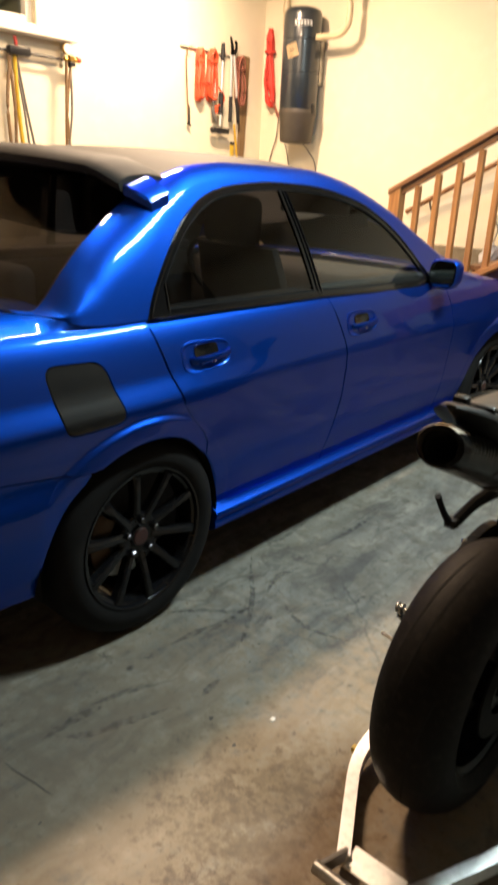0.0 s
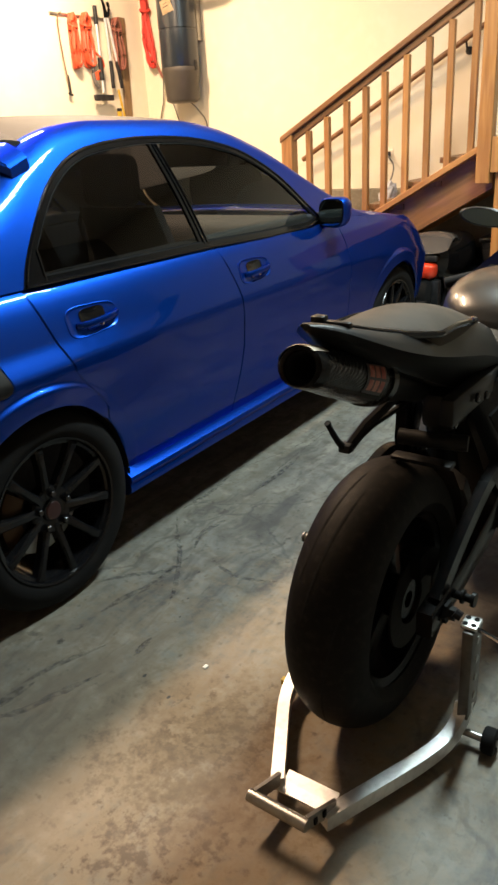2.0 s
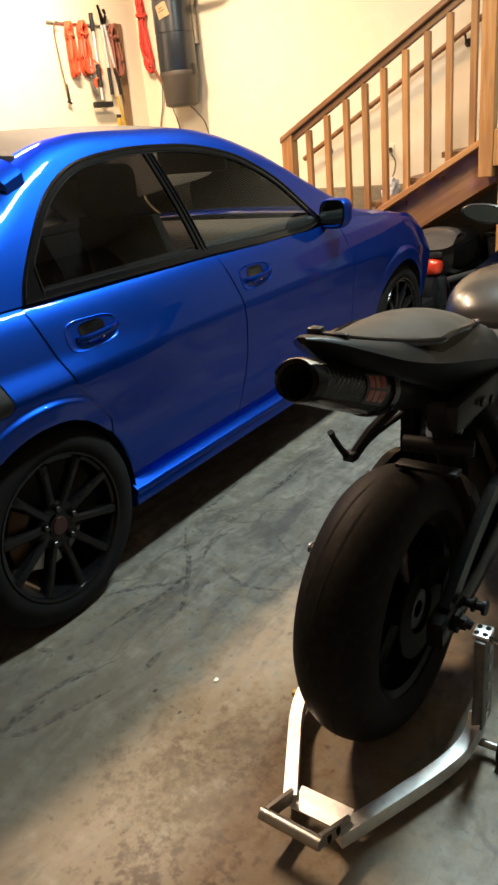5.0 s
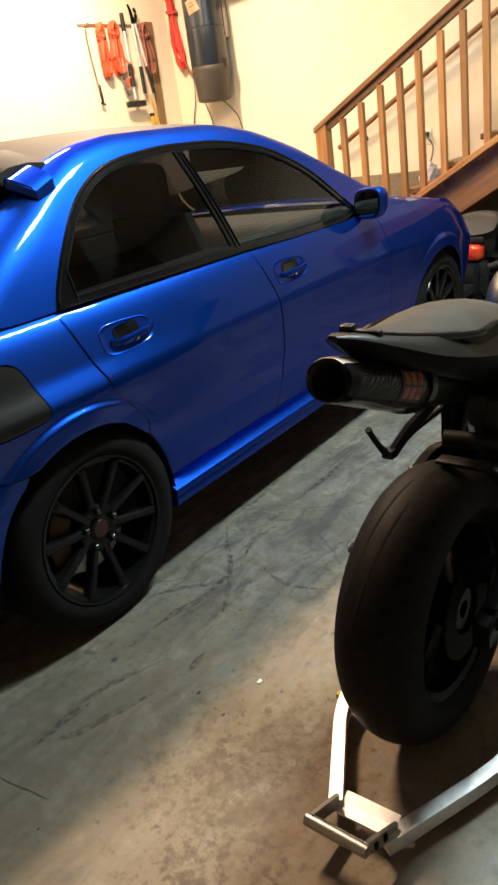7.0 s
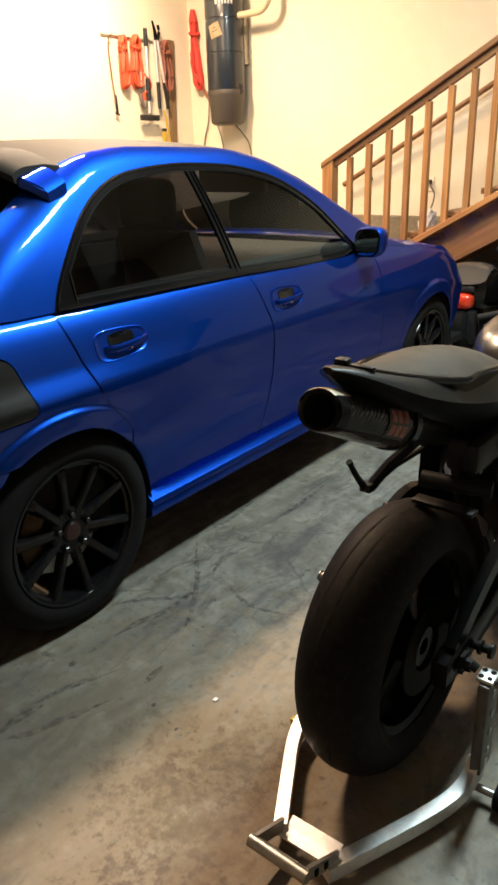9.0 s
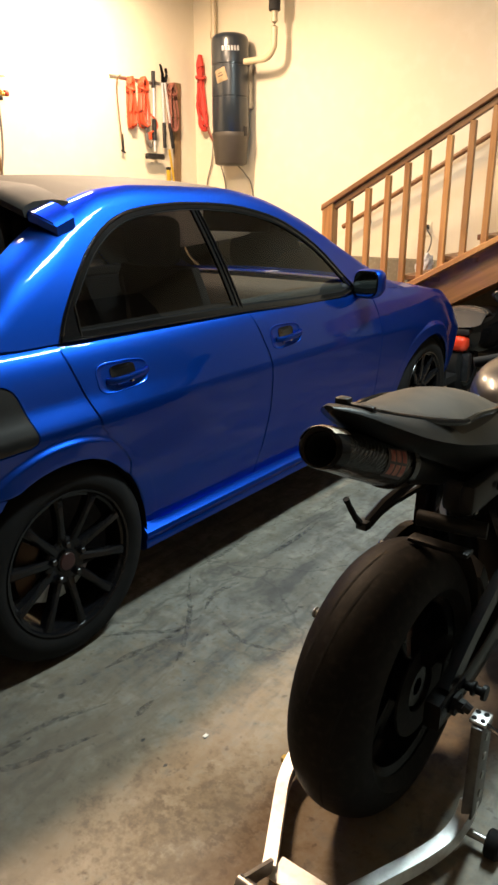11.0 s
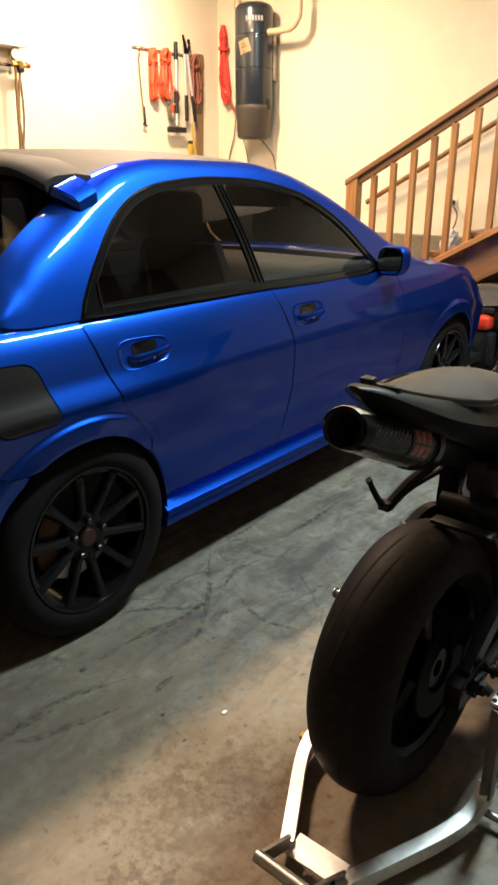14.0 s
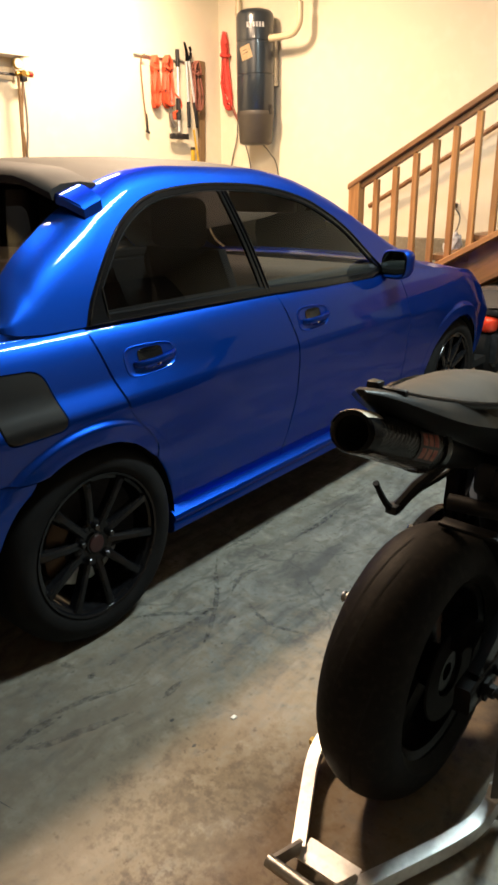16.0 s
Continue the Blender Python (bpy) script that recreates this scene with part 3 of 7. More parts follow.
def skin(name, outline, holes, material, parent, sgn, label="", fn=side_x, step=0.03, lift=0.0, hem=0.012):
    """A body panel on the side surface, cut to an outline in (y, z), with its edges turned in."""
    from mathutils.geometry import delaunay_2d_cdt
    out = densify(outline, 0.025)
    pts, edges = list(out), [(i, (i + 1) % len(out)) for i in range(len(out))]
    hs = []
    for h in holes:
        d = densify(h, 0.025)
        k = len(pts)
        pts += d
        edges += [(k + i, k + (i + 1) % len(d)) for i in range(len(d))]
        hs.append(d)
    ys, zs = [p[0] for p in out], [p[1] for p in out]
    rim = list(pts)
    ringed = []
    if fn is side_x and hem:
        for ax in (R_AX, F_AX):
            for d in (-0.032, -0.024, -0.0185, -0.0155, -0.012, -0.0085, -0.005, -0.0015, 0.002, 0.008):
                r = FLARE_R + d
                for k in range(150):
                    p = (ax + r * math.cos(math.pi * k / 75), HUB_Z - 0.012 + r * math.sin(math.pi * k / 75))
                    if p[1] > 0.2 and inside(p, out) and not any(inside(p, h) for h in hs) and min((p[0] - a) ** 2 + (p[1] - b) ** 2 for a, b in rim) > 0.00004:
                        ringed.append(p)
        pts += ringed
    y = min(ys) + step / 2
    while y < max(ys):
        z = min(zs) + step / 2
        while z < max(zs):
            if inside((y, z), out) and not any(inside((y, z), h) for h in hs) and min((y - a) ** 2 + (z - b) ** 2 for a, b in rim) > (0.5 * step) ** 2 and not (ringed and any(-0.042 < math.hypot(y - ax, z - HUB_Z + 0.012) - FLARE_R < 0.018 for ax in (R_AX, F_AX))):
                pts.append((y, z))
            z += step * 0.8
        y += step
    v2, _, tris, *_ = delaunay_2d_cdt([Vector(p) for p in pts], edges, [], 0, 1e-5)
    bm = bmesh.new()
    vs = [bm.verts.new((sgn * (fn(p.x, p.y) + lift), p.x, p.y)) for p in v2]
    for t in tris:
        c = (sum(v2[i].x for i in t) / 3, sum(v2[i].y for i in t) / 3)
        if inside(c, out) and not any(inside(c, h) for h in hs):
            f = bm.faces.new([vs[i] for i in t])
            f.normal_update()
            if f.normal.x * sgn < 0:
                f.normal_flip()
    bmesh.ops.delete(bm, geom=[v for v in bm.verts if not v.link_faces], context="VERTS")
    n0 = len(bm.verts)
    rimedges = [e for e in bm.edges if e.is_boundary]
    ret = bmesh.ops.extrude_edge_only(bm, edges=rimedges)
    for v in (g for g in ret["geom"] if isinstance(g, bmesh.types.BMVert)):
        v.co.x -= sgn * hem
        if v.co.z > 0.9 and fn is side_x:
            v.co.z -= 0.012
    nor = []
    bm.verts.index_update()
    e = 0.004
    for i, v in enumerate(bm.verts):
        y, z = v.co.y, v.co.z
        dy = (fn(y + e, z) - fn(y - e, z)) / (2 * e)
        dz = (fn(y, z + e) - fn(y, z - e)) / (2 * e)
        nor.append(Vector((sgn, -dy, -dz)).normalized())
    ob = link(name, bm, material, parent, label, True, nor)
    ob.visible_shadow = material not in (GLASS, FRONTGLASS)
    return ob


def round_off(poly, r, n=5):
    """A polygon with its corners rounded."""
    out = []
    for i in range(len(poly)):
        a, b, c = (Vector(poly[k % len(poly)]) for k in (i - 1, i, i + 1))
        p, q = b + (a - b).normalized() * r, b + (c - b).normalized() * r
        for k in range(n + 1):
            t = k / n
            out.append(tuple(p * (1 - t) ** 2 + b * 2 * t * (1 - t) + q * t * t))
    return out


def arc(cy, cz, r, a0, a1, n=24):
    return [(cy + r * math.cos(radians(a0 + (a1 - a0) * k / n)), cz + r * math.sin(radians(a0 + (a1 - a0) * k / n))) for k in range(n + 1)]


WIN_SLOPE = 0.42
# outline of the black window surround, side view (y, z)
SURROUND = [(0.085, 0.957), (0.125, 1.025), (0.205, 1.118), (0.30, 1.207), (0.41, 1.272), (0.53, 1.308), (0.70, 1.325), (0.84, 1.328),
            (1.05, 1.318), (1.22, 1.290), (1.36, 1.248), (1.53, 1.157), (1.69, 1.03), (1.80, 0.945), (1.66, 0.925), (1.27, 0.932), (0.95, 0.944), (0.54, 0.951)]


_up = smooth_path([(y, z, 0) for y, z in SURROUND[:13]], 3)
SURROUND = [(p.x, p.y) for p in _up] + SURROUND[13:]


def glass_x(y, z):
    return 0.808 - WIN_SLOPE * (z - 0.957) + 0.010 * math.sin(math.pi * min(1, max(0, (z - 0.957) / 0.36))) - 0.05 * max(0.0, y - 1.2) ** 2


def roof_c(y):
    return interp(y, (-0.50, -0.30, -0.1, 0.08, 0.22, 0.45, 0.85, 1.2, 1.42, 1.6, 1.85, 2.1, 2.32), (0.96, 1.03, 1.115, 1.245, 1.385, 1.418, 1.425, 1.412, 1.385, 1.325, 1.20, 1.06, 0.925))


def roof_s(y):
    return interp(y, (-0.30, -0.24, -0.20, -0.10, -0.02, 0.08, 0.165, 0.30, 0.45, 0.62, 1.05, 1.285, 1.51, 1.775, 2.15, 2.32), (0.978, 0.984, 0.998, 1.090, 1.155, 1.215, 1.262, 1.328, 1.368, 1.382, 1.375, 1.345, 1.278, 1.157, 0.99, 0.915))


def edge_x(y):
    """Half width of the rear window's edge, then of the roof rail."""
    return interp(y, (-0.26, -0.20, 0.0, 0.16, 0.30), (0.69, 0.69, 0.655, 0.615, 0.60))


def base_x(y):
    return interp(y, (-0.42, -0.30, -0.25, -0.225, -0.205, -0.185, -0.165, -0.14), (0.30, 0.56, 0.665, 0.715, 0.755, 0.786, 0.802, 0.808))


def base_z(y):
    return interp(y, (-0.42, -0.20, -0.187, -0.13, -0.03, 0.09), (0.990, 0.987, 0.984, 0.967, 0.958, 0.957))


def section(y, n=26):
    """Half of the cabin's section at y, from the belt up to the centre line: a list of points (x, z)."""
    zs, zc = roof_s(y), max(roof_c(y), roof_s(y) + 0.01)
    zb = min(0.957, belt(y)) if y > 0.09 else base_z(y)
    zs = max(zs, zb + 0.006)
    zc = max(zc, zs + 0.01)
    if y < 0.09:
        xs = lambda z: base_x(y) - WIN_SLOPE * (z - 0.957) + 0.010 * math.sin(math.pi * min(1, max(0, (z - 0.957) / 0.36)))
    else:
        xs = lambda z: glass_x(y, z) if y < 2.0 else 0.80 - 0.42 * (z - zb)
    w = min(1.0, max(0.0, (0.40 - y) / 0.3))
    w = w * w * (3 - 2 * w)
    zm = max(zb + 0.002, zs - min(0.055 + 0.065 * w, (zs - zb) * 0.75))
    pts = [(xs(zb + (zm - zb) * k / 16), zb + (zm - zb) * k / 16) for k in range(17)]
    p0, p2 = Vector((xs(zm), zm)), Vector((min(edge_x(y), xs(zm) - 0.05), zs))
    z1 = zs - 0.012 - 0.016 * w
    p1 = Vector((xs(z1) - 0.004 + 0.010 * w, max(z1, zm)))
    for k in range(1, 9):
        t = k / 8
        q = p0 * (1 - t) ** 2 + p1 * 2 * t * (1 - t) + p2 * t * t
        pts.append((q.x, q.y))
    for k in range(1, 9):
        t = k / 8
        x = p2.x * (1 - t)
        pts.append((x, zs + (zc - zs) * (1 - (1 - t) ** 2.0)))
    return pts


def inset(poly, dist):
    """A polygon moved inwards, with mitred corners."""
    n = len(poly)
    out = []
    for i in range(n):
        a, b, c = (Vector(poly[k % n]) for k in (i - 1, i, i + 1))
        d, e = (b - a).normalized(), (c - b).normalized()
        p, q = Vector((d.y, -d.x)), Vector((e.y, -e.x))
        out.append(tuple(b + (p + q) * (dist / max(0.25, 1 + p.dot(q)))))
    return out


def cabin(car):
    ys = [-0.42 + 0.01 * k for k in range(int(2.72 / 0.01) + 1)]
    inner = inset(SURROUND, 0.011)
    secs = [section(y) for y in ys]

    def strip(name, keep, material, label, sgns=(1, -1), lift=0.0, narrow=1.0):
        bm = bmesh.new()
        grid = {}

        def vert(s, i, j):
            if s < 0 and j == 32:
                s = 1
            if (s, i, j) not in grid:
                x, z = secs[i][j]
                grid[s, i, j] = bm.verts.new((s * x * narrow, ys[i], z + lift))
            return grid[s, i, j]
        for s in sgns:
            for i in range(len(ys) - 1):
                for j in range(32):
                    y = (ys[i] + ys[i + 1]) / 2
                    x = (secs[i][j][0] + secs[i + 1][j + 1][0]) / 2
                    z = (secs[i][j][1] + secs[i + 1][j + 1][1]) / 2
                    if keep(y, x, z, j):
                        q = [vert(s, i, j), vert(s, i + 1, j), vert(s, i + 1, j + 1), vert(s, i, j + 1)]
                        bm.faces.new(q if s > 0 else q[::-1])
        ob = part(name, bm, material, car, label, sharp=0)
        ob.visible_shadow = material not in (CLEAR, REARGLASS)
        return ob
    is_win = lambda y, x, z, j: j < 24 and inside((y, z), inner)
    rear_glass = lambda y, x, z, j: y < 0.20 and (j >= 24 and z < roof_c(0.20) or y < -0.24 and x < 0.68)
    front_glass = lambda y, x, z, j: y > 1.47 and j >= 24 and y < 2.28
    is_roof = lambda y, x, z, j: 0.20 <= y <= 1.47 and x < 0.575 and j >= 22
    strip("cabin_shell", lambda *a: not (is_win(*a) or rear_glass(*a) or front_glass(*a) or is_roof(*a)), PAINT, "glossy blue pillars and roof rails")
    strip("roof", is_roof, WRAP, "matte black wrapped roof panel")
    strip("rear_window", rear_glass, REARGLASS, "dark tinted rear window")
    strip("windscreen", front_glass, CLEAR, "clear windscreen")
    strip("headliner", lambda y, x, z, j: 0.25 < y < 1.45 and j >= 21, CREAMLINER, "pale headliner", lift=-0.035)
    for s in (1, -1):
        strip("pillar_liner", lambda *a: a[0] < 1.9 and a[3] < 24 and not (is_win(*a) or rear_glass(*a)), GREYPLASTIC, "grey inner pillar trim", lift=-0.004, narrow=0.982, sgns=(s,))


def window_set(car, s):
    """Black surround, rubber, glass panes and pillar trim of one side."""
    def off(dist):
        return inset(SURROUND, dist)
    pane_edge = off(0.022)
    skin("window_surround", SURROUND, [pane_edge], GLOSSBLACK, car, s, "gloss black window surround", glass_x, lift=0.006)
    bm = bmesh.new()
    edge = densify(off(0.005), 0.02)
    sweep(bm, [(s * (glass_x(y, z) + 0.0065), y, z) for y, z in edge], circle(0.0045, 8), closed=True)
    bmesh.ops.recalc_face_normals(bm, faces=bm.faces[:])
    part("surround_bead", bm, GLOSSBLACK, car, "rounded gloss black moulding")
    for lo, hi in (((0.167, 0.962), (0.174, 1.050)), ((0.904, 0.957), (0.838, 1.300)), ((0.925, 0.957), (0.854, 1.300))):
        bm = bmesh.new()
        sweep(bm, [(s * (glass_x(*p) + 0.004), *p) for p in [(lo[0] + (hi[0] - lo[0]) * k / 12, lo[1] + (hi[1] - lo[1]) * k / 12) for k in range(13)]], circle(0.004, 8))
        bmesh.ops.recalc_face_normals(bm, faces=bm.faces[:])
        part("pillar_bead", bm, GLOSSBLACK, car, "rounded gloss black moulding")
    skin("window_seal", off(0.019), [off(0.027)], RUBBER, car, s, "", glass_x, lift=0.003)

    def clip(lo, hi):
        """The pane outline between two slanted pillar lines (y at belt, y at top)."""
        poly = densify(off(0.020), 0.03)
        def cutline(poly, line, sign):
            (yb, yt) = line
            f = lambda p: sign * (p[0] - (yb + (yt - yb) * (p[1] - 0.94) / 0.37))
            out = []
            for i in range(len(poly)):
                a, b = poly[i], poly[(i + 1) % len(poly)]
                fa, fb = f(a), f(b)
                if fa >= 0:
                    out.append(a)
                if fa * fb < 0:
                    t = fa / (fa - fb)
                    out.append((a[0] + (b[0] - a[0]) * t, a[1] + (b[1] - a[1]) * t))
            return out
        if lo:
            poly = cutline(poly, lo, 1)
        if hi:
            poly = cutline(poly, hi, -1)
        return poly
    bp0, bp1, q1 = (0.886, 0.816), (0.930, 0.852), (0.166, 0.195)
    skin("quarter_garnish", clip(None, q1), [], GLOSSBLACK, car, s, "black plastic corner garnish", glass_x, lift=0.0035)
    skin("rear_side_glass", clip(q1, bp0), [], GLASS, car, s, "tinted rear door glass", glass_x, lift=-0.002, hem=0.003)
    skin("front_side_glass", clip(bp1, None), [], FRONTGLASS, car, s, "lightly tinted front door glass", glass_x, lift=-0.002, hem=0.003)
    skin("pillar_trim", clip(bp0, (0.905, 0.831)), [], GLOSSBLACK, car, s, "black door pillar trim", glass_x, lift=0.003)
    skin("pillar_trim", clip((0.910, 0.836), bp1), [], GLOSSBLACK, car, s, "black door pillar trim", glass_x, lift=0.003)


HANDLES = ((0.277, 0.838), (1.145, 0.832))


def cup_line(y, z, sc, l=0.205):
    """Outline of a door handle's plate: a rounded oblong, a little taller behind than in front."""
    out = []
    for i in range(40):
        a = 2 * math.pi * i / 40
        c, h = math.cos(a), math.sin(a)
        u = math.copysign(abs(c) ** 0.5, c)
        out.append((y + l / 2 * sc * u, z + (0.042 - 0.005 * u) * sc * math.copysign(abs(h) ** 0.55, h) + 0.002))
    return out


def door_handle(car, s, y, z, l=0.205):
    """Plate with a raised lip, a black patch for the shaded finger cup above and a shallow one below, and the pull
    across them.
    """
    lay = lambda line, d: [(s * (side_x(p, q) + d), p, q) for p, q in line]
    bm = bmesh.new()
    loft(bm, [lay(cup_line(y, z, sc), d) for sc, d in ((1.03, -0.003), (1.015, 0.0015), (0.985, 0.0022), (0.95, 0.0008), (0.90, -0.001), (0.80, -0.002))], True)
    bm.faces.new([v for v in bm.verts][-40:])
    bmesh.ops.recalc_face_normals(bm, faces=bm.faces[:])
    h = part("door_handle", bm, PAINT, car, "body-coloured door handle in its cup")

    def oval(cy, cz, ly, lz, sc):
        return [(cy + ly * sc * math.copysign(abs(math.cos(a)) ** 0.5, math.cos(a)), cz + lz * sc * math.copysign(abs(math.sin(a)) ** 0.6, math.sin(a))) for a in [2 * math.pi * i / 28 for i in range(28)]]
    # flat black oval in place of the shade inside the upper cup
    bm = bmesh.new()
    loft(bm, [lay(oval(y + 0.002, z + 0.014, 0.050, 0.020, sc), d) for sc, d in ((1.0, -0.004), (1.0, 0.0005), (0.9, -0.0005))], True, True)
    bmesh.ops.recalc_face_normals(bm, faces=bm.faces[:])
    part("recess", bm, GLOSSBLACK, h, "black patch painted as the shade of the finger cup")
    bm = bmesh.new()
    loft(bm, [lay(oval(y + 0.014, z - 0.017, 0.048, 0.014, sc), d) for sc, d in ((1.0, -0.002), (0.97, 0.002), (0.86, 0.0015), (0.70, -0.001), (0.5, -0.0018))], True, True)
    bmesh.ops.recalc_face_normals(bm, faces=bm.faces[:])
    part("lower_cup", bm, PAINT, h)
    x = side_x(y, z)
    bm = bmesh.new()
    path = [(s * (x + 0.000), y - 0.066, z - 0.008), (s * (x + 0.010), y - 0.056, z - 0.007), (s * (x + 0.019), y - 0.030, z - 0.005), (s * (x + 0.022), y + 0.02, z - 0.002), (s * (x + 0.017), y + 0.072, z + 0.001), (s * (x + 0.002), y + 0.098, z + 0.002)]
    sweep(bm, smooth_path(path, 5), [(c * 0.006, d * 0.0095) for c, d in ((-1, -0.5), (-0.6, -1), (0.6, -1), (1, -0.5), (1, 0.5), (0.6, 1), (-0.6, 1), (-1, 0.5))])
    part("grip", bm, PAINT, h, sharp=60)
    bm = bmesh.new()
    lathe(bm, [(-0.004, 0.010), (0.004, 0.0095), (0.005, 0.007)], (s * (x + 0.0005), y + 0.030, z - 0.019), "x", 18, False)
    part("lock", bm, CHROME, h, "small round metal lock")


def wheel(name, car, s, y):
    x1 = s * 0.866
    w = thing(name, "", "", (0, 0, 0))
    for k in list(w.keys()):
        del w[k]
    w.parent = car
    w.location = (x1, y + (0.016 if y < 1 else 0.0), HUB_Z - 0.004)
    bm = bmesh.new()
    prof = []
    for a, r in ((-0.205, 0.222), (-0.214, 0.245), (-0.216, 0.275), (-0.205, 0.300), (-0.190, 0.312), (-0.150, 0.316), (-0.07, 0.316), (-0.042, 0.3125), (-0.024, 0.304), (-0.010, 0.290), (-0.001, 0.268), (0.001, 0.246), (-0.008, 0.228), (-0.02, 0.222)):
        prof.append((s * a, r))
    lathe(bm, prof, (0, 0, 0), "x", 64)
    part("tyre", bm, RUBBER, w, "black low-profile tyre")
    bm = bmesh.new()
    lathe(bm, [(s * a, r) for a, r in ((-0.01, 0.229), (-0.004, 0.226), (-0.006, 0.219), (-0.02, 0.213), (-0.05, 0.208), (-0.19, 0.205), (-0.195, 0.225), (-0.20, 0.215), (-0.19, 0.198), (-0.05, 0.201), (-0.02, 0.206))], (0, 0, 0), "x", 64)
    rim = part("rim", bm, SATIN, w, "satin black alloy rim")
    for k in range(10):
        bm = bmesh.new()
        rings = []
        for r, hw, d0, d1 in ((0.048, 0.016, -0.034, -0.062), (0.09, 0.0135, -0.026, -0.056), (0.15, 0.012, -0.016, -0.048), (0.205, 0.0155, -0.010, -0.042), (0.214, 0.019, -0.012, -0.042)):
            rings.append([(s * d1, -hw, r), (s * (d0 - 0.006), -hw, r), (s * d0, -hw * 0.55, r), (s * d0, hw * 0.55, r), (s * (d0 - 0.006), hw, r), (s * d1, hw, r)])
        loft(bm, rings, True, True)
        bmesh.ops.recalc_face_normals(bm, faces=bm.faces[:])
        bm.transform(Matrix.Rotation(2 * math.pi * k / 10 + 0.12, 4, "X"))
        part("spoke", bm, SATIN, rim)
    bm = bmesh.new()
    lathe(bm, [(s * a, r) for a, r in ((-0.075, 0.075), (-0.040, 0.075), (-0.034, 0.068), (-0.036, 0.036), (-0.030, 0.034), (-0.030, 0.0005))], (0, 0, 0), "x", 40, False)
    part("hub", bm, SATIN, rim)
    bm = bmesh.new()
    lathe(bm, [(s * a, r) for a, r in ((-0.030, 0.028), (-0.026, 0.026), (-0.025, 0.0005))], (0, 0, 0), "x", 24, False)
    part("centre_cap", bm, CAPRED, rim, "faded red centre cap")
    for k in range(5):
        bm = bmesh.new()
        th = 2 * math.pi * k / 5 + 0.3
        lathe(bm, [(s * a, r) for a, r in ((-0.045, 0.012), (-0.020, 0.0105), (-0.017, 0.008), (-0.017, 0.0005))], (0, 0.056 * math.cos(th), 0.056 * math.sin(th)), "x", 6, False)
        part("lug_nut", bm, NUTBLACK, rim, smooth=False)
    bm = bmesh.new()
    lathe(bm, [(s * a, r) for a, r in ((-0.118, 0.07), (-0.118, 0.150), (-0.096, 0.150), (-0.096, 0.07))], (0, 0, 0), "x", 48)
    part("brake_disc", bm, STEEL, w, "worn steel brake disc")
    bm = bmesh.new()
    rings = []
    for k in range(9):
        th = radians(140 + 8 * k)
        rings.append([(s * a, r * math.cos(th), r * math.sin(th)) for a, r in ((-0.14, 0.095), (-0.14, 0.165), (-0.06, 0.165), (-0.055, 0.155), (-0.055, 0.10), (-0.07, 0.095))])
    loft(bm, rings, True, True)
    bmesh.ops.recalc_face_normals(bm, faces=bm.faces[:])
    part("brake_caliper", bm, GOLD, w, "gold brake caliper")
    return w


def seat(car, x, y, z, back=0.62):
    bm = bmesh.new()
    box(bm, (x - 0.25, y - 0.22, z), (x + 0.25, y + 0.30, z + 0.16), 0.05, None, 3)
    part("seat_cushion", bm, CLOTH, car, "dark cloth seat cushion")
    bm = bmesh.new()
    rings = []
    for k in range(7):
        t = k / 6
        w = 0.25 - 0.05 * t * t
        yy, zz = y - 0.20 - 0.22 * t, z + 0.12 + back * 0.95 * t
        d = 0.065 - 0.02 * t
        rings.append([(x + w * math.copysign(abs(math.cos(a)) ** 0.5, math.cos(a)), yy + d * math.copysign(abs(math.sin(a)) ** 0.7, math.sin(a)), zz) for a in [2 * math.pi * i / 20 for i in range(20)]])
    loft(bm, rings, True, True)
    part("seat_backrest", bm, CLOTH, car, "dark cloth seat backrest")
    bm = bmesh.new()
    box(bm, (x - 0.13, y - 0.50, z + back * 0.95 + 0.12), (x + 0.13, y - 0.40, z + back * 0.95 + 0.31), 0.045, None, 3)
    part("headrest", bm, CLOTH, car, "dark cloth headrest")


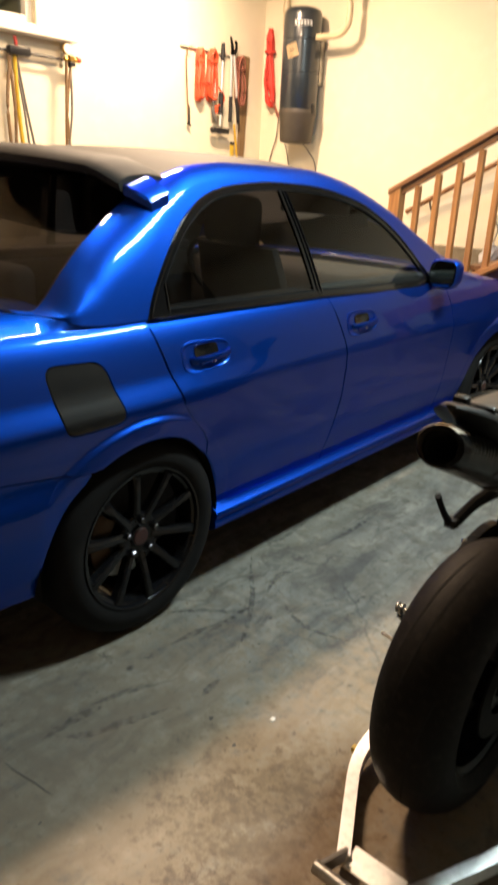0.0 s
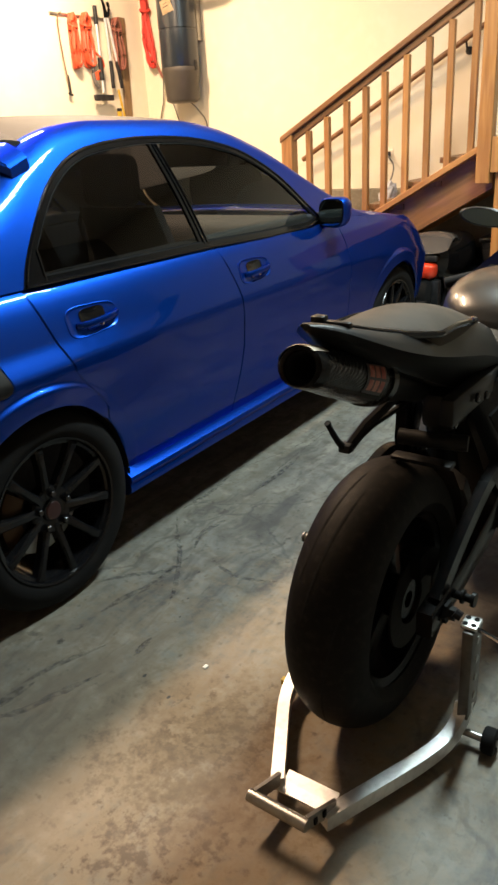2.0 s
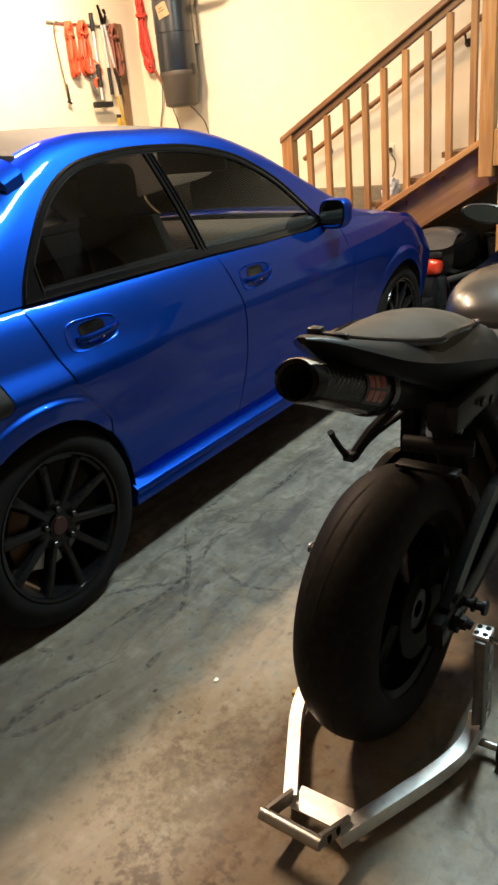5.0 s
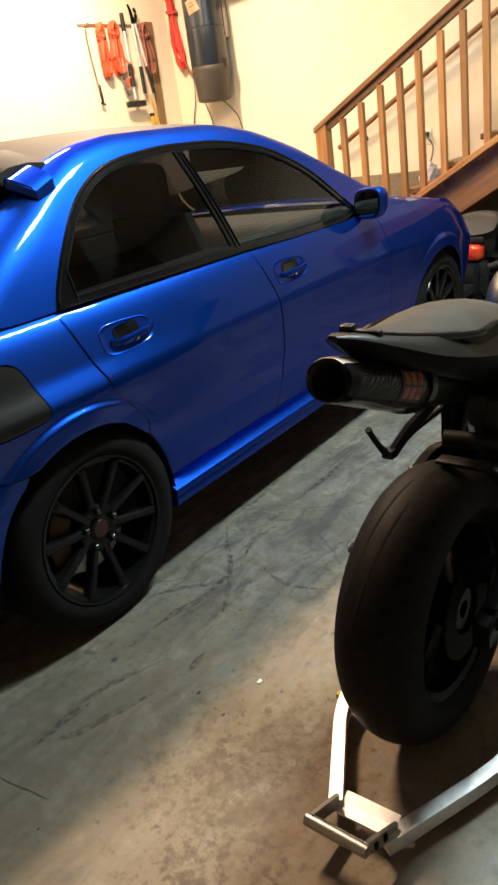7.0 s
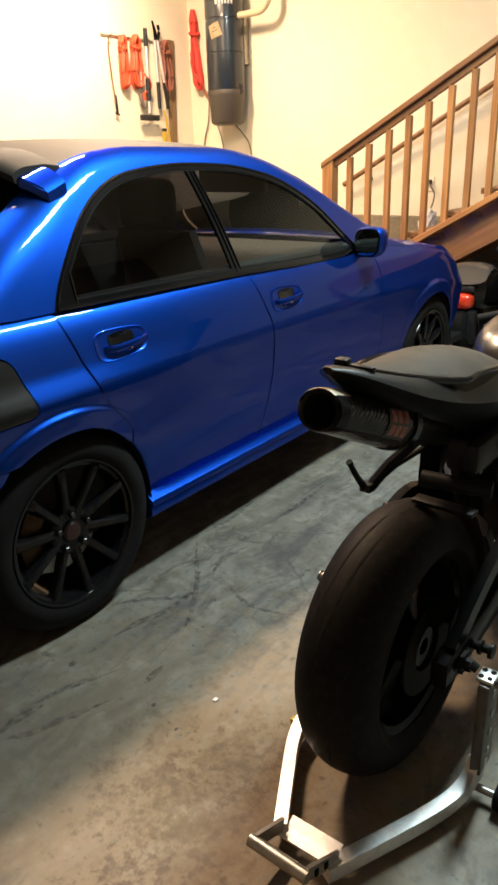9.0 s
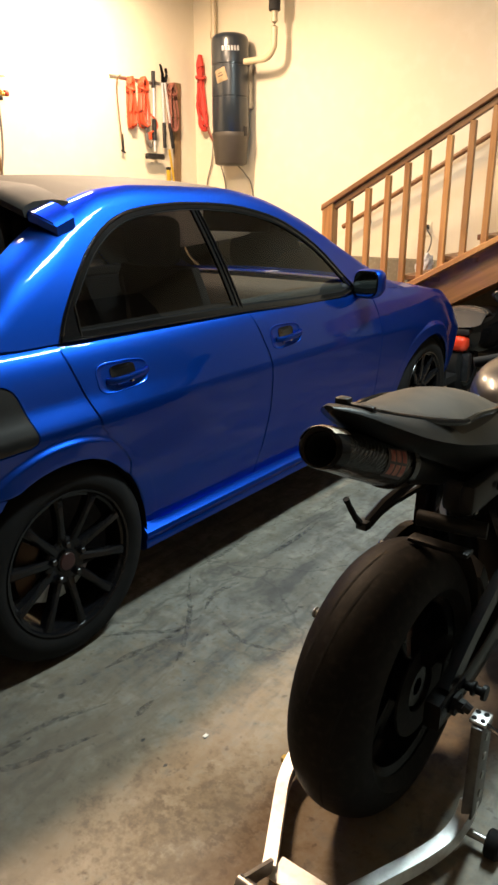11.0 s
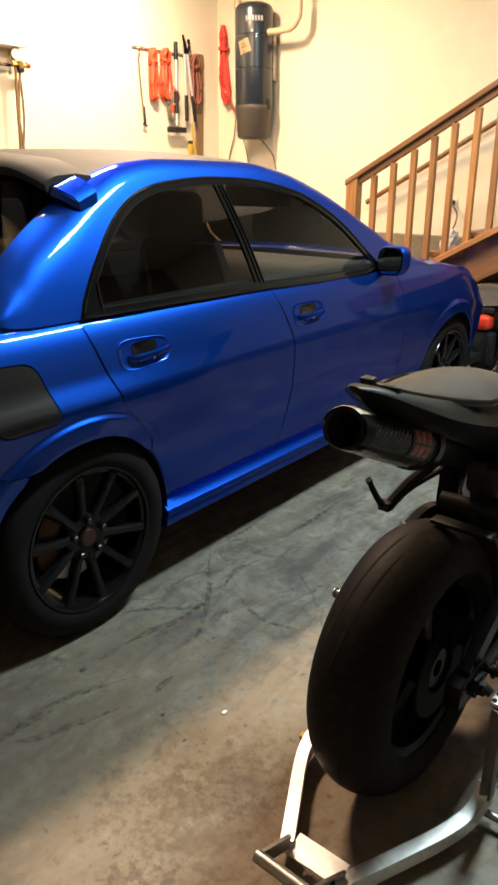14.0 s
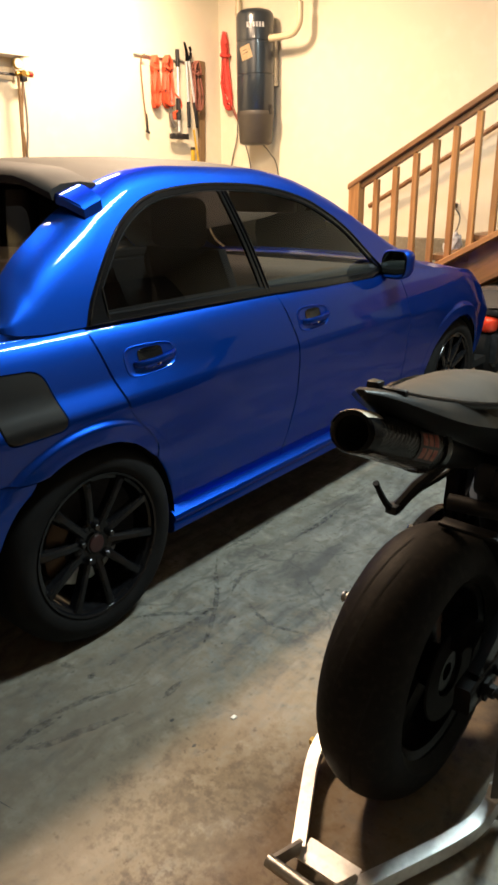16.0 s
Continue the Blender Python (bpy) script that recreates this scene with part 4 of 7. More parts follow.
def blue_car():
    car = thing("car", "glossy blue sport sedan with matte black roof and black wheels", "car")
    cabin(car)
    gap = 0.004
    fd_back = [(0.955, 0.944), (0.985, 0.87), (1.015, 0.78), (1.03, 0.68), (1.028, 0.56), (1.012, 0.48), (0.985, 0.36), (0.975, 0.27)]
    rd_back = [(0.078, 0.955), (0.092, 0.90), (0.115, 0.82), (0.150, 0.715), (0.195, 0.662), (0.25, 0.605), (0.275, 0.565)] + arc(R_AX, HUB_Z - 0.014, ARCH_R + 0.003, 40, -6, 16)
    fd_front = [(1.845, 0.935), (1.90, 0.90), (1.925, 0.82), (1.935, 0.70), (1.93, 0.50), (1.925, 0.27)]
    for s in (1, -1):
        window_set(car, s)
        shift = lambda pts, d: [(y + d, z) for y, z in pts]
        rear_door = shift(rd_back, gap) + shift(fd_back, -gap)[::-1]
        top = [(y, z - 0.004) for y, z in ((0.84, 0.949), (0.54, 0.955), (0.20, 0.957))]
        rear_door = rear_door + top
        d = skin("rear_door", rear_door, [cup_line(*HANDLES[0], 0.99)], PAINT, car, s, "glossy blue rear door")
        front_door = shift(fd_back, gap) + shift(fd_front, -gap)[::-1] + [(1.66, 0.922), (1.27, 0.930)]
        skin("front_door", front_door, [cup_line(*HANDLES[1], 0.99)], PAINT, car, s, "glossy blue front door")
        # quarter panel: from the door line to the tail, over the arch
        ra = arc(R_AX, HUB_Z - 0.014, ARCH_R, 20, 160, 40)
        low = [p for p in ra if p[1] > 0.42]
        fuel = round_off([(-0.286, 0.890), (-0.105, 0.880), (-0.062, 0.714), (-0.262, 0.709)], 0.042, 8)
        qp = shift(rd_back[:7], -gap) + [(0.270, 0.527)] + [p for p in ra if p[0] < 0.266 and p[1] > (0.53 if p[0] > 0 else 0.597)]
        qp += [(-0.181, 0.5975), (-0.215, 0.600), (-0.45, 0.628), (-0.93, 0.66), (-0.95, 0.94), (-0.6, 0.957), (-0.3, 0.957)]
        skin("quarter_panel", qp, [fuel] if s > 0 else [], PAINT, car, s, "glossy blue rear quarter panel", step=0.014)
        if s > 0:
            cy, cz = sum(p[0] for p in fuel) / len(fuel), sum(p[1] for p in fuel) / len(fuel)
            small = [(cy + (y - cy) * 0.945, cz + (z - cz) * 0.945) for y, z in fuel]
            skin("fuel_door", small, [], SATINWRAP, car, s, "matte black wrapped fuel filler door", lift=0.001)
        bp = [(-0.185, 0.5935)] + [p for p in ra if p[0] < -0.19 and p[1] < 0.590]
        bp = bp + arc(R_AX, HUB_Z - 0.014, ARCH_R, 160, 188, 10) + [(-0.345, 0.252), (-0.6, 0.258), (-0.95, 0.29), (-0.955, 0.65), (-0.45, 0.623), (-0.222, 0.596)]
        skin("rear_bumper", bp, [], PAINT, car, s, "glossy blue rear bumper side", step=0.018)
        # lower strip between arch and door
        fa = arc(F_AX, HUB_Z - 0.014, ARCH_R, 196, -16, 50)
        fender = shift(fd_front, gap) + [(2.185, 0.24)] + fa + [(2.93, 0.24), (3.10, 0.24), (3.44, 0.25), (3.45, 0.58)]
        fender += [(y, belt(y)) for y in (3.25, 3.08, 2.93, 2.78, 2.5, 2.3, 2.1, 1.95)]
        skin("front_fender", fender, [], PAINT, car, s, "glossy blue front fender and bumper corner")
        # side skirt with a flat top and a lower lip
        bm = bmesh.new()
        rings = []
        for k in range(40):
            y = 0.345 + (2.17 - 0.345) * k / 39
            e = 0.02 * math.exp(-((y - 0.345) / 0.05) ** 2)
            rings.append([(s * x, y - (0.0 if k else (0.292 - z) * 0.12), z) for x, z in ((0.79, 0.300 + e), (0.822, 0.300 + e), (0.842, 0.296), (0.856, 0.286), (0.860, 0.274), (0.856, 0.262), (0.852, 0.258), (0.858, 0.246), (0.856, 0.232), (0.840, 0.222), (0.79, 0.218))])
        loft(bm, rings, True, True)
        bmesh.ops.recalc_face_normals(bm, faces=bm.faces[:])
        part("side_skirt", bm, PAINT, car, "glossy blue side skirt")
        # wheel housings
        for ax in (R_AX, F_AX):
            bm = bmesh.new()
            rings = []
            for x in (0.845, 0.55):
                rings.append([(s * x, y, z) for y, z in arc(ax, HUB_Z - 0.014, ARCH_R + (0.004 if x > 0.6 else 0.02), 190, -3, 30)])
            loft(bm, rings)
            bm.faces.new([bm.verts.new((s * 0.55, y, z)) for y, z in arc(ax, HUB_Z - 0.014, ARCH_R + 0.02, 190, -3, 30)])
            part("wheel_housing", bm, DARK, car)
            wheel("wheel", car, s, ax)
        inner = [(-0.90, 0.30), (-0.37, 0.30)] + arc(R_AX, HUB_Z - 0.014, ARCH_R + 0.012, 180, 0, 30) + [(0.40, 0.27), (2.15, 0.27)] + arc(F_AX, HUB_Z - 0.014, ARCH_R + 0.012, 185, -5, 30) + [(2.95, 0.26), (3.3, 0.28), (3.3, 0.60), (2.9, 0.76), (2.3, 0.86), (1.7, 0.905), (-0.9, 0.925)]
        skin("inner_body", inner, [], DARK, car, s, "", lift=-0.030, step=0.06, hem=0.0)
        for y, z in HANDLES:
            door_handle(car, s, y, z)
        # door mirror
        bm = bmesh.new()
        rings = []
        for k, (yy, sc) in enumerate(((0.0, 0.92), (0.012, 1.0), (0.05, 1.0), (0.085, 0.86), (0.112, 0.58), (0.122, 0.2))):
            rings.append([(s * (0.880 + 0.072 * sc * math.copysign(abs(math.cos(a)) ** 0.55, math.cos(a)) + 0.008 * sc * math.sin(a)), 1.735 + yy - 0.12 * (0.080 * math.cos(a)), 0.976 + 0.064 * sc * math.copysign(abs(math.sin(a)) ** 0.6, math.sin(a))) for a in [2 * math.pi * i / 28 for i in range(28)]])
        loft(bm, rings, True)
        bm.faces.new([v for v in bm.verts][-28:])
        bmesh.ops.recalc_face_normals(bm, faces=bm.faces[:])
        mi = part("door_mirror", bm, PAINT, car, "blue door mirror with black surround")
        for nm, sc, dy, mt in (("bezel", 0.93, 0.001, GLOSSBLACK), ("mirror_glass", 0.82, -0.004, MIRROR)):
            bm = bmesh.new()
            r0 = [(s * (0.880 + 0.072 * sc * math.copysign(abs(math.cos(a)) ** 0.55, math.cos(a)) + 0.008 * sc * math.sin(a)), 1.735 + dy - 0.12 * (0.080 * math.cos(a)), 0.976 + 0.064 * sc * math.copysign(abs(math.sin(a)) ** 0.6, math.sin(a))) for a in [2 * math.pi * i / 28 for i in range(28)]]
            r1 = [(x, y + 0.006, z) for x, y, z in r0]
            loft(bm, [r0, r1], True, True)
            bmesh.ops.recalc_face_normals(bm, faces=bm.faces[:])
            part(nm, bm, mt, mi)
        bm = bmesh.new()
        sweep(bm, [(s * 0.79, 1.775, 0.945), (s * 0.82, 1.775, 0.95), (s * 0.85, 1.77, 0.965)], circle(1, 12, 0.03, 0.022))
        part("mirror_arm", bm, GLOSSBLACK, mi)
    # bonnet, boot lid, ends and floor pan
    bm = bmesh.new()
    rings = []
    for k in range(30):
        y = 2.28 + (3.40 - 2.28) * k / 29
        zb, xb = belt(y), side_x(y, belt(y))
        rings.append([(xb * t, y, zb - 0.004 + (0.050 - 0.01 * k / 29) * (1 - abs(t) ** 2.4) * min(1, (k + 3) / 6)) for t in [1 - 2 * i / 24 for i in range(25)]])
    loft(bm, rings)
    bmesh.ops.recalc_face_normals(bm, faces=bm.faces[:])
    part("bonnet", bm, PAINT, car, "glossy blue bonnet")
    bm = bmesh.new()
    box(bm, (-0.26, 2.42, 0.88), (0.26, 2.82, 0.965), 0.03, None, 3)
    part("bonnet_scoop", bm, PAINT, car, "blue bonnet scoop")
    bm = bmesh.new()
    rings = []
    for k in range(20):
        y = -0.955 + (-0.13 + 0.955) * k / 19
        e = min(0.655, side_x(y, 0.957) - 0.08)
        rings.append([(e * t, y, 0.986 + 0.010 * (1 - abs(t) ** 3) - 0.02 * max(0, (-0.85 - y) / 0.1)) for t in [1 - 2 * i / 20 for i in range(21)]])
    loft(bm, rings)
    bmesh.ops.recalc_face_normals(bm, faces=bm.faces[:])
    part("boot_lid", bm, PAINT, car, "glossy blue boot lid")
    for s in (1, -1):
        bm = bmesh.new()
        rings = []
        for k in range(131):
            y = -0.955 + (0.083 + 0.955) * k / 130
            x0, z0 = side_x(y, 0.957) + 0.0007, 0.957
            if y > -0.25:
                x1, z1 = base_x(y) - WIN_SLOPE * (base_z(y) - 0.957) - 0.002, base_z(y) + 0.001
            else:
                x1, z1 = min(0.650, side_x(y, 0.957) - 0.09), 0.988 - 0.02 * max(0, (-0.85 - y) / 0.1)
            low = [(s * (side_x(y, z) + 0.0007), y, z) for z in (0.938, 0.942, 0.946, 0.950, 0.9535)]
            rings.append(low + [(s * (x0 + (x1 - x0) * t), y, z0 + (z1 - z0) * (1 - (1 - t) ** 2.0)) for t in [i / 14 for i in range(15)]])
        loft(bm, rings)
        bmesh.ops.recalc_face_normals(bm, faces=bm.faces[:])
        o = part("quarter_shoulder", bm, PAINT, car, "", sharp=0)
    for nm, y, zt, zb in (("tail_panel", -0.955, 0.955, 0.29), ("nose_panel", 3.45, 0.60, 0.25)):
        bm = bmesh.new()
        rings = []
        for k in range(12):
            z = zb + (zt - zb) * k / 11
            x = side_x(y, z)
            out = 1 if y > 0 else -1
            rings.append([(x * t, y + out * 0.05 * (1 - t * t), z) for t in [1 - 2 * i / 16 for i in range(17)]])
        loft(bm, rings)
        bmesh.ops.recalc_face_normals(bm, faces=bm.faces[:])
        part(nm, bm, PAINT, car)
    bm = bmesh.new()
    box(bm, (-0.72, -0.9, 0.19), (0.72, 3.38, 0.235))
    part("floor_pan", bm, DARK, car, smooth=False)
    for s in (1, -1):
        bm = bmesh.new()
        box(bm, (s * 0.735, -0.05, 0.235), (s * 0.782, 1.9, 0.925), 0.012)
        box(bm, (s * 0.735, 0.10, 0.926), (s * 0.792, 1.80, 0.978), 0.012)
        part("door_trim", bm, CLOTH, car, "grey inner door trim", smooth=False)
    # roof spoiler over the rear window, with body-coloured ends
    def wing(t):
        """Outline of the spoiler at t = x / 0.665: points (y, z) from the front top backwards and round below."""
        a = abs(t)
        top = 1.402 - 0.045 * a ** 2.2 - 0.060 * max(0.0, (a - 0.80) / 0.20) ** 1.2
        yb = 0.035 + 0.150 * a ** 4
        th = 0.046
        return [(yb + 0.17, top + 0.004), (yb + 0.11, top + 0.010), (yb + 0.04, top + 0.004), (yb + 0.010, top - 0.008), (yb, top - 0.020), (yb + 0.006, top - th + 0.006), (yb + 0.03, top - th), (yb + 0.12, top - th - 0.004), (yb + 0.17, top - th - 0.006)]
    bm = bmesh.new()
    loft(bm, [[(0.665 * t, y, z) for y, z in wing(t)] for t in [-0.93 + 1.86 * i / 40 for i in range(41)]], True, True)
    bmesh.ops.recalc_face_normals(bm, faces=bm.faces[:])
    sp = part("roof_spoiler", bm, WRAP, car, "black roof-edge spoiler")
    for s in (1, -1):
        bm = bmesh.new()
        rings = []
        for x, y0, z0, y1, z1 in ((0.615, 0.160, 1.306, 0.250, 1.334), (0.640, 0.166, 1.300, 0.258, 1.328), (0.668, 0.182, 1.284, 0.268, 1.313), (0.684, 0.196, 1.272, 0.272, 1.300), (0.692, 0.204, 1.262, 0.274, 1.290)):
            rings.append([(s * x, y0 + 0.003, z0 - 0.030), (s * x, y0, z0), (s * x, y1, z1), (s * x, y1 + 0.004, z1 - 0.034)])
        loft(bm, rings, True, True)
        bmesh.ops.recalc_face_normals(bm, faces=bm.faces[:])
        bmesh.ops.bevel(bm, geom=[e for e in bm.edges if e.calc_face_angle(0) > 0.9], offset=0.004, segments=2, affect="EDGES")
        part("spoiler_end", bm, PAINT, sp, "glossy blue spoiler end cap")
    # cabin fittings
    bm = bmesh.new()
    box(bm, (-0.62, -0.40, 0.90), (0.62, -0.02, 0.935), 0.01)
    part("parcel_shelf", bm, CLOTH, car, "dark parcel shelf")
    for x in (-0.36, 0.36):
        seat(car, x, 1.38, 0.30, 0.70)
    bm = bmesh.new()
    box(bm, (-0.66, 0.02, 0.30), (0.66, 0.50, 0.50), 0.05, None, 3)
    box(bm, (-0.66, -0.16, 0.44), (0.66, 0.06, 0.93), 0.05, None, 3)
    part("rear_bench", bm, CLOTH, car, "dark cloth rear bench")
    for x in (-0.38, 0.38):
        bm = bmesh.new()
        box(bm, (x - 0.12, -0.14, 0.93), (x + 0.12, -0.05, 1.08), 0.035, None, 3)
        part("headrest", bm, CLOTH, car, "dark cloth headrest")
    bm = bmesh.new()
    box(bm, (-0.70, 1.74, 0.60), (0.70, 2.14, 0.925), 0.06, None, 3)
    box(bm, (-0.52, 1.66, 0.80), (-0.20, 1.84, 0.965), 0.04, None, 3)
    part("dashboard", bm, CLOTH, car, "dark grey dashboard with an instrument hood")
    for x in (-0.40, 0.40):
        bm = bmesh.new()
        box(bm, (x - 0.18, 1.40, 1.20), (x + 0.18, 1.425, 1.315), 0.01)
        part("sun_visor", bm, GREYPLASTIC, car, "grey folded-down sun visor")
    bm = bmesh.new()
    path = [(-0.36 + 0.18 * math.cos(2 * math.pi * k / 28), 1.62 - 0.08 * math.sin(2 * math.pi * k / 28), 0.86 + 0.16 * math.sin(2 * math.pi * k / 28)) for k in range(28)]
    sweep(bm, path, circle(0.015, 8), closed=True)
    part("steering_wheel", bm, BLACK, car, "black steering wheel")
    return car


blue_car()


# ---- wooden stairs along the north wall ----
ST_Y0, ST_Y1, SLOPE = 3.78, 4.68, 0.56
RAIL_Z = lambda x: 1.292 + SLOPE * (x + 0.60)      # top edge of the hand rail
SHOE_Z = lambda x: 0.735 + SLOPE * (x - 0.10)      # top edge of the lower rail


def slanted(bm, x0, x1, y0, y1, top, depth, bevel=0.004):
    """A board between x0 and x1 whose top edge follows top(x), depth measured upright, with plumb ends."""
    t = bmesh.new()
    vs = [t.verts.new((x, y, top(x) - d)) for x in (x0, x1) for y in (y0, y1) for d in (0, depth)]
    for q in ((0, 1, 3, 2), (4, 6, 7, 5), (0, 2, 6, 4), (1, 5, 7, 3), (0, 4, 5, 1), (2, 3, 7, 6)):
        t.faces.new([vs[i] for i in q])
    bmesh.ops.recalc_face_normals(t, faces=t.faces[:])
    bmesh.ops.bevel(t, geom=t.edges[:], offset=bevel, segments=1, affect="EDGES")
    join(bm, t)
    return bm


def grain_part(name, bm, material, parent, centre, label="", tilt=0.0):
    """A wooden part whose own z axis runs with the grain (upright, or along a slope in x-z)."""
    m = Matrix.Translation(centre) @ Matrix.Rotation(tilt, 4, "Y")
    bm.transform(m.inverted())
    ob = part(name, bm, material, parent, label, smooth=False)
    ob.matrix_local = m
    return ob


STRINGERWOOD = wood_mat("brown_stringer_wood", (0.2652, 0.1209, 0.0429), (0.1716, 0.0741, 0.025))


def stairs():
    st = tagged(new("stairs"), "stained wooden staircase with square balusters against the wall", "stairs")
    lean = math.pi / 2 - math.atan(SLOPE)
    b = bmesh.new()
    box(b, (-0.605, ST_Y0 - 0.005, 0.0), (-0.515, ST_Y0 + 0.085, 1.285), 0.004, None, 1)
    for v in b.verts:
        if v.co.z > 1.2:
            v.co.z += SLOPE * (v.co.x + 0.605) - 0.03
    grain_part("newel_post", b, WOOD, st, (-0.56, ST_Y0 + 0.04, 0.6), "square wooden newel post")
    b = bmesh.new()
    slanted(b, -0.615, 0.868, ST_Y0 - 0.012, ST_Y0 + 0.092, RAIL_Z, 0.042, 0.006)
    grain_part("hand_rail", b, WOODDARK, st, (0.1, ST_Y0 + 0.04, RAIL_Z(0.1)), "worn brown hand rail cap", lean)
    b = bmesh.new()
    slanted(b, -0.514, 0.868, ST_Y0 + 0.022, ST_Y0 + 0.060, lambda x: RAIL_Z(x) - 0.044, 0.045, 0.003)
    grain_part("sub_rail", b, WOODDARK, st, (0.1, ST_Y0 + 0.04, RAIL_Z(0.1)), "", lean)
    b = bmesh.new()
    slanted(b, -0.514, 0.868, ST_Y0 + 0.0, ST_Y0 + 0.085, SHOE_Z, 0.045, 0.004)
    grain_part("lower_rail", b, WOOD, st, (0.1, ST_Y0 + 0.04, SHOE_Z(0.1)), "stained lower rail", lean)
    b = bmesh.new()
    slanted(b, -0.50, 0.95, ST_Y0 + 0.115, ST_Y0 + 0.155, lambda x: SHOE_Z(x) - 0.030, 0.285, 0.004)
    grain_part("stringer", b, STRINGERWOOD, st, (0.1, ST_Y0 + 0.04, SHOE_Z(0.1)), "deep wooden stringer", lean)
    b = bmesh.new()
    slanted(b, -0.50, 0.868, ST_Y1 - 0.045, ST_Y1 - 0.004, lambda x: SHOE_Z(x) - 0.046, 0.25, 0.004)
    grain_part("stringer", b, WOOD, st, (0.1, ST_Y1, SHOE_Z(0.1)), "", lean)
    rnd = random.Random(4)
    for x in (-0.391, -0.238, -0.083, 0.063, 0.203, 0.358, 0.508, 0.653, 0.808):
        b = bmesh.new()
        box(b, (x - 0.0205, ST_Y0 + 0.0205, SHOE_Z(x) - 0.012), (x + 0.0205, ST_Y0 + 0.0605, RAIL_Z(x) - 0.092), 0.003, None, 1)
        o = grain_part("baluster", b, WOOD, st, (x, ST_Y0 + 0.04, SHOE_Z(x) + 0.4))
        o.rotation_euler.z = rnd.uniform(-0.05, 0.05)
    b = bmesh.new()
    box(b, (0.87, ST_Y0 - 0.03, 0.935), (0.96, ST_Y0 + 0.06, 2.45), 0.005, None, 1)
    post = grain_part("stair_post", b, WOOD, st, (0.915, ST_Y0 + 0.015, 1.5), "square wooden landing post")
    for z in (0.985, 1.045):
        b = bmesh.new()
        lathe(b, [(-0.040, 0.011), (-0.034, 0.013), (-0.030, 0.0005)], (0.92, ST_Y0 + 0.003, z), "y", 8, False)
        b.transform(post.matrix_local.inverted())
        part("bolt", b, STEEL, post, "steel bolt head", smooth=False)
    # treads and risers
    n, run = 6, 0.27
    for k in range(n):
        x = -0.75 + run * k
        z = SHOE_Z(x) + 0.085
        b = bmesh.new()
        box(b, (x - 0.02, ST_Y0 + 0.100, z - 0.038), (x + run, ST_Y1 - 0.048, z), 0.006)
        b.transform(Matrix.Translation((-x, 0, -z)))
        o = part("tread", b, WOODDARK, st, "worn wooden tread", smooth=False)
        o.location = (x, 0, z)
        b = bmesh.new()
        box(b, (x, ST_Y0 + 0.158, z - 0.19), (x + 0.018, ST_Y1 - 0.05, z - 0.040), 0.002)
        part("riser", b, WOOD, st, smooth=False)
    lz = SHOE_Z(0.87) + 0.05
    b = bmesh.new()
    box(b, (0.90, ST_Y0 + 0.065, lz - 0.04), (2.3, ST_Y1, lz), 0.004)
    part("landing_deck", b, WOODDARK, st, "wooden landing", smooth=False)
    b = bmesh.new()
    box(b, (0.962, ST_Y0 - 0.02, lz - 0.215), (2.3, ST_Y0 + 0.022, lz - 0.0), 0.004)
    part("landing_joist", b, WOOD, st, "wooden landing rim joist", smooth=False)
    for x in (0.985, 2.2):
        b = bmesh.new()
        box(b, (x, ST_Y0 + 0.024, 0), (x + 0.089, ST_Y0 + 0.113, lz - 0.042), 0.004, None, 1)
        grain_part("landing_leg", b, WOOD, st, (x + 0.045, ST_Y0 + 0.07, 0.5))
    b = bmesh.new()
    box(b, (-1.45, ST_Y0 + 0.05, 0), (-0.64, ST_Y1, 0.19), 0.006)
    part("bottom_step", b, WOODDARK, st, "", smooth=False)
    # wall-side hand rail on brackets
    hr = tagged(new("wall_handrail"), "brown wooden handrail on black wall brackets", "handrail")
    wz = lambda x: 1.135 + SLOPE * (x + 0.85)
    b = bmesh.new()
    sweep(b, [(-0.93, WALL_N - 0.085, wz(-0.93)), (2.2, WALL_N - 0.085, wz(2.2))], circle(0.021, 12))
    part("rail", b, WOODDARK, hr)
    for x in (-0.72, 0.46, 1.6):
        b = bmesh.new()
        sweep(b, smooth_path([(x, WALL_N - 0.002, wz(x) - 0.075), (x, WALL_N - 0.05, wz(x) - 0.072), (x, WALL_N - 0.083, wz(x) - 0.022)], 4), circle(0.008, 8))
        lathe(b, [(-0.012, 0.027), (-0.002, 0.030), (-0.0005, 0.0005)], (x, WALL_N - 0.0005, wz(x) - 0.075), "y", 16, False)
        part("bracket", b, BLACK, hr, "black metal bracket")


stairs()

# ---- wall outlet with a cable and a white rag beside the stairs ----
RAG = mat("white_plastic_bag", (0.4836, 0.4914, 0.5148), 0.55, spots=[(20, (0.351, 0.3588, 0.39), 0.45, 0.65, 5)], bump=[(25, 0.6, 0.01)])
CORDGREY = mat("grey_cord", (0.128, 0.12, 0.104), 0.6, spots=[(40, (0.176, 0.16, 0.136), 0.45, 0.7, 4)])


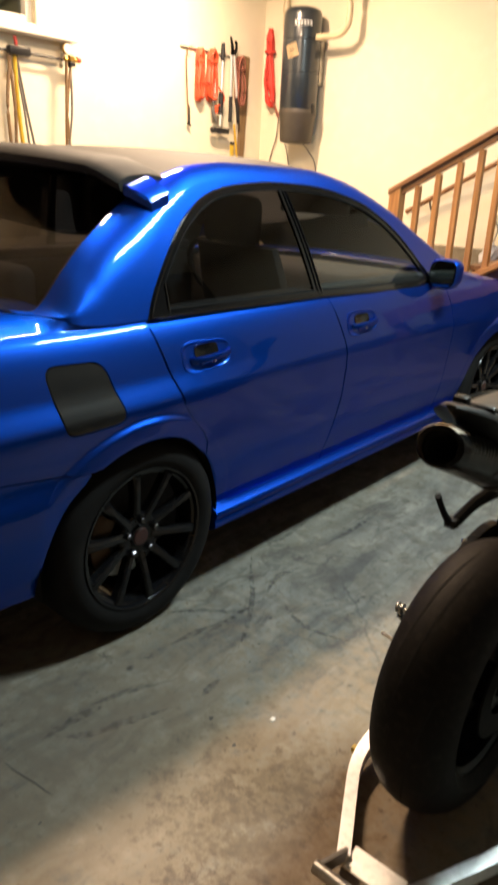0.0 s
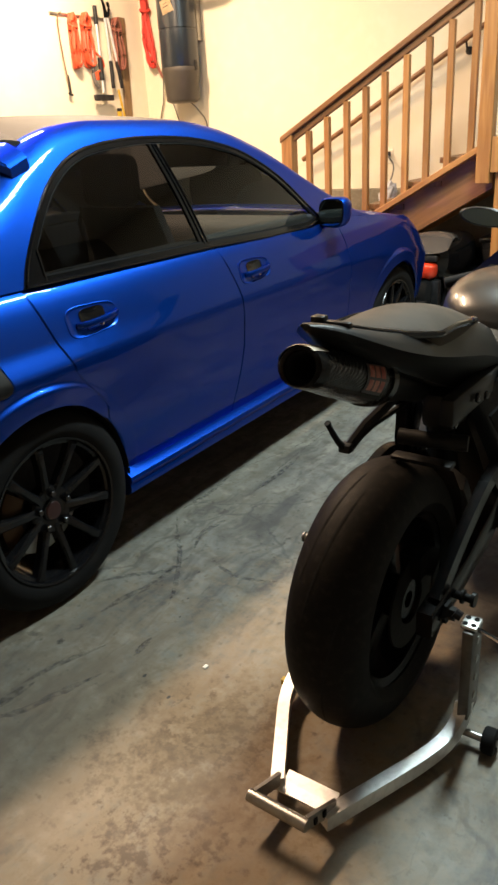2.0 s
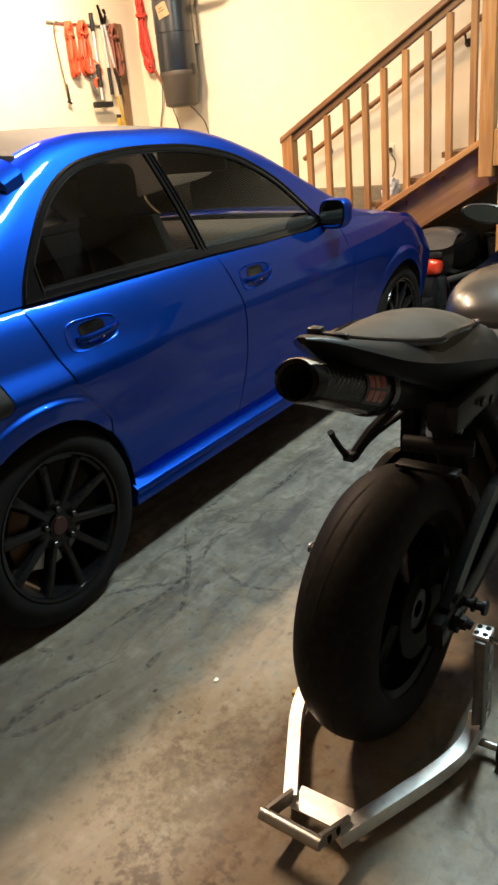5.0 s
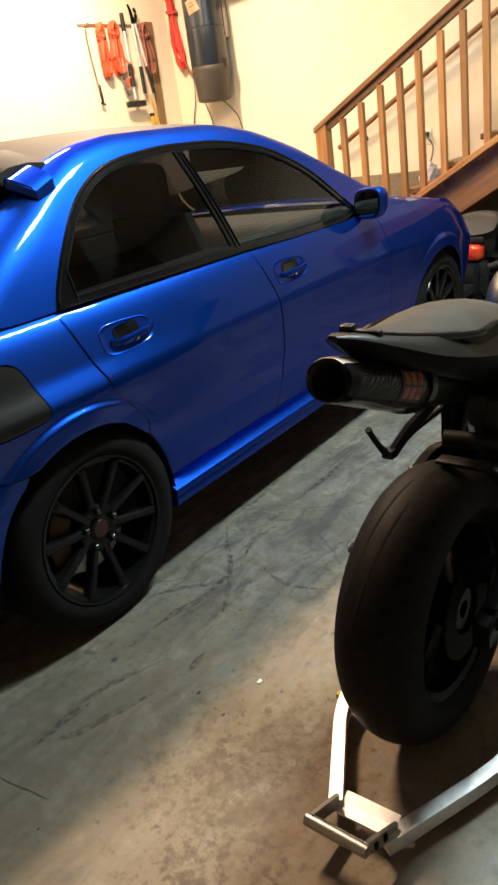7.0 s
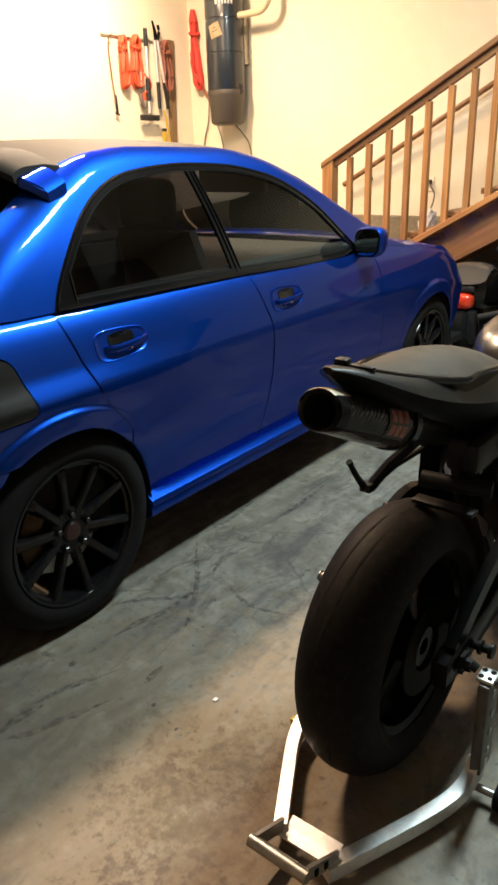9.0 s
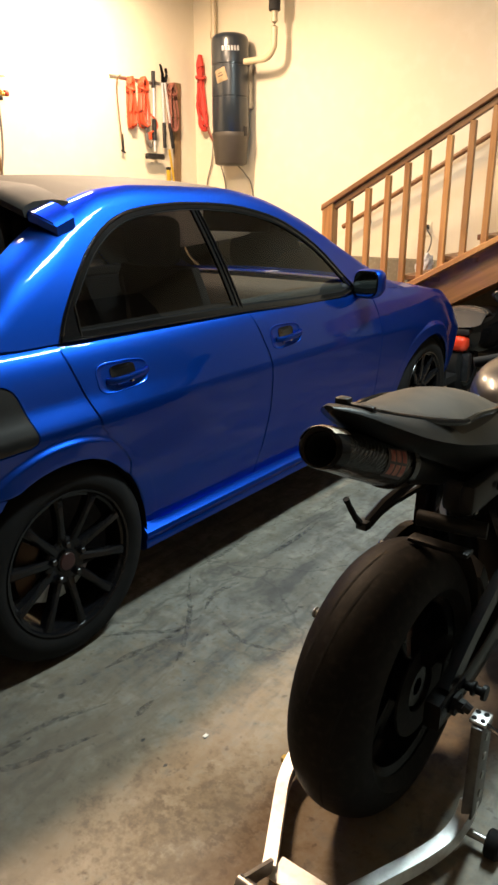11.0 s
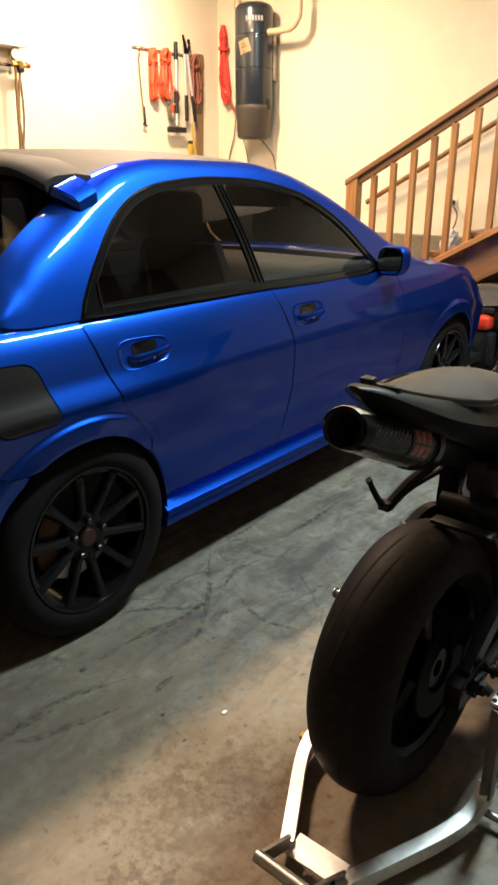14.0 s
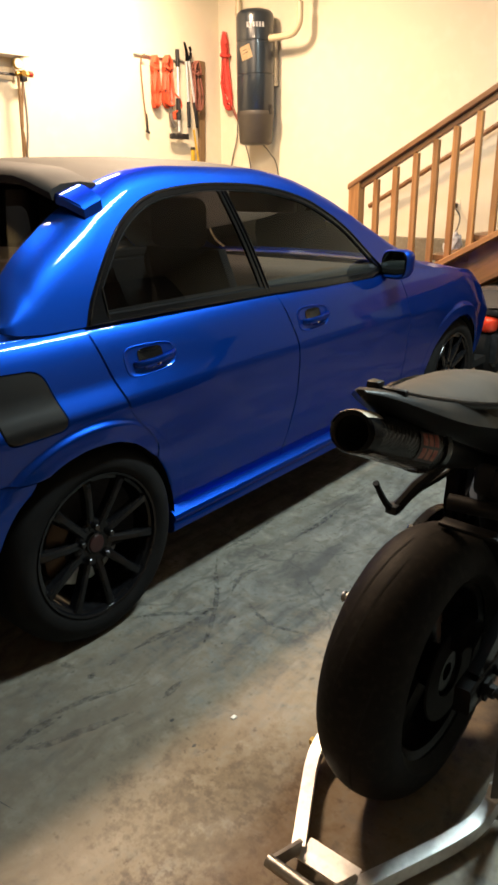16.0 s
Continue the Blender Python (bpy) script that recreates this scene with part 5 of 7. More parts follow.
def outlet():
    e = thing("wall_outlet", "wall outlet with a black plug and hanging cord", "outlet", (-0.165, WALL_N, 1.09))
    b = bmesh.new()
    box(b, (-0.036, -0.008, -0.058), (0.036, -0.001, 0.058), 0.003)
    part("cover_plate", b, WALLPAINT, e)
    b = bmesh.new()
    box(b, (-0.018, -0.045, -0.005), (0.02, -0.009, 0.035), 0.006)
    part("plug", b, BLACK, e, "black plug")
    b = bmesh.new()
    tube(b, [(0, -0.045, 0.012), (0.03, -0.07, -0.01), (0.065, -0.06, -0.07), (0.06, -0.07, -0.15), (0.03, -0.07, -0.21)], 0.006, 8, 6)
    part("cord", b, CORDGREY, e)
    r = bmesh.new()
    bmesh.ops.create_icosphere(r, subdivisions=4, radius=1.0)
    for v in r.verts:
        n = noise.noise(v.co * 2.3) * 0.28 + noise.noise(v.co * 6.1) * 0.12
        v.co = Vector((v.co.x * 0.065, v.co.y * 0.055, v.co.z * 0.10)) * (1 + n)
    r.transform(pose(-0.085, 4.55, 0.805, 0, 20, 0))
    ob = link("plastic_bag", r, RAG)
    tagged(ob, "crumpled white plastic bag lying on a stair tread", "bag")


outlet()

# ---- central vacuum on the north wall ----
VACBLUE = mat("vacuum_enamel", (0.0136, 0.0198, 0.0279), 0.28, spots=[(5, (0.0186, 0.0248, 0.0322), 0.4, 0.7, 5)], coat=0.3)
VACGREY = mat("vacuum_canister_grey", (0.0555, 0.0488, 0.0407), 0.45, spots=[(6, (0.0444, 0.0385, 0.0326), 0.4, 0.7, 5)])
PIPE = mat("pvc_pipe", (0.496, 0.424, 0.288), 0.4, spots=[(4, (0.448, 0.376, 0.248), 0.4, 0.7, 4)])
FOAM = mat("black_foam_muffler", (0.02, 0.02, 0.02), 0.9, bump=[(120, 0.4, 0.003)])
PAPER = mat("cream_paper_label", (0.576, 0.44, 0.272), 0.7, spots=[(20, (0.496, 0.368, 0.216), 0.5, 0.7, 4)])
INK = mat("dark_print", (0.12, 0.09, 0.07), 0.7)
PALEINK = mat("pale_print", (0.7, 0.72, 0.74), 0.5)


def central_vacuum():
    cx, cy, r = -2.10, WALL_N - 0.20, 0.169
    e = thing("central_vacuum", "tall dark blue-grey central vacuum canister on the wall", "central vacuum", (cx, cy, 1.62))
    prof = [(0.287, r - 0.004), (0.293, r), (0.575, r), (0.579, r - 0.005), (0.587, r - 0.005), (0.591, r), (0.835, r), (0.84, r - 0.006), (0.85, r - 0.006), (0.855, r), (1.04, r - 0.001), (1.072, r - 0.010), (1.09, r - 0.028), (1.10, r - 0.055), (1.104, 0.0005)]
    b = bmesh.new()
    lathe(b, prof, (0, 0, 0), "z", 56, False)
    part("motor_housing", b, VACBLUE, e, "glossy dark blue-grey motor housing")
    b = bmesh.new()
    lathe(b, [(0.0, 0.0005), (0.0, r - 0.05), (0.012, r - 0.025), (0.02, r - 0.019), (0.225, r - 0.006), (0.24, r + 0.002), (0.272, r + 0.004), (0.286, r + 0.002)], (0, 0, 0), "z", 56, False)
    part("dirt_canister", b, VACGREY, e, "brownish grey dirt canister")
    for sx in (1, -1):
        b = bmesh.new()
        box(b, (sx * (r - 0.004), -0.02, 0.25), (sx * (r + 0.010), 0.02, 0.335), 0.005)
        part("latch", b, BLACK, e)
    b = bmesh.new()
    for sx in (-0.1, 0.1):
        box(b, (sx - 0.02, r - 0.04, 0.5), (sx + 0.02, 0.198, 0.9))
    part("wall_bracket", b, STEEL, e, smooth=False)

    def on_can(name, a0, a1, z0, z1, tilt, material, label="", lift=0.003):
        b = bmesh.new()
        rows = []
        for i in range(2):
            row = []
            for k in range(11):
                u, v = (k / 10 - 0.5) * (a1 - a0) * r, (i - 0.5) * (z1 - z0)
                uu, vv = u * math.cos(tilt) - v * math.sin(tilt), u * math.sin(tilt) + v * math.cos(tilt)
                a = (a0 + a1) / 2 + uu / r
                row.append((a, (z0 + z1) / 2 + vv))
            rows.append(row)
        loft(b, [[((r + d) * math.sin(a), -(r + d) * math.cos(a), z) for a, z in row] for d in (lift,) for row in rows])
        ret = bmesh.ops.solidify(b, geom=b.faces[:], thickness=0.0015)
        bmesh.ops.recalc_face_normals(b, faces=b.faces[:])
        return part(name, b, material, e, label, smooth=False)
    on_can("paper_label", -0.18, 0.46, 0.695, 0.805, 0.30, PAPER, "tilted cream paper label")
    on_can("print_bar", -0.04, 0.30, 0.742, 0.750, 0.30, INK, lift=0.0045)
    on_can("print_bar", -0.02, 0.22, 0.765, 0.771, 0.30, INK, lift=0.0045)
    for k in range(6):
        on_can("brand_bar", 0.22 + 0.16 * k, 0.33 + 0.16 * k, 0.945, 0.985, 0.05, PALEINK, "pale brand lettering blocks")
    # pipes
    p = thing("vacuum_pipe", "cream plastic vacuum exhaust pipe with black foam muffler", "pipe", (0, 0, 0))
    b = bmesh.new()
    tube(b, [(cx + r - 0.01, cy, 2.485), (-1.80, cy, 2.485), (-1.69, cy, 2.497), (-1.625, cy, 2.56), (-1.615, cy, 2.66), (-1.615, cy, 2.90), (-1.615, cy, CEIL - 0.001)], 0.028, 16, 6)
    part("pipe", b, PIPE, p)
    b = bmesh.new()
    lathe(b, [(0, 0.029), (0.001, 0.05), (0.45, 0.05), (0.451, 0.029)], (-1.615, cy, 2.845), "z", 24, False)
    part("muffler", b, FOAM, p, "black foam muffler sleeve")
    q = thing("intake_pipe", "cream plastic pipe running up the wall", "pipe", (0, 0, 0))
    b = bmesh.new()
    tube(b, [(-2.405, WALL_N - 0.06, 2.60), (-2.405, WALL_N - 0.06, CEIL - 0.001)], 0.026, 16)
    lathe(b, [(0, 0.027), (0.0, 0.033), (0.06, 0.033), (0.06, 0.027)], (-2.405, WALL_N - 0.06, 2.74), "z", 18)
    part("pipe", b, PIPE, q)
    c = thing("power_cable", "thin dark power cable below the vacuum", "cable", (0, 0, 0))
    b = bmesh.new()
    tube(b, [(cx + 0.02, WALL_N - 0.12, 1.625), (cx + 0.06, WALL_N - 0.06, 1.55), (cx + 0.12, WALL_N - 0.02, 1.4), (cx + 0.16, WALL_N - 0.012, 0.86)], 0.006, 8, 6)
    part("cord", b, CORDGREY, c)


central_vacuum()

# ---- things hanging on the walls ----
ORANGE = mat("orange_cord", (0.576, 0.08, 0.028), 0.5, spots=[(50, (0.464, 0.056, 0.02), 0.45, 0.7, 4)])
REDTAPE = mat("red_webbing", (0.527, 0.0382, 0.0255), 0.6, spots=[(30, (0.425, 0.0255, 0.017), 0.45, 0.7, 4)])
MAROON = mat("maroon_strap", (0.192, 0.06, 0.04), 0.7, spots=[(30, (0.24, 0.088, 0.056), 0.45, 0.7, 4)])
YELLOW = mat("yellow_plastic", (0.496, 0.32, 0.024), 0.45, spots=[(20, (0.4, 0.256, 0.024), 0.45, 0.7, 4)])
ALU = mat("brushed_aluminium", (0.84, 0.84, 0.84), 0.38, 0.75, spots=[(60, (0.70, 0.70, 0.70), 0.45, 0.7, 4)])
BROWNHOSE = mat("brown_hose", (0.16, 0.096, 0.04), 0.55, spots=[(30, (0.12, 0.072, 0.032), 0.45, 0.7, 4)])
GREYHOSE = mat("grey_hose", (0.128, 0.12, 0.112), 0.55, spots=[(30, (0.096, 0.088, 0.08), 0.45, 0.7, 4)])
BRASS = mat("brass", (0.55, 0.36, 0.10), 0.3, 1.0)
WX = WALL_W


def tool_rail():
    e = thing("tool_rail", "thin grey metal tool rail with hooks", "tool rail", (0, 0, 0))
    b = bmesh.new()
    box(b, (WX + 0.001, 3.62, 2.325), (WX + 0.012, 4.48, 2.345), 0.002)
    part("bar", b, STEEL, e, smooth=False)
    for y in (3.69, 3.83, 3.99, 4.12, 4.25, 4.38):
        b = bmesh.new()
        tube(b, [(WX + 0.010, y, 2.335), (WX + 0.06, y, 2.330), (WX + 0.075, y, 2.345)], 0.004, 6)
        part("hook", b, STEEL, e)


tool_rail()


def cord_hank(name, label, y, top, length, width, material, turns=6, tail=None, seed=0):
    """A cord folded into long loops and hung from its top."""
    rnd = random.Random(seed)
    e = thing(name, label, "extension cord", (WX + 0.045, y, top))
    for k in range(turns):
        b = bmesh.new()
        w = width / 2 * (0.55 + 0.45 * rnd.random())
        l = length * (0.90 + 0.10 * rnd.random())
        d = (k / max(1, turns - 1) - 0.5) * 0.055
        j = lambda: rnd.uniform(-0.006, 0.006)
        pts = [(d, j(), 0.0), (d + j(), w * 0.8, -0.06), (d + j(), w * 0.7 + j(), -l * 0.35), (d + j(), w + j(), -l * 0.7), (d + j(), w * 0.8, -l * 0.95), (d, j(), -l),
               (d + j(), -w * 0.8, -l * 0.95), (d + j(), -w + j(), -l * 0.7), (d + j(), -w * 0.7 + j(), -l * 0.35), (d + j(), -w * 0.8, -0.06), (d, j(), 0.0)]
        tube(b, pts, 0.0085, 7, 4)
        part("cord_loop", b, material, e)
    b = bmesh.new()
    ring = [(0.040 * math.cos(a), width * 0.42 * math.sin(a), -0.09 - 0.02 * math.cos(a)) for a in [2 * math.pi * i / 16 for i in range(16)]]
    sweep(b, ring, circle(0.009, 7), closed=True)
    part("wrap_turn", b, material, e)
    if tail:
        b = bmesh.new()
        tube(b, tail, 0.0075, 7, 5)
        part("tail", b, material, e)
        b = bmesh.new()
        tx, ty, tz = tail[-1]
        box(b, (tx - 0.014, ty - 0.014, tz - 0.06), (tx + 0.014, ty + 0.014, tz + 0.005), 0.006)
        part("plug", b, material, e)
    return e


cord_hank("coiled_cable", "orange extension cord coiled in long loops on a hook", 3.83, 2.345, 0.42, 0.070, ORANGE, 7, seed=1)
cord_hank("coiled_cable", "orange extension cord with loose tail hung on a hook", 3.99, 2.36, 0.42, 0.11, ORANGE, 7, [(0.02, 0.05, -0.30), (0.03, 0.12, -0.36), (0.02, 0.13, -0.42), (0.02, 0.04, -0.46)], seed=2)
cord_hank("tow_strap", "faded maroon strap hung in loops on a hook", 4.36, 2.35, 0.42, 0.10, MAROON, 4, seed=3)


def hanging_lead():
    e = thing("trouble_light_lead", "thin tan cord with a dark end hung on a hook", "cord", (WX + 0.03, 3.69, 2.335))
    b = bmesh.new()
    tube(b, [(0.03, 0, 0.005), (0, -0.012, -0.05), (0, -0.008, -0.25), (0, 0.01, -0.45), (0, 0.025, -0.58)], 0.006, 7, 6)
    part("cord", b, BROWNHOSE, e)
    b = bmesh.new()
    tube(b, [(0, 0.02, -0.46), (0, 0.028, -0.60)], 0.011, 8)
    tube(b, [(0, 0.005, -0.60), (0, 0.05, -0.615)], 0.009, 8)
    part("clamp_end", b, BLACK, e)


hanging_lead()


def scraper():
    e = thing("floor_scraper", "long-handled scraper with silver shaft and black blade", "scraper", (WX + 0.06, 4.10, 2.40))
    b = bmesh.new()
    tube(b, [(0, 0.005, 0.02), (0, 0.0, -0.12)], 0.019, 12)
    part("grip", b, BLACK, e, "black rubber grip")
    b = bmesh.new()
    tube(b, [(0, 0.0, -0.12), (0, -0.01, -0.66)], 0.013, 12)
    part("shaft", b, ALU, e, "silver metal shaft")
    b = bmesh.new()
    tube(b, [(0, -0.004, -0.38), (0, -0.01, -0.56)], 0.022, 12)
    part("sleeve", b, BLACK, e)
    b = bmesh.new()
    box(b, (-0.02, -0.125, -0.725), (0.02, 0.105, -0.675), 0.010)
    part("blade", b, BLACK, e, "black cross blade")
    g = thing("pruning_saw", "grey and black hand tool with curved grip", "hand tool", (WX + 0.05, 4.03, 2.0))
    b = bmesh.new()
    tube(b, [(0, 0.0, 0.0), (0, -0.03, -0.08), (0, -0.02, -0.17), (0, 0.02, -0.22)], 0.017, 9, 4)
    part("grip", b, GREYHOSE, g)
    b = bmesh.new()
    tube(b, [(0, 0.0, 0.0), (0, 0.012, 0.33)], 0.011, 9)
    part("shaft", b, ALU, g)


scraper()


def loppers():
    e = thing("loppers", "long-handled loppers with silver arms and black grips", "loppers", (WX + 0.055, 4.24, 2.36))
    b = bmesh.new()
    sweep(b, smooth_path([(0, 0.0, -0.02), (0, -0.01, 0.06), (0, -0.035, 0.13)], 5), circle(1, 10, 0.006, 0.026), scales=[1 - 0.05 * k for k in range(11)])
    part("blade", b, GLOSSBLACK, e, "black curved cutting blade")
    b = bmesh.new()
    sweep(b, smooth_path([(0.012, 0.01, -0.02), (0.012, 0.035, 0.05), (0.012, 0.02, 0.10)], 5), circle(1, 10, 0.006, 0.018))
    part("hook", b, GLOSSBLACK, e)
    for s, dy in ((1, 0.105), (-1, -0.005)):
        b = bmesh.new()
        tube(b, [(0.006 * s, 0.012 * s, -0.02), (0.004 * s, dy * 0.7, -0.37)], 0.012, 10)
        a = part("arm", b, ALU, e, "silver tubular arm")
        b = bmesh.new()
        tube(b, [(0.004 * s, dy * 0.68, -0.36), (0.004 * s, dy, -0.58)], 0.017, 10)
        part("grip", b, BLACK, a, "black grip")


loppers()


def board_and_level():
    b = bmesh.new()
    box(b, (WX + 0.004, -0.045, -0.46), (WX + 0.024, 0.045, 0.46), 0.003)
    ob = link("wooden_board", b, PLANK, smooth=False)
    ob.matrix_world = pose(0, 4.455, 1.905, -2.2, 0, 0)
    tagged(ob, "long grey-brown wooden board hung on the wall", "board")
    e = thing("rake_handle", "yellow handled tool with a black end", "hand tool", (WX + 0.03, 4.32, 1.75))
    b = bmesh.new()
    tube(b, [(0, 0.0, 0.02), (0, 0.06, -0.30), (0, 0.10, -0.62)], 0.010, 10)
    part("shaft", b, YELLOW, e, "yellow shaft")
    b = bmesh.new()
    box(b, (-0.012, -0.040, -0.30), (0.012, 0.000, -0.14), 0.006)
    part("head", b, YELLOW, e)
    b = bmesh.new()
    box(b, (-0.014, -0.042, -0.165), (0.014, 0.002, -0.135), 0.006)
    part("end_band", b, BLACK, e)


board_and_level()


def corner_cord():
    e = thing("extension_reel_cord", "bundled bright red cord hung beside the vacuum", "extension cord", (-2.575, WALL_N - 0.05, 2.62))
    rnd = random.Random(9)
    for k in range(9):
        b = bmesh.new()
        w, l = 0.024 + 0.022 * rnd.random(), 0.52 + 0.20 * rnd.random()
        d = rnd.uniform(-0.035, 0.02)
        j = lambda s=0.01: rnd.uniform(-s, s)
        pts = [(j(), d, 0), (w * 0.6 + j(), d, -0.10), (0.01 + j(), d, -0.24), (w + j(0.016), d, -0.42), (0.03 + w * 0.9 + j(0.016), d, -l * 0.95), (0.035, d, -l), (0.02 - w + j(0.016), d, -l * 0.9), (-w * 0.9 + j(0.016), d, -0.42), (-0.012 + j(), d, -0.24), (-w * 0.6 + j(), d, -0.10), (j(), d, 0)]
        tube(b, pts, 0.0095, 7, 4)
        part("cord_loop", b, REDTAPE, e)
    b = bmesh.new()
    sweep(b, [(0.042 * math.cos(a), 0.045 * math.sin(a) - 0.008, -0.20 + 0.01 * math.sin(2 * a)) for a in [2 * math.pi * i / 14 for i in range(14)]], circle(0.012, 7), closed=True)
    part("tie", b, REDTAPE, e)
    b = bmesh.new()
    tube(b, [(0.03, 0, -0.55), (0.09, 0, -0.68), (0.14, 0, -0.76)], 0.013, 8, 4)
    part("plug_end", b, MAROON, e)
    for pts in (((0.14, 0, -0.76), (0.10, 0.02, -0.95), (0.04, 0.03, -1.1), (0.0, 0.03, -1.3)), ((0.14, 0, -0.72), (0.2, 0.02, -0.95), (0.26, 0.03, -1.15), (0.28, 0.03, -1.4))):
        b = bmesh.new()
        tube(b, pts, 0.006, 7, 6)
        part("loose_cord", b, CORDGREY, e)


corner_cord()


def hose_shelf():
    e = thing("wall_shelf", "narrow white wall shelf with hanging rail", "shelf", (0, 0, 0))
    b = bmesh.new()
    box(b, (WX + 0.001, 1.2, 2.185), (WX + 0.14, 2.47, 2.205), 0.004)
    part("board", b, WHITE, e)
    for y in (1.35, 2.40):
        b = bmesh.new()
        box(b, (WX + 0.001, y - 0.01, 2.03), (WX + 0.016, y + 0.01, 2.184))
        box(b, (WX + 0.017, y - 0.01, 2.164), (WX + 0.12, y + 0.01, 2.184))
        part("bracket", b, WHITE, e, smooth=False)
    b = bmesh.new()
    tube(b, [(WX + 0.075, 1.2, 2.065), (WX + 0.075, 2.50, 2.065)], 0.010, 10)
    part("hanging_rod", b, BLACK, e, "dark hanging rod")
    g = thing("gas_regulator", "brass gas regulator with a round pale gauge", "regulator", (WX + 0.10, 2.40, 2.10))
    b = bmesh.new()
    lathe(b, [(0, 0.038), (0.02, 0.038), (0.024, 0.034)], (0, -0.035, 0.035), "x", 24, False)
    part("gauge", b, BRASS, g)
    b = bmesh.new()
    lathe(b, [(0.0245, 0.032), (0.026, 0.0005)], (0, -0.035, 0.035), "x", 24, False)
    part("dial", b, WHITE, g, "pale round dial")
    b = bmesh.new()
    lathe(b, [(-0.03, 0.022), (0.03, 0.022)], (0, 0.0, -0.025), "x", 16, False)
    tube(b, [(0, -0.05, -0.03), (0, 0.06, -0.03)], 0.016, 10)
    part("valve_body", b, BRASS, g)
    b = bmesh.new()
    lathe(b, [(0.0, 0.02), (0.03, 0.022), (0.032, 0.0005)], (0, 0.06, -0.025), "y", 14, False)
    part("knob", b, REDPAINT, g, "red knob")
    b = bmesh.new()
    box(b, (-0.03, -0.02, -0.08), (0.03, 0.03, -0.045), 0.01)
    part("manifold", b, BLACK, g)

    def hose(label, ys, material, r=0.012, x=0.075):
        h = thing("hose", label, "hose", (WX + x, ys[0], 2.07))
        b = bmesh.new()
        n = len(ys)
        tube(b, [(0.02 * math.sin(3 * k), ys[k] - ys[0], -1.05 * k / (n - 1)) for k in range(n)], r, 8, 6)
        part("line", b, material, h)
    hose("yellow air hose hanging from the rod", (1.95, 1.955, 1.99, 2.0), YELLOW, 0.014)
    hose("brown rubber hose hanging from the rod", (1.92, 1.87, 1.89, 1.88), BROWNHOSE, 0.012)
    hose("grey rubber hose hanging from the rod", (1.96, 2.02, 2.10, 2.17), GREYHOSE, 0.009)
    hose("grey rubber hose hanging from the rod", (1.94, 2.0, 2.05, 2.12), GREYHOSE, 0.008)
    hose("brown rubber hose hanging from the rod", (1.90, 1.93, 1.925, 1.93), BROWNHOSE, 0.012)
    hose("brown rubber hose below the regulator", (2.37, 2.35, 2.345, 2.33), BROWNHOSE, 0.011, 0.10)
    hose("brown rubber hose below the regulator", (2.41, 2.36, 2.39, 2.42), BROWNHOSE, 0.009, 0.10)
    hose("dark rubber hose below the regulator", (2.40, 2.40, 2.355, 2.35), GREYHOSE, 0.009, 0.10)
    c = thing("hose_clamp", "black spring clamp on the hanging rod", "clamp", (WX + 0.09, 1.96, 2.07))
    b = bmesh.new()
    box(b, (-0.03, -0.07, -0.03), (0.03, 0.10, 0.03), 0.012)
    part("jaw", b, BLACK, c)
    b = bmesh.new()
    tube(b, [(0, 0.0, 0.03), (0, -0.01, 0.09)], 0.012, 8)
    part("lever", b, REDPAINT, c)


hose_shelf()


# ---- the black motorcycle; local origin on the floor under its rear axle, +y ahead ----
def carbon_mat():
    m = mat("carbon_fibre", (0.012, 0.012, 0.013), 0.13, 0.0, coat=0.3, spec=0.3)
    nt = m.node_tree
    b = nt.nodes["Principled BSDF"]
    tc = nt.nodes["Texture Coordinate"]
    mp = nt.nodes.new("ShaderNodeMapping")
    mp.inputs["Scale"].default_value, mp.inputs["Rotation"].default_value = (1, 1, 1), (0.6, 0.6, 0.8)
    w = nt.nodes.new("ShaderNodeTexWave")
    w.inputs["Scale"].default_value, w.inputs["Distortion"].default_value, w.inputs["Detail"].default_value = 46, 3.5, 3
    nt.links.new(tc.outputs["Object"], mp.inputs["Vector"])
    nt.links.new(mp.outputs[0], w.inputs["Vector"])
    mix = nt.nodes.new("ShaderNodeMix")
    mix.data_type = "RGBA"
    mix.inputs[6].default_value, mix.inputs[7].default_value = (0.002, 0.002, 0.002, 1), (0.010, 0.0098, 0.0095, 1)
    nt.links.new(w.outputs[0], mix.inputs[0])
    nt.links.new(mix.outputs[2], b.inputs["Base Color"])
    k = nt.nodes.new("ShaderNodeBump")
    k.inputs["Strength"].default_value, k.inputs["Distance"].default_value = 0.5, 0.003
    nt.links.new(w.outputs[0], k.inputs["Height"])
    nt.links.new(k.outputs[0], b.inputs["Normal"])
    return m


CARBON = carbon_mat()
BIKEBLACK = mat("bike_black_plastic", (0.015, 0.0147, 0.0147), 0.38, spec=0.24, spots=[(20, (0.021, 0.0204, 0.0198), 0.45, 0.7, 4)])
FAIRING = mat("satin_black_fairing", (0.0105, 0.0105, 0.011), 0.36, spec=0.20, spots=[(9, (0.014, 0.0136, 0.0132), 0.45, 0.7, 5)])
# dusty black vinyl; the brown is the lamp's warm sheen put into the colour
VINYL = mat("dusty_warm_lit_vinyl", (0.046, 0.037, 0.027), 0.65, spec=0.2, spots=[(14, (0.064, 0.051, 0.036), 0.45, 0.7, 5)], bump=[(300, 0.2, 0.0006)])
TANKGREY = mat("dark_grey_metallic", (0.0723, 0.0697, 0.0663), 0.33, 0.75, coat=0.5, spots=[(3, (0.0595, 0.0578, 0.0553), 0.4, 0.7, 4)])
BIKEBLUE = mat("dark_blue_fairing", (0.010, 0.018, 0.075), 0.3, coat=0.5)
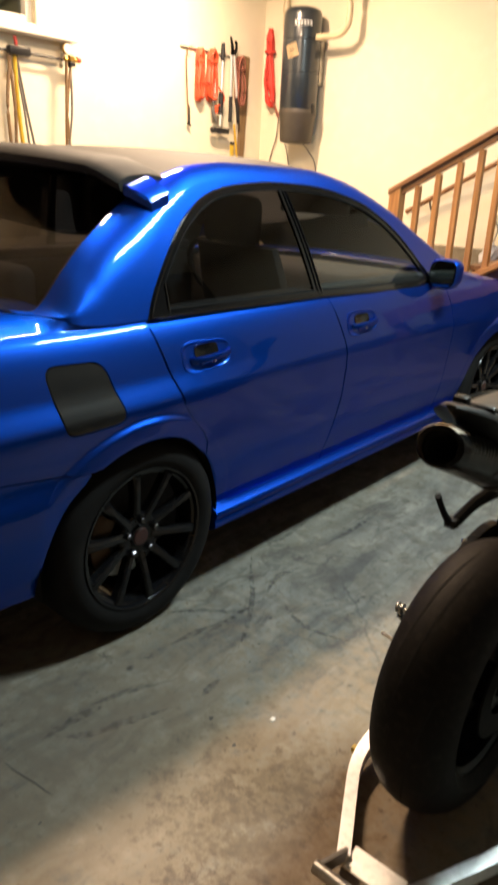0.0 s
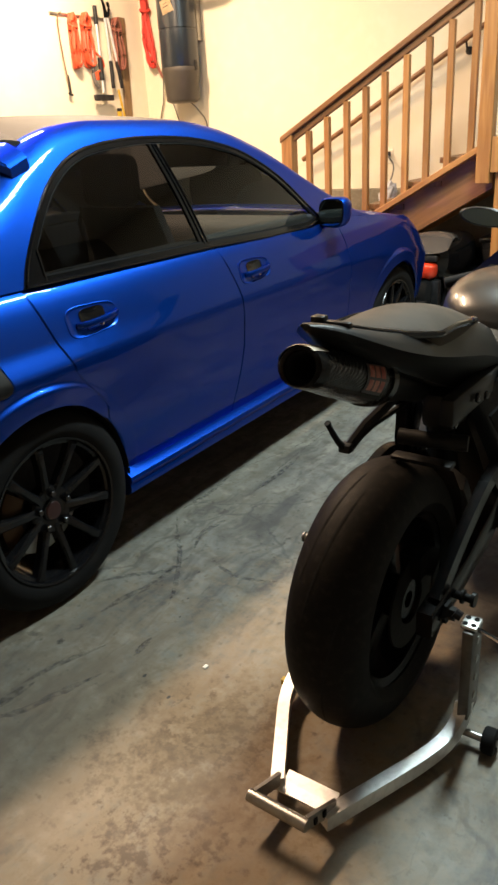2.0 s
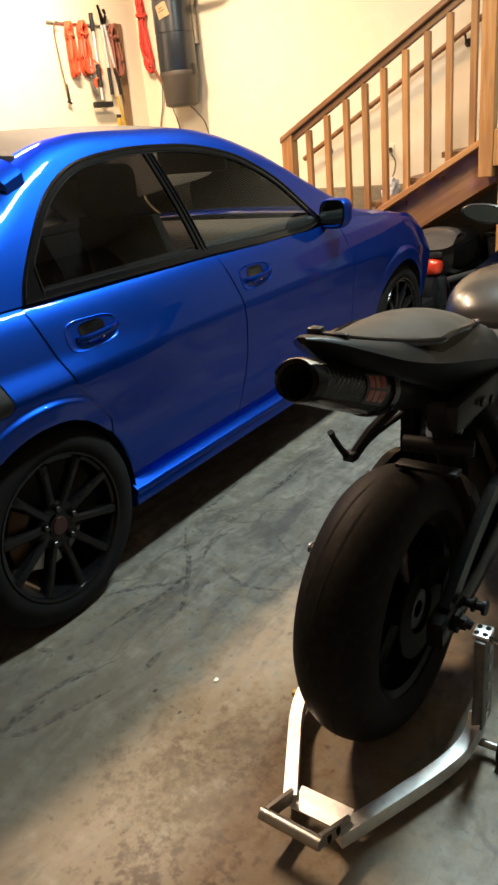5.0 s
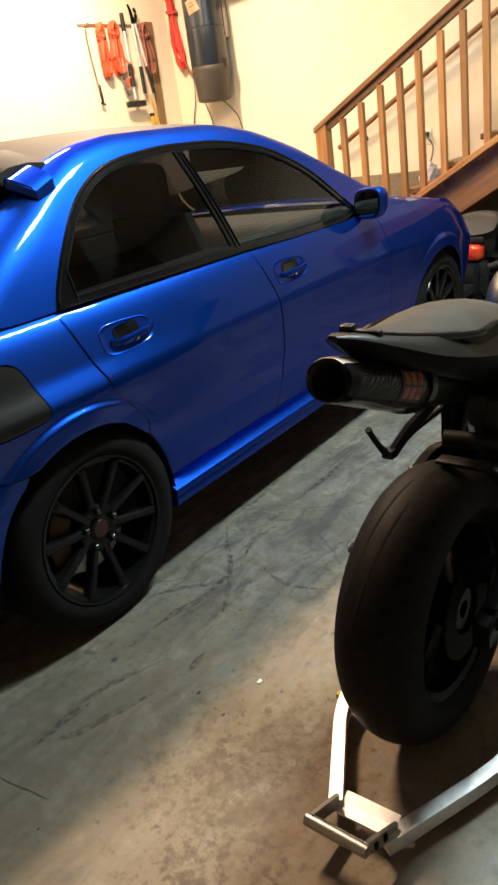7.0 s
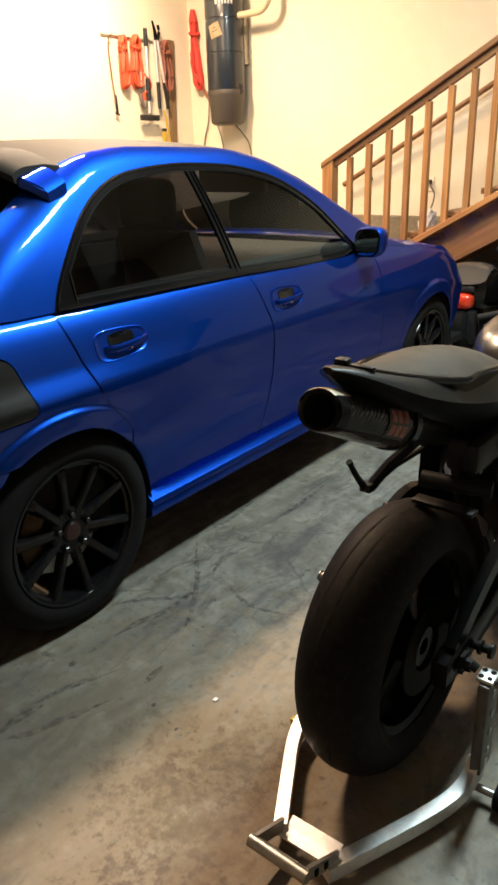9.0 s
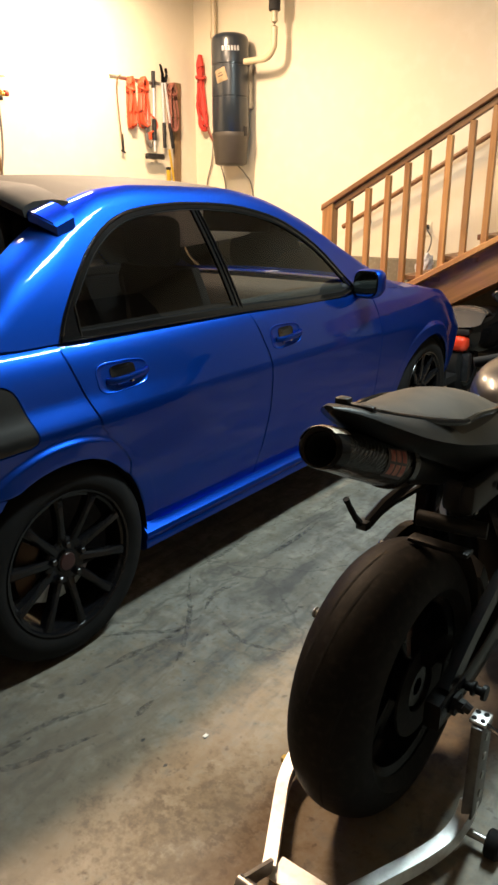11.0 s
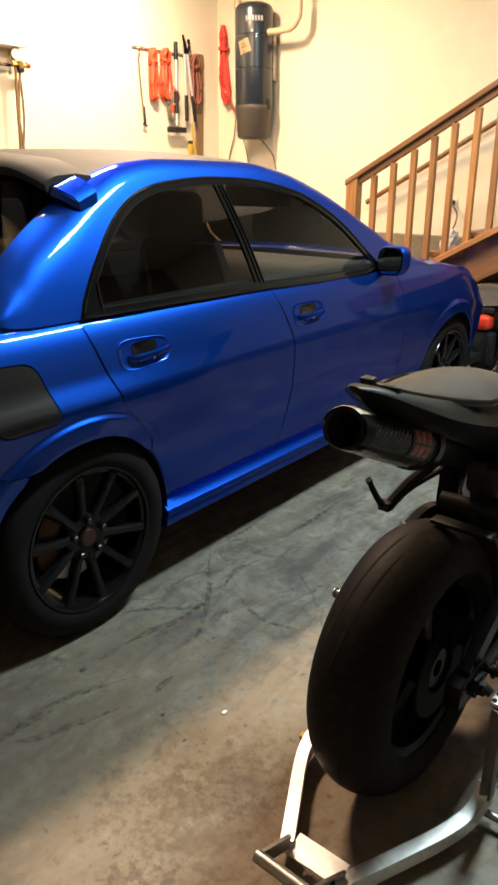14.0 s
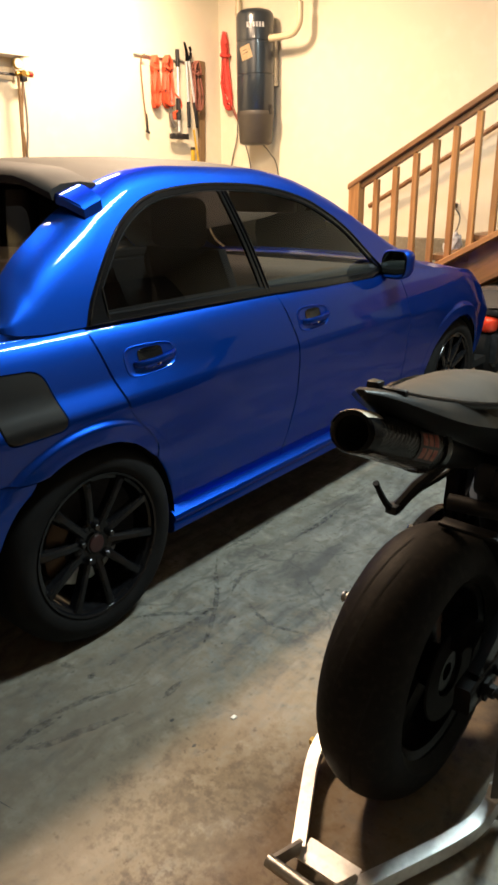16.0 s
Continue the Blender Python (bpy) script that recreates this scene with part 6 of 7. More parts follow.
BIKETYRE = mat("bike_tyre_rubber", (0.0085, 0.0078, 0.0072), 0.62, spec=0.11, spots=[(6, (0.012, 0.0106, 0.009), 0.45, 0.72, 5), (60, (0.0176, 0.0157, 0.0136), 0.5, 0.7, 4)], bump=[(150, 0.15, 0.0008)])
# tan of the exhaust tip's edge where the warm lamp lights it
LITTAN = mat("warm_lit_tan", (0.38, 0.31, 0.23), 0.5, 0.25, spots=[(20, (0.14, 0.105, 0.075), 0.45, 0.7, 4)])
TEALGLASS = mat("teal_mirror_glass", (0.14, 0.20, 0.20), 0.22, 0.8)
SCREEN = glass_mat("smoked_screen", (0.35, 0.45, 0.45))
DISCDARK = mat("grimy_dark_steel", (0.007, 0.0067, 0.0065), 0.42, 0.0, spec=0.12, spots=[(30, (0.0117, 0.0111, 0.0104), 0.5, 0.7, 5)])
BIKE_AT = pose(1.852, 0.10, 0.0, 0, 0, -2.0)
AX_Z = 0.325
BIKEDARK = mat("dark_black_alloy", (0.0065, 0.0065, 0.0068), 0.24, spec=0.12, spots=[(25, (0.015, 0.0085, 0.008), 0.5, 0.75, 4)])


def bike_wheel(parent, y, z, width, r, name):
    w = new(name)
    w.parent = parent
    w.location = (0, y, z)
    hw = width / 2
    prof = []
    for k in range(17):
        a = math.pi * k / 16
        x = -hw * math.cos(a)
        prof.append((x, r - 0.088 + 0.088 * math.sin(a) ** 0.94))
    prof += [(hw * 0.78, r - 0.112), (hw * 0.70, r - 0.108), (-hw * 0.70, r - 0.108), (-hw * 0.78, r - 0.112)]
    bm = bmesh.new()
    lathe(bm, prof, (0, 0, 0), "x", 96)
    t = part("tyre", bm, BIKETYRE, w, "wide worn black motorcycle tyre")
    # moulded grooves: shallow arcs that slant outwards over the crown, a few round the tyre
    for start, u0, u1 in [(a0 + q, v0, v1) for q in (95, 215, 335) for a0, v0, v1 in ((0, -0.10, -0.62), (12, 0.16, -0.30), (58, 0.62, 0.10))]:
        bm = bmesh.new()
        rows = []
        for k in range(19):
            th, u = radians(start + 62 * k / 18), u0 + (u1 - u0) * k / 18
            h = 0.0022 * min(1.0, k / 3, (18 - k) / 3) + 0.0002
            row = []
            for du in (-h, h):
                q = (hw * u + du) / hw
                rr = r - 0.088 + 0.088 * math.sqrt(1 - q * q) ** 0.94 + 0.0005
                row.append((hw * u + du, rr * math.cos(th), rr * math.sin(th)))
            rows.append(row)
        loft(bm, rows)
        bmesh.ops.recalc_face_normals(bm, faces=bm.faces[:])
        part("tread_groove", bm, DARK, t)
    bm = bmesh.new()
    lathe(bm, [(-hw * 0.72, r - 0.108), (-hw * 0.75, r - 0.100), (-hw * 0.78, r - 0.104), (-hw * 0.66, r - 0.128), (0, r - 0.135), (hw * 0.66, r - 0.128), (hw * 0.78, r - 0.104), (hw * 0.75, r - 0.100), (hw * 0.72, r - 0.108), (0, r - 0.122)], (0, 0, 0), "x", 72)
    rim = part("rim", bm, BIKEDARK, w, "satin black alloy rim")
    for k in range(5):
        for d in (-0.13, 0.13):
            bm = bmesh.new()
            rings = []
            for rr, h, tx in ((0.045, 0.020, 0.034), (0.11, 0.013, 0.026), (r - 0.130, 0.015, 0.022)):
                rings.append([(-tx, -h, rr), (-tx * 0.5, -h * 1.1, rr), (tx * 0.5, -h * 1.1, rr), (tx, -h, rr), (tx, h, rr), (tx * 0.5, h * 1.1, rr), (-tx * 0.5, h * 1.1, rr), (-tx, h, rr)])
            loft(bm, rings, True, True)
            bmesh.ops.recalc_face_normals(bm, faces=bm.faces[:])
            bm.transform(Matrix.Rotation(2 * math.pi * k / 5 + d, 4, "X"))
            part("spoke", bm, BIKEDARK, rim)
    bm = bmesh.new()
    lathe(bm, [(-0.075, 0.02), (-0.075, 0.045), (-0.03, 0.05), (0.03, 0.05), (0.075, 0.045), (0.075, 0.02)], (0, 0, 0), "x", 32)
    part("hub", bm, BIKEDARK, rim)
    bm = bmesh.new()
    lathe(bm, [(0.078, 0.055), (0.078, 0.11), (0.083, 0.11), (0.083, 0.055)], (0, 0, 0), "x", 48)
    part("brake_disc", bm, BIKETYRE, w, "dull dark brake disc")
    bm = bmesh.new()
    lathe(bm, [(-0.088, 0.03), (-0.088, 0.105), (-0.080, 0.105), (-0.080, 0.03)], (0, 0, 0), "x", 44)
    part("sprocket", bm, DISCDARK, w, "dark sprocket")
    return w


def ring_shape(w, zs, zt, zb, wb):
    """Half-turned tail section: flat crown, sharp shoulder, tucked-in underside."""
    r = [(0, zt), (w * 0.45, zt - (zt - zs) * 0.05), (w * 0.72, zt - (zt - zs) * 0.22), (w * 0.90, zs + (zt - zs) * 0.32), (w, zs), (w * 0.86, zs - (zs - zb) * 0.28), (wb * 1.08, zs - (zs - zb) * 0.7), (wb, zb + 0.004), (wb * 0.5, zb)]
    return r + [(-x, z) for x, z in r[1:]][::-1]


def motorcycle():
    bike = thing("motorcycle", "black sport motorcycle with carbon exhaust on a rear stand", "motorcycle")
    bike.matrix_world = BIKE_AT
    bike_wheel(bike, 0.0, AX_Z, 0.185, 0.315, "rear_wheel")
    bike_wheel(bike, 1.40, 0.30, 0.12, 0.30, "front_wheel")
    # tail
    rows = ((-0.285, 0.010, 1.012, 1.016, 1.004, 0.004), (-0.25, 0.036, 1.000, 1.010, 0.980, 0.014), (-0.19, 0.078, 0.970, 0.993, 0.942, 0.035), (-0.12, 0.106, 0.938, 0.976, 0.905, 0.055), (-0.02, 0.122, 0.904, 0.961, 0.858, 0.060),
            (0.08, 0.124, 0.876, 0.957, 0.815, 0.065), (0.18, 0.128, 0.852, 0.942, 0.772, 0.070), (0.28, 0.130, 0.826, 0.918, 0.738, 0.072), (0.38, 0.128, 0.790, 0.880, 0.715, 0.075), (0.48, 0.120, 0.735, 0.815, 0.710, 0.08), (0.66, 0.100, 0.730, 0.775, 0.705, 0.07))
    ys = [r[0] for r in rows]
    bm = bmesh.new()
    rings = []
    for k in range(48):
        y = ys[0] + (ys[-1] - ys[0]) * k / 47
        v = [interp(y, ys, [r[i] for r in rows]) for i in range(1, 6)]
        rings.append([(x, y, z) for x, z in ring_shape(*v)])
    loft(bm, rings, True, True)
    bmesh.ops.recalc_face_normals(bm, faces=bm.faces[:])
    tail = part("tail_fairing", bm, FAIRING, bike, "satin black tail fairing", sharp=45)

    def pad_half(t):
        """Half width of the seat pad: a shield that widens to sharp shoulders and rounds off in front."""
        if t < 0.39:
            return 0.026 + 0.086 * (t / 0.39) ** 0.95
        return (0.112 - 0.020 * (t - 0.39)) * math.sqrt(max(0.0, 1 - ((t - 0.39) / 0.63) ** 4))

    def pad(name, grow, lift, material, label):
        bm = bmesh.new()
        out = []
        for k in range(40):
            t = k / 39
            y = -0.205 - grow * 1.5 + (0.370 + 0.205 + 3 * grow) * t
            w = pad_half(t) + grow
            zt = interp(y, ys, [r[3] for r in rows])
            out.append([(w * u, y, zt + lift + 0.010 * (1 - u * u) * math.sin(math.pi * t) - (0.008 + 0.022 * (w / 0.112) ** 2) * u * u) for u in [-1 + i / 6 for i in range(13)]] )
        loft(bm, out)
        ret = bmesh.ops.extrude_edge_only(bm, edges=[e for e in bm.edges if e.is_boundary])
        for v in (g for g in ret["geom"] if isinstance(g, bmesh.types.BMVert)):
            v.co.z -= 0.03
        bmesh.ops.recalc_face_normals(bm, faces=bm.faces[:])
        return part(name, bm, material, bike, label)
    pad("seat_pad", 0.0, 0.004, VINYL, "dusty black vinyl passenger seat pad, warm light in its brown colour")
    rimline = []
    for side in (1, -1):
        for k in range(30):
            t = (k + 0.5) / 30 if side > 0 else 1 - (k + 0.5) / 30
            y = -0.205 + 0.575 * t
            w = pad_half(t) + 0.003
            rimline.append((side * w, y, interp(y, ys, [r[3] for r in rows]) - 0.002 - 0.020 * (w / 0.112) ** 2))
    bm = bmesh.new()
    sweep(bm, rimline, circle(1, 8, 0.006, 0.007), closed=True)
    part("pad_gasket", bm, GLOSSBLACK, bike, "gloss black seat pad edging")
    bm = bmesh.new()
    box(bm, (-0.030, -0.222, 0.990), (-0.004, -0.200, 1.013), 0.004)
    box(bm, (-0.004, -0.218, 0.990), (0.046, -0.204, 1.006), 0.004)
    part("seat_latch", bm, BIKEBLACK, bike, "small black latch on the tail")
    bm = bmesh.new()
    rings = []
    for y, w, zt in ((0.40, 0.10, 0.835), (0.47, 0.125, 0.818), (0.54, 0.12, 0.800), (0.62, 0.10, 0.800), (0.70, 0.08, 0.82)):
        rings.append([(w * u, y, zt - 0.05 * abs(u) ** 3) for u in [-1 + i / 6 for i in range(13)]])
    loft(bm, rings)
    bmesh.ops.recalc_face_normals(bm, faces=bm.faces[:])
    part("rider_seat", bm, VINYL, bike, "black vinyl rider seat")
    # tank
    bm = bmesh.new()
    rings = []
    for y, w, zt, zb in ((0.61, 0.05, 0.81, 0.75), (0.64, 0.105, 0.856, 0.72), (0.70, 0.150, 0.890, 0.70), (0.80, 0.178, 0.908, 0.70), (0.92, 0.188, 0.910, 0.70), (1.02, 0.17, 0.895, 0.73), (1.08, 0.12, 0.865, 0.77)):
        zc, h = (zt + zb) / 2, (zt - zb) / 2
        rings.append([(w * math.copysign(abs(math.cos(a)) ** 0.75, math.cos(a)), y, zc + h * math.copysign(abs(math.sin(a)) ** 0.75, math.sin(a))) for a in [2 * math.pi * i / 40 for i in range(40)]])
    fine = []
    for i in range(40):
        fine.append(smooth_path([r[i] for r in rings], 5))
    loft(bm, [[fine[i][k] for i in range(40)] for k in range(len(fine[0]))], True, True)
    bmesh.ops.recalc_face_normals(bm, faces=bm.faces[:])
    tank = part("fuel_tank", bm, TANKGREY, bike, "dark grey metallic fuel tank")
    bm = bmesh.new()
    lathe(bm, [(-0.01, 0.052), (0.008, 0.052), (0.011, 0.046), (0.012, 0.0005)], (0.0, 0.90, 0.910), "z", 32, False)
    part("filler_cap", bm, CHROME, tank, "round polished filler cap")
    # frame, side fairing, front
    for s in (1, -1):
        bm = bmesh.new()
        sweep(bm, smooth_path([(s * 0.135, 0.45, 0.42), (s * 0.15, 0.52, 0.60), (s * 0.165, 0.75, 0.74), (s * 0.12, 1.08, 0.84)], 6), [(-0.02, -0.045), (0.02, -0.045), (0.02, 0.045), (-0.02, 0.045)])
        part("frame_spar", bm, BIKEDARK, bike, "black alloy frame spar")
        bm = bmesh.new()
        rings = []
        for y, z0, z1, x in ((0.55, 0.30, 0.52, 0.17), (0.75, 0.20, 0.66, 0.21), (0.95, 0.18, 0.74, 0.235), (1.15, 0.25, 0.84, 0.23), (1.35, 0.45, 0.90, 0.19), (1.52, 0.70, 0.92, 0.10)):
            rings.append([(s * (x + 0.02 * math.sin(math.pi * t)), y, z0 + (z1 - z0) * t) for t in [i / 8 for i in range(9)]])
        loft(bm, rings)
        bmesh.ops.solidify(bm, geom=bm.faces[:], thickness=0.004)
        bmesh.ops.recalc_face_normals(bm, faces=bm.faces[:])
        part("side_fairing", bm, BIKEBLUE, bike, "dark blue side fairing")
        bm = bmesh.new()
        tube(bm, [(s * 0.10, 1.40, 0.30), (s * 0.10, 1.22, 0.88)], 0.026, 14)
        part("fork_leg", bm, STEEL, bike, "steel fork leg")
        bm = bmesh.new()
        tube(bm, [(s * 0.10, 1.24, 0.82), (s * 0.20, 1.21, 0.825), (s * 0.31, 1.15, 0.80)], 0.014, 10, 3)
        hb = part("handlebar", bm, BIKEBLACK, bike, "black clip-on handlebar")
        bm = bmesh.new()
        tube(bm, [(s * 0.22, 1.20, 0.823), (s * 0.32, 1.145, 0.798)], 0.019, 12)
        part("grip", bm, RUBBER, hb)
    bm = bmesh.new()
    rings = []
    for y, w, z in ((1.30, 0.17, 0.955), (1.40, 0.155, 0.965), (1.50, 0.12, 0.94), (1.58, 0.06, 0.89)):
        rings.append([(w * u, y, z - 0.09 * u * u) for u in [-1 + i / 8 for i in range(17)]])
    loft(bm, rings)
    bmesh.ops.recalc_face_normals(bm, faces=bm.faces[:])
    part("windscreen", bm, SCREEN, bike, "smoked teal-grey windscreen")
    bm = bmesh.new()
    rings = []
    for y, w, z in ((1.38, 0.18, 0.86), (1.50, 0.15, 0.84), (1.62, 0.08, 0.79), (1.68, 0.02, 0.74)):
        rings.append([(w * math.cos(a), y, z - 0.02 + 0.06 * math.sin(a)) for a in [2 * math.pi * i / 20 for i in range(20)]])
    loft(bm, rings, True, True)
    bmesh.ops.recalc_face_normals(bm, faces=bm.faces[:])
    part("nose_fairing", bm, BIKEBLUE, bike, "dark blue nose fairing")
    for s in (1, -1):
        bm = bmesh.new()
        rings = []
        for dy, sc in ((0.0, 0.90), (0.006, 1.0), (0.03, 0.92), (0.05, 0.6), (0.058, 0.15)):
            rings.append([(s * 0.265 + 0.095 * sc * math.cos(a), 1.35 + dy, 0.995 + 0.034 * sc * math.sin(a) + s * 0.012 * math.cos(a)) for a in [2 * math.pi * i / 28 for i in range(28)]])
        loft(bm, rings, True, True)
        bmesh.ops.recalc_face_normals(bm, faces=bm.faces[:])
        mm = part("bike_mirror", bm, BIKEBLACK, bike, "oval rear-view mirror")
        bm = bmesh.new()
        loft(bm, [[(s * 0.265 + 0.083 * math.cos(a), 1.349 + d, 0.995 + 0.027 * math.sin(a) + s * 0.012 * math.cos(a)) for a in [2 * math.pi * i / 28 for i in range(28)]] for d in (-0.001, 0.004)], True, True)
        bmesh.ops.recalc_face_normals(bm, faces=bm.faces[:])
        part("mirror_glass", bm, TEALGLASS, mm, "teal-grey mirror glass")
        bm = bmesh.new()
        tube(bm, [(s * 0.24, 1.385, 0.985), (s * 0.19, 1.40, 0.93), (s * 0.14, 1.42, 0.88)], 0.012, 10, 4)
        part("stalk", bm, BIKEBLACK, mm)
    bm = bmesh.new()
    box(bm, (-0.09, 1.26, 0.86), (0.09, 1.31, 0.925), 0.02)
    part("instrument_cluster", bm, BIKEBLACK, bike)
    bm = bmesh.new()
    box(bm, (-0.14, 0.55, 0.30), (0.14, 1.10, 0.72), 0.05)
    part("engine", bm, BIKEDARK, bike, "black engine block")
    # swingarm
    for s in (1, -1):
        bm = bmesh.new()
        rings = []
        for y, z, h, x in ((-0.07, AX_Z, 0.030, 0.142), (0.0, AX_Z + 0.002, 0.038, 0.142), (0.15, AX_Z + 0.02, 0.036, 0.140), (0.32, AX_Z + 0.05, 0.045, 0.135), (0.50, AX_Z + 0.09, 0.055, 0.12)):
            rings.append([(s * (x - 0.018), y, z - h), (s * (x + 0.014), y, z - h), (s * (x + 0.018), y, z - h + 0.006), (s * (x + 0.018), y, z + h - 0.006), (s * (x + 0.014), y, z + h), (s * (x - 0.018), y, z + h)])
        loft(bm, rings, True, True)
        bmesh.ops.recalc_face_normals(bm, faces=bm.faces[:])
        sw = part("swingarm", bm, BIKEDARK, bike, "black alloy swingarm")
        bm = bmesh.new()
        sweep(bm, smooth_path([(s * 0.145, -0.02, AX_Z + 0.03), (s * 0.145, 0.14, AX_Z + 0.13), (s * 0.14, 0.32, AX_Z + 0.19), (s * 0.125, 0.47, AX_Z + 0.14)], 5), [(-0.012, -0.02), (0.012, -0.02), (0.012, 0.02), (-0.012, 0.02)])
        part("brace", bm, BIKEDARK, sw)
        bm = bmesh.new()
        lathe(bm, [(s * 0.162, 0.026), (s * 0.170, 0.026), (s * 0.173, 0.016), (s * 0.186, 0.015), (s * 0.188, 0.0005)], (0, 0.0, AX_Z), "x", 6, False)
        part("axle_nut", bm, DISCDARK, sw, "grimy axle nut", smooth=False)
        bm = bmesh.new()
        lathe(bm, [(s * 0.160, 0.010), (s * 0.172, 0.010), (s * 0.174, 0.017), (s * 0.180, 0.017), (s * 0.183, 0.010), (s * 0.196, 0.010), (s * 0.198, 0.018), (s * 0.206, 0.017), (s * 0.207, 0.0005)], (0, 0.065, AX_Z + 0.005), "x", 18, False)
        part("spool", bm, BRASS if s < 0 else DISCDARK, sw, "metal stand spool")
        if s < 0:
            bm = bmesh.new()
            box(bm, (-0.146, -0.056, AX_Z + 0.02), (-0.134, -0.030, 0.448), 0.003)
            part("bobbin_bracket", bm, BIKEBLACK, sw)
            bm = bmesh.new()
            lathe(bm, [(-0.146, 0.007), (-0.156, 0.007), (-0.157, 0.013), (-0.161, 0.013), (-0.163, 0.008), (-0.167, 0.008), (-0.168, 0.013), (-0.172, 0.012), (-0.173, 0.0005)], (0, -0.043, 0.437), "x", 18, False)
            part("bobbin", bm, STEEL, sw, "dull steel bobbin")
            for by, bz in ((0.235, 0.508), (0.130, 0.462)):
                bm = bmesh.new()
                lathe(bm, [(-0.150, 0.009), (-0.160, 0.009), (-0.164, 0.006), (-0.165, 0.0005)], (0, by, bz), "x", 14, False)
                part("bolt", bm, CHROME if by > 0.2 else DISCDARK, sw, "small round bolt head")
    # plate and hose stub over the tyre
    bm = bmesh.new()
    box(bm, (0.004, 0.040, 0.641), (0.14, 0.075, 0.651), 0.003)
    part("hugger", bm, DISCDARK, bike, "black plate over the rear tyre")
    bm = bmesh.new()
    tube(bm, [(-0.035, 0.172, 0.640), (0.03, 0.180, 0.640), (0.12, 0.20, 0.640)], 0.019, 16)
    part("cross_tube", bm, BIKEBLACK, bike, "dark rubber hose stub")
    bm = bmesh.new()
    tube(bm, [(0.0, 0.42, 0.40), (0.0, 0.30, 0.70)], 0.034, 16)
    part("shock_absorber", bm, DISCDARK, bike, "rear shock absorber")
    # mudguard that hugs the front of the rear tyre, and the frame plates round the swingarm pivot
    bm = bmesh.new()
    rings = []
    for k in range(17):
        th = radians(2 + 40 * k / 16)
        rings.append([(x, r * math.cos(th), AX_Z + r * math.sin(th)) for x, r in ((-0.112, 0.285), (-0.108, 0.318), (-0.08, 0.332), (0.0, 0.340), (0.08, 0.332), (0.108, 0.318), (0.112, 0.285), (0.104, 0.285), (0.076, 0.325), (0.0, 0.333), (-0.076, 0.325), (-0.104, 0.285))])
    loft(bm, rings, True, True)
    bmesh.ops.recalc_face_normals(bm, faces=bm.faces[:])
    part("mudguard", bm, BIKEBLACK, bike, "black mudguard over the rear tyre")
    for s in (1, -1):
        bm = bmesh.new()
        sweep(bm, smooth_path([(s * 0.125, 0.47, 0.30), (s * 0.135, 0.46, 0.45), (s * 0.125, 0.40, 0.60), (s * 0.105, 0.34, 0.73)], 6), [(-0.012, -0.075), (0.012, -0.075), (0.014, 0.06), (-0.010, 0.075)])
        part("pivot_plate", bm, BIKEDARK, bike, "black frame plate at the swingarm pivot")
    bm = bmesh.new()
    box(bm, (0.0, 0.20, 0.655), (0.085, 0.52, 0.745), 0.02)
    part("under_tray", bm, BIKEBLACK, bike, "black under-seat tray")
    # exhaust
    ex = Vector((0.004, -0.318, 0.953)), Vector((0.004, 0.08, 0.800))
    d = (ex[1] - ex[0]).normalized()
    turn = d.to_track_quat("Y", "Z").to_matrix().to_4x4()
    place = Matrix.Translation(ex[0]) @ turn
    L = (ex[1] - ex[0]).length

    def turned(profile, name, material, parent, label="", n=40, squash=1.0, inv=None):
        bm = bmesh.new()
        lathe(bm, [(a, r * 0.92) for a, r in profile], (0, 0, 0), "y", n, name == "exhaust_can")
        bm.transform(Matrix.Diagonal((squash, 1, 1, 1)))
        bm.transform(place)
        bmesh.ops.recalc_face_normals(bm, faces=bm.faces[:])
        return part(name, bm, material, parent, label)
    can = turned([(0.20, 0.020), (0.026, 0.0365), (0.030, 0.0410), (0.10, 0.0470), (0.20, 0.0545), (0.26, 0.0570), (0.265, 0.0545)], "exhaust_can", CARBON, bike, "carbon fibre exhaust silencer", squash=1.18)
    # end cap with its bore set low
    def cap_rings(rows):
        return [[(dx + (1.18 if a > 0.003 and r > 0.035 else 1.04) * r * math.cos(th), a, dz + r * math.sin(th)) for th in [2 * math.pi * k / 44 for k in range(44)]] for a, r, dx, dz in rows]
    bm = bmesh.new()
    loft(bm, cap_rings(((0.030, 0.0365, 0, 0), (0.029, 0.0384, 0, 0), (0.010, 0.0372, 0, 0), (0.004, 0.0362, 0.0004, -0.0003), (0.0, 0.0340, 0.0012, -0.0010), (0.0, 0.0300, 0.0030, -0.0024), (0.004, 0.0288, 0.0034, -0.0026))), True)
    bm.transform(place)
    bmesh.ops.recalc_face_normals(bm, faces=bm.faces[:])
    part("end_cap", bm, BIKEDARK, can, "dark end cap")
    # tan band paints the warm light on the tip's upper left edge
    bm = bmesh.new()
    loft(bm, [[(1.18 * r * math.cos(radians(t)), a, r * math.sin(radians(t))) for t in range(52, 178, 10)] for a, r in ((0.0003, 0.0355), (0.004, 0.0371), (0.010, 0.0382), (0.028, 0.0394), (0.046, 0.0405))])
    bm.transform(place)
    bmesh.ops.recalc_face_normals(bm, faces=bm.faces[:])
    part("tint_band", bm, LITTAN, can, "tan band painted as warm lamplight on the tip")
    bm = bmesh.new()
    loft(bm, cap_rings(((0.0045, 0.0288, 0.0034, -0.0026), (0.02, 0.0270, 0.003, -0.002), (0.12, 0.018, 0.0, 0.0), (0.121, 0.0005, 0.0, 0.0))), True)
    bm.transform(place)
    bmesh.ops.recalc_face_normals(bm, faces=bm.faces[:])
    part("bore", bm, DARK, can)
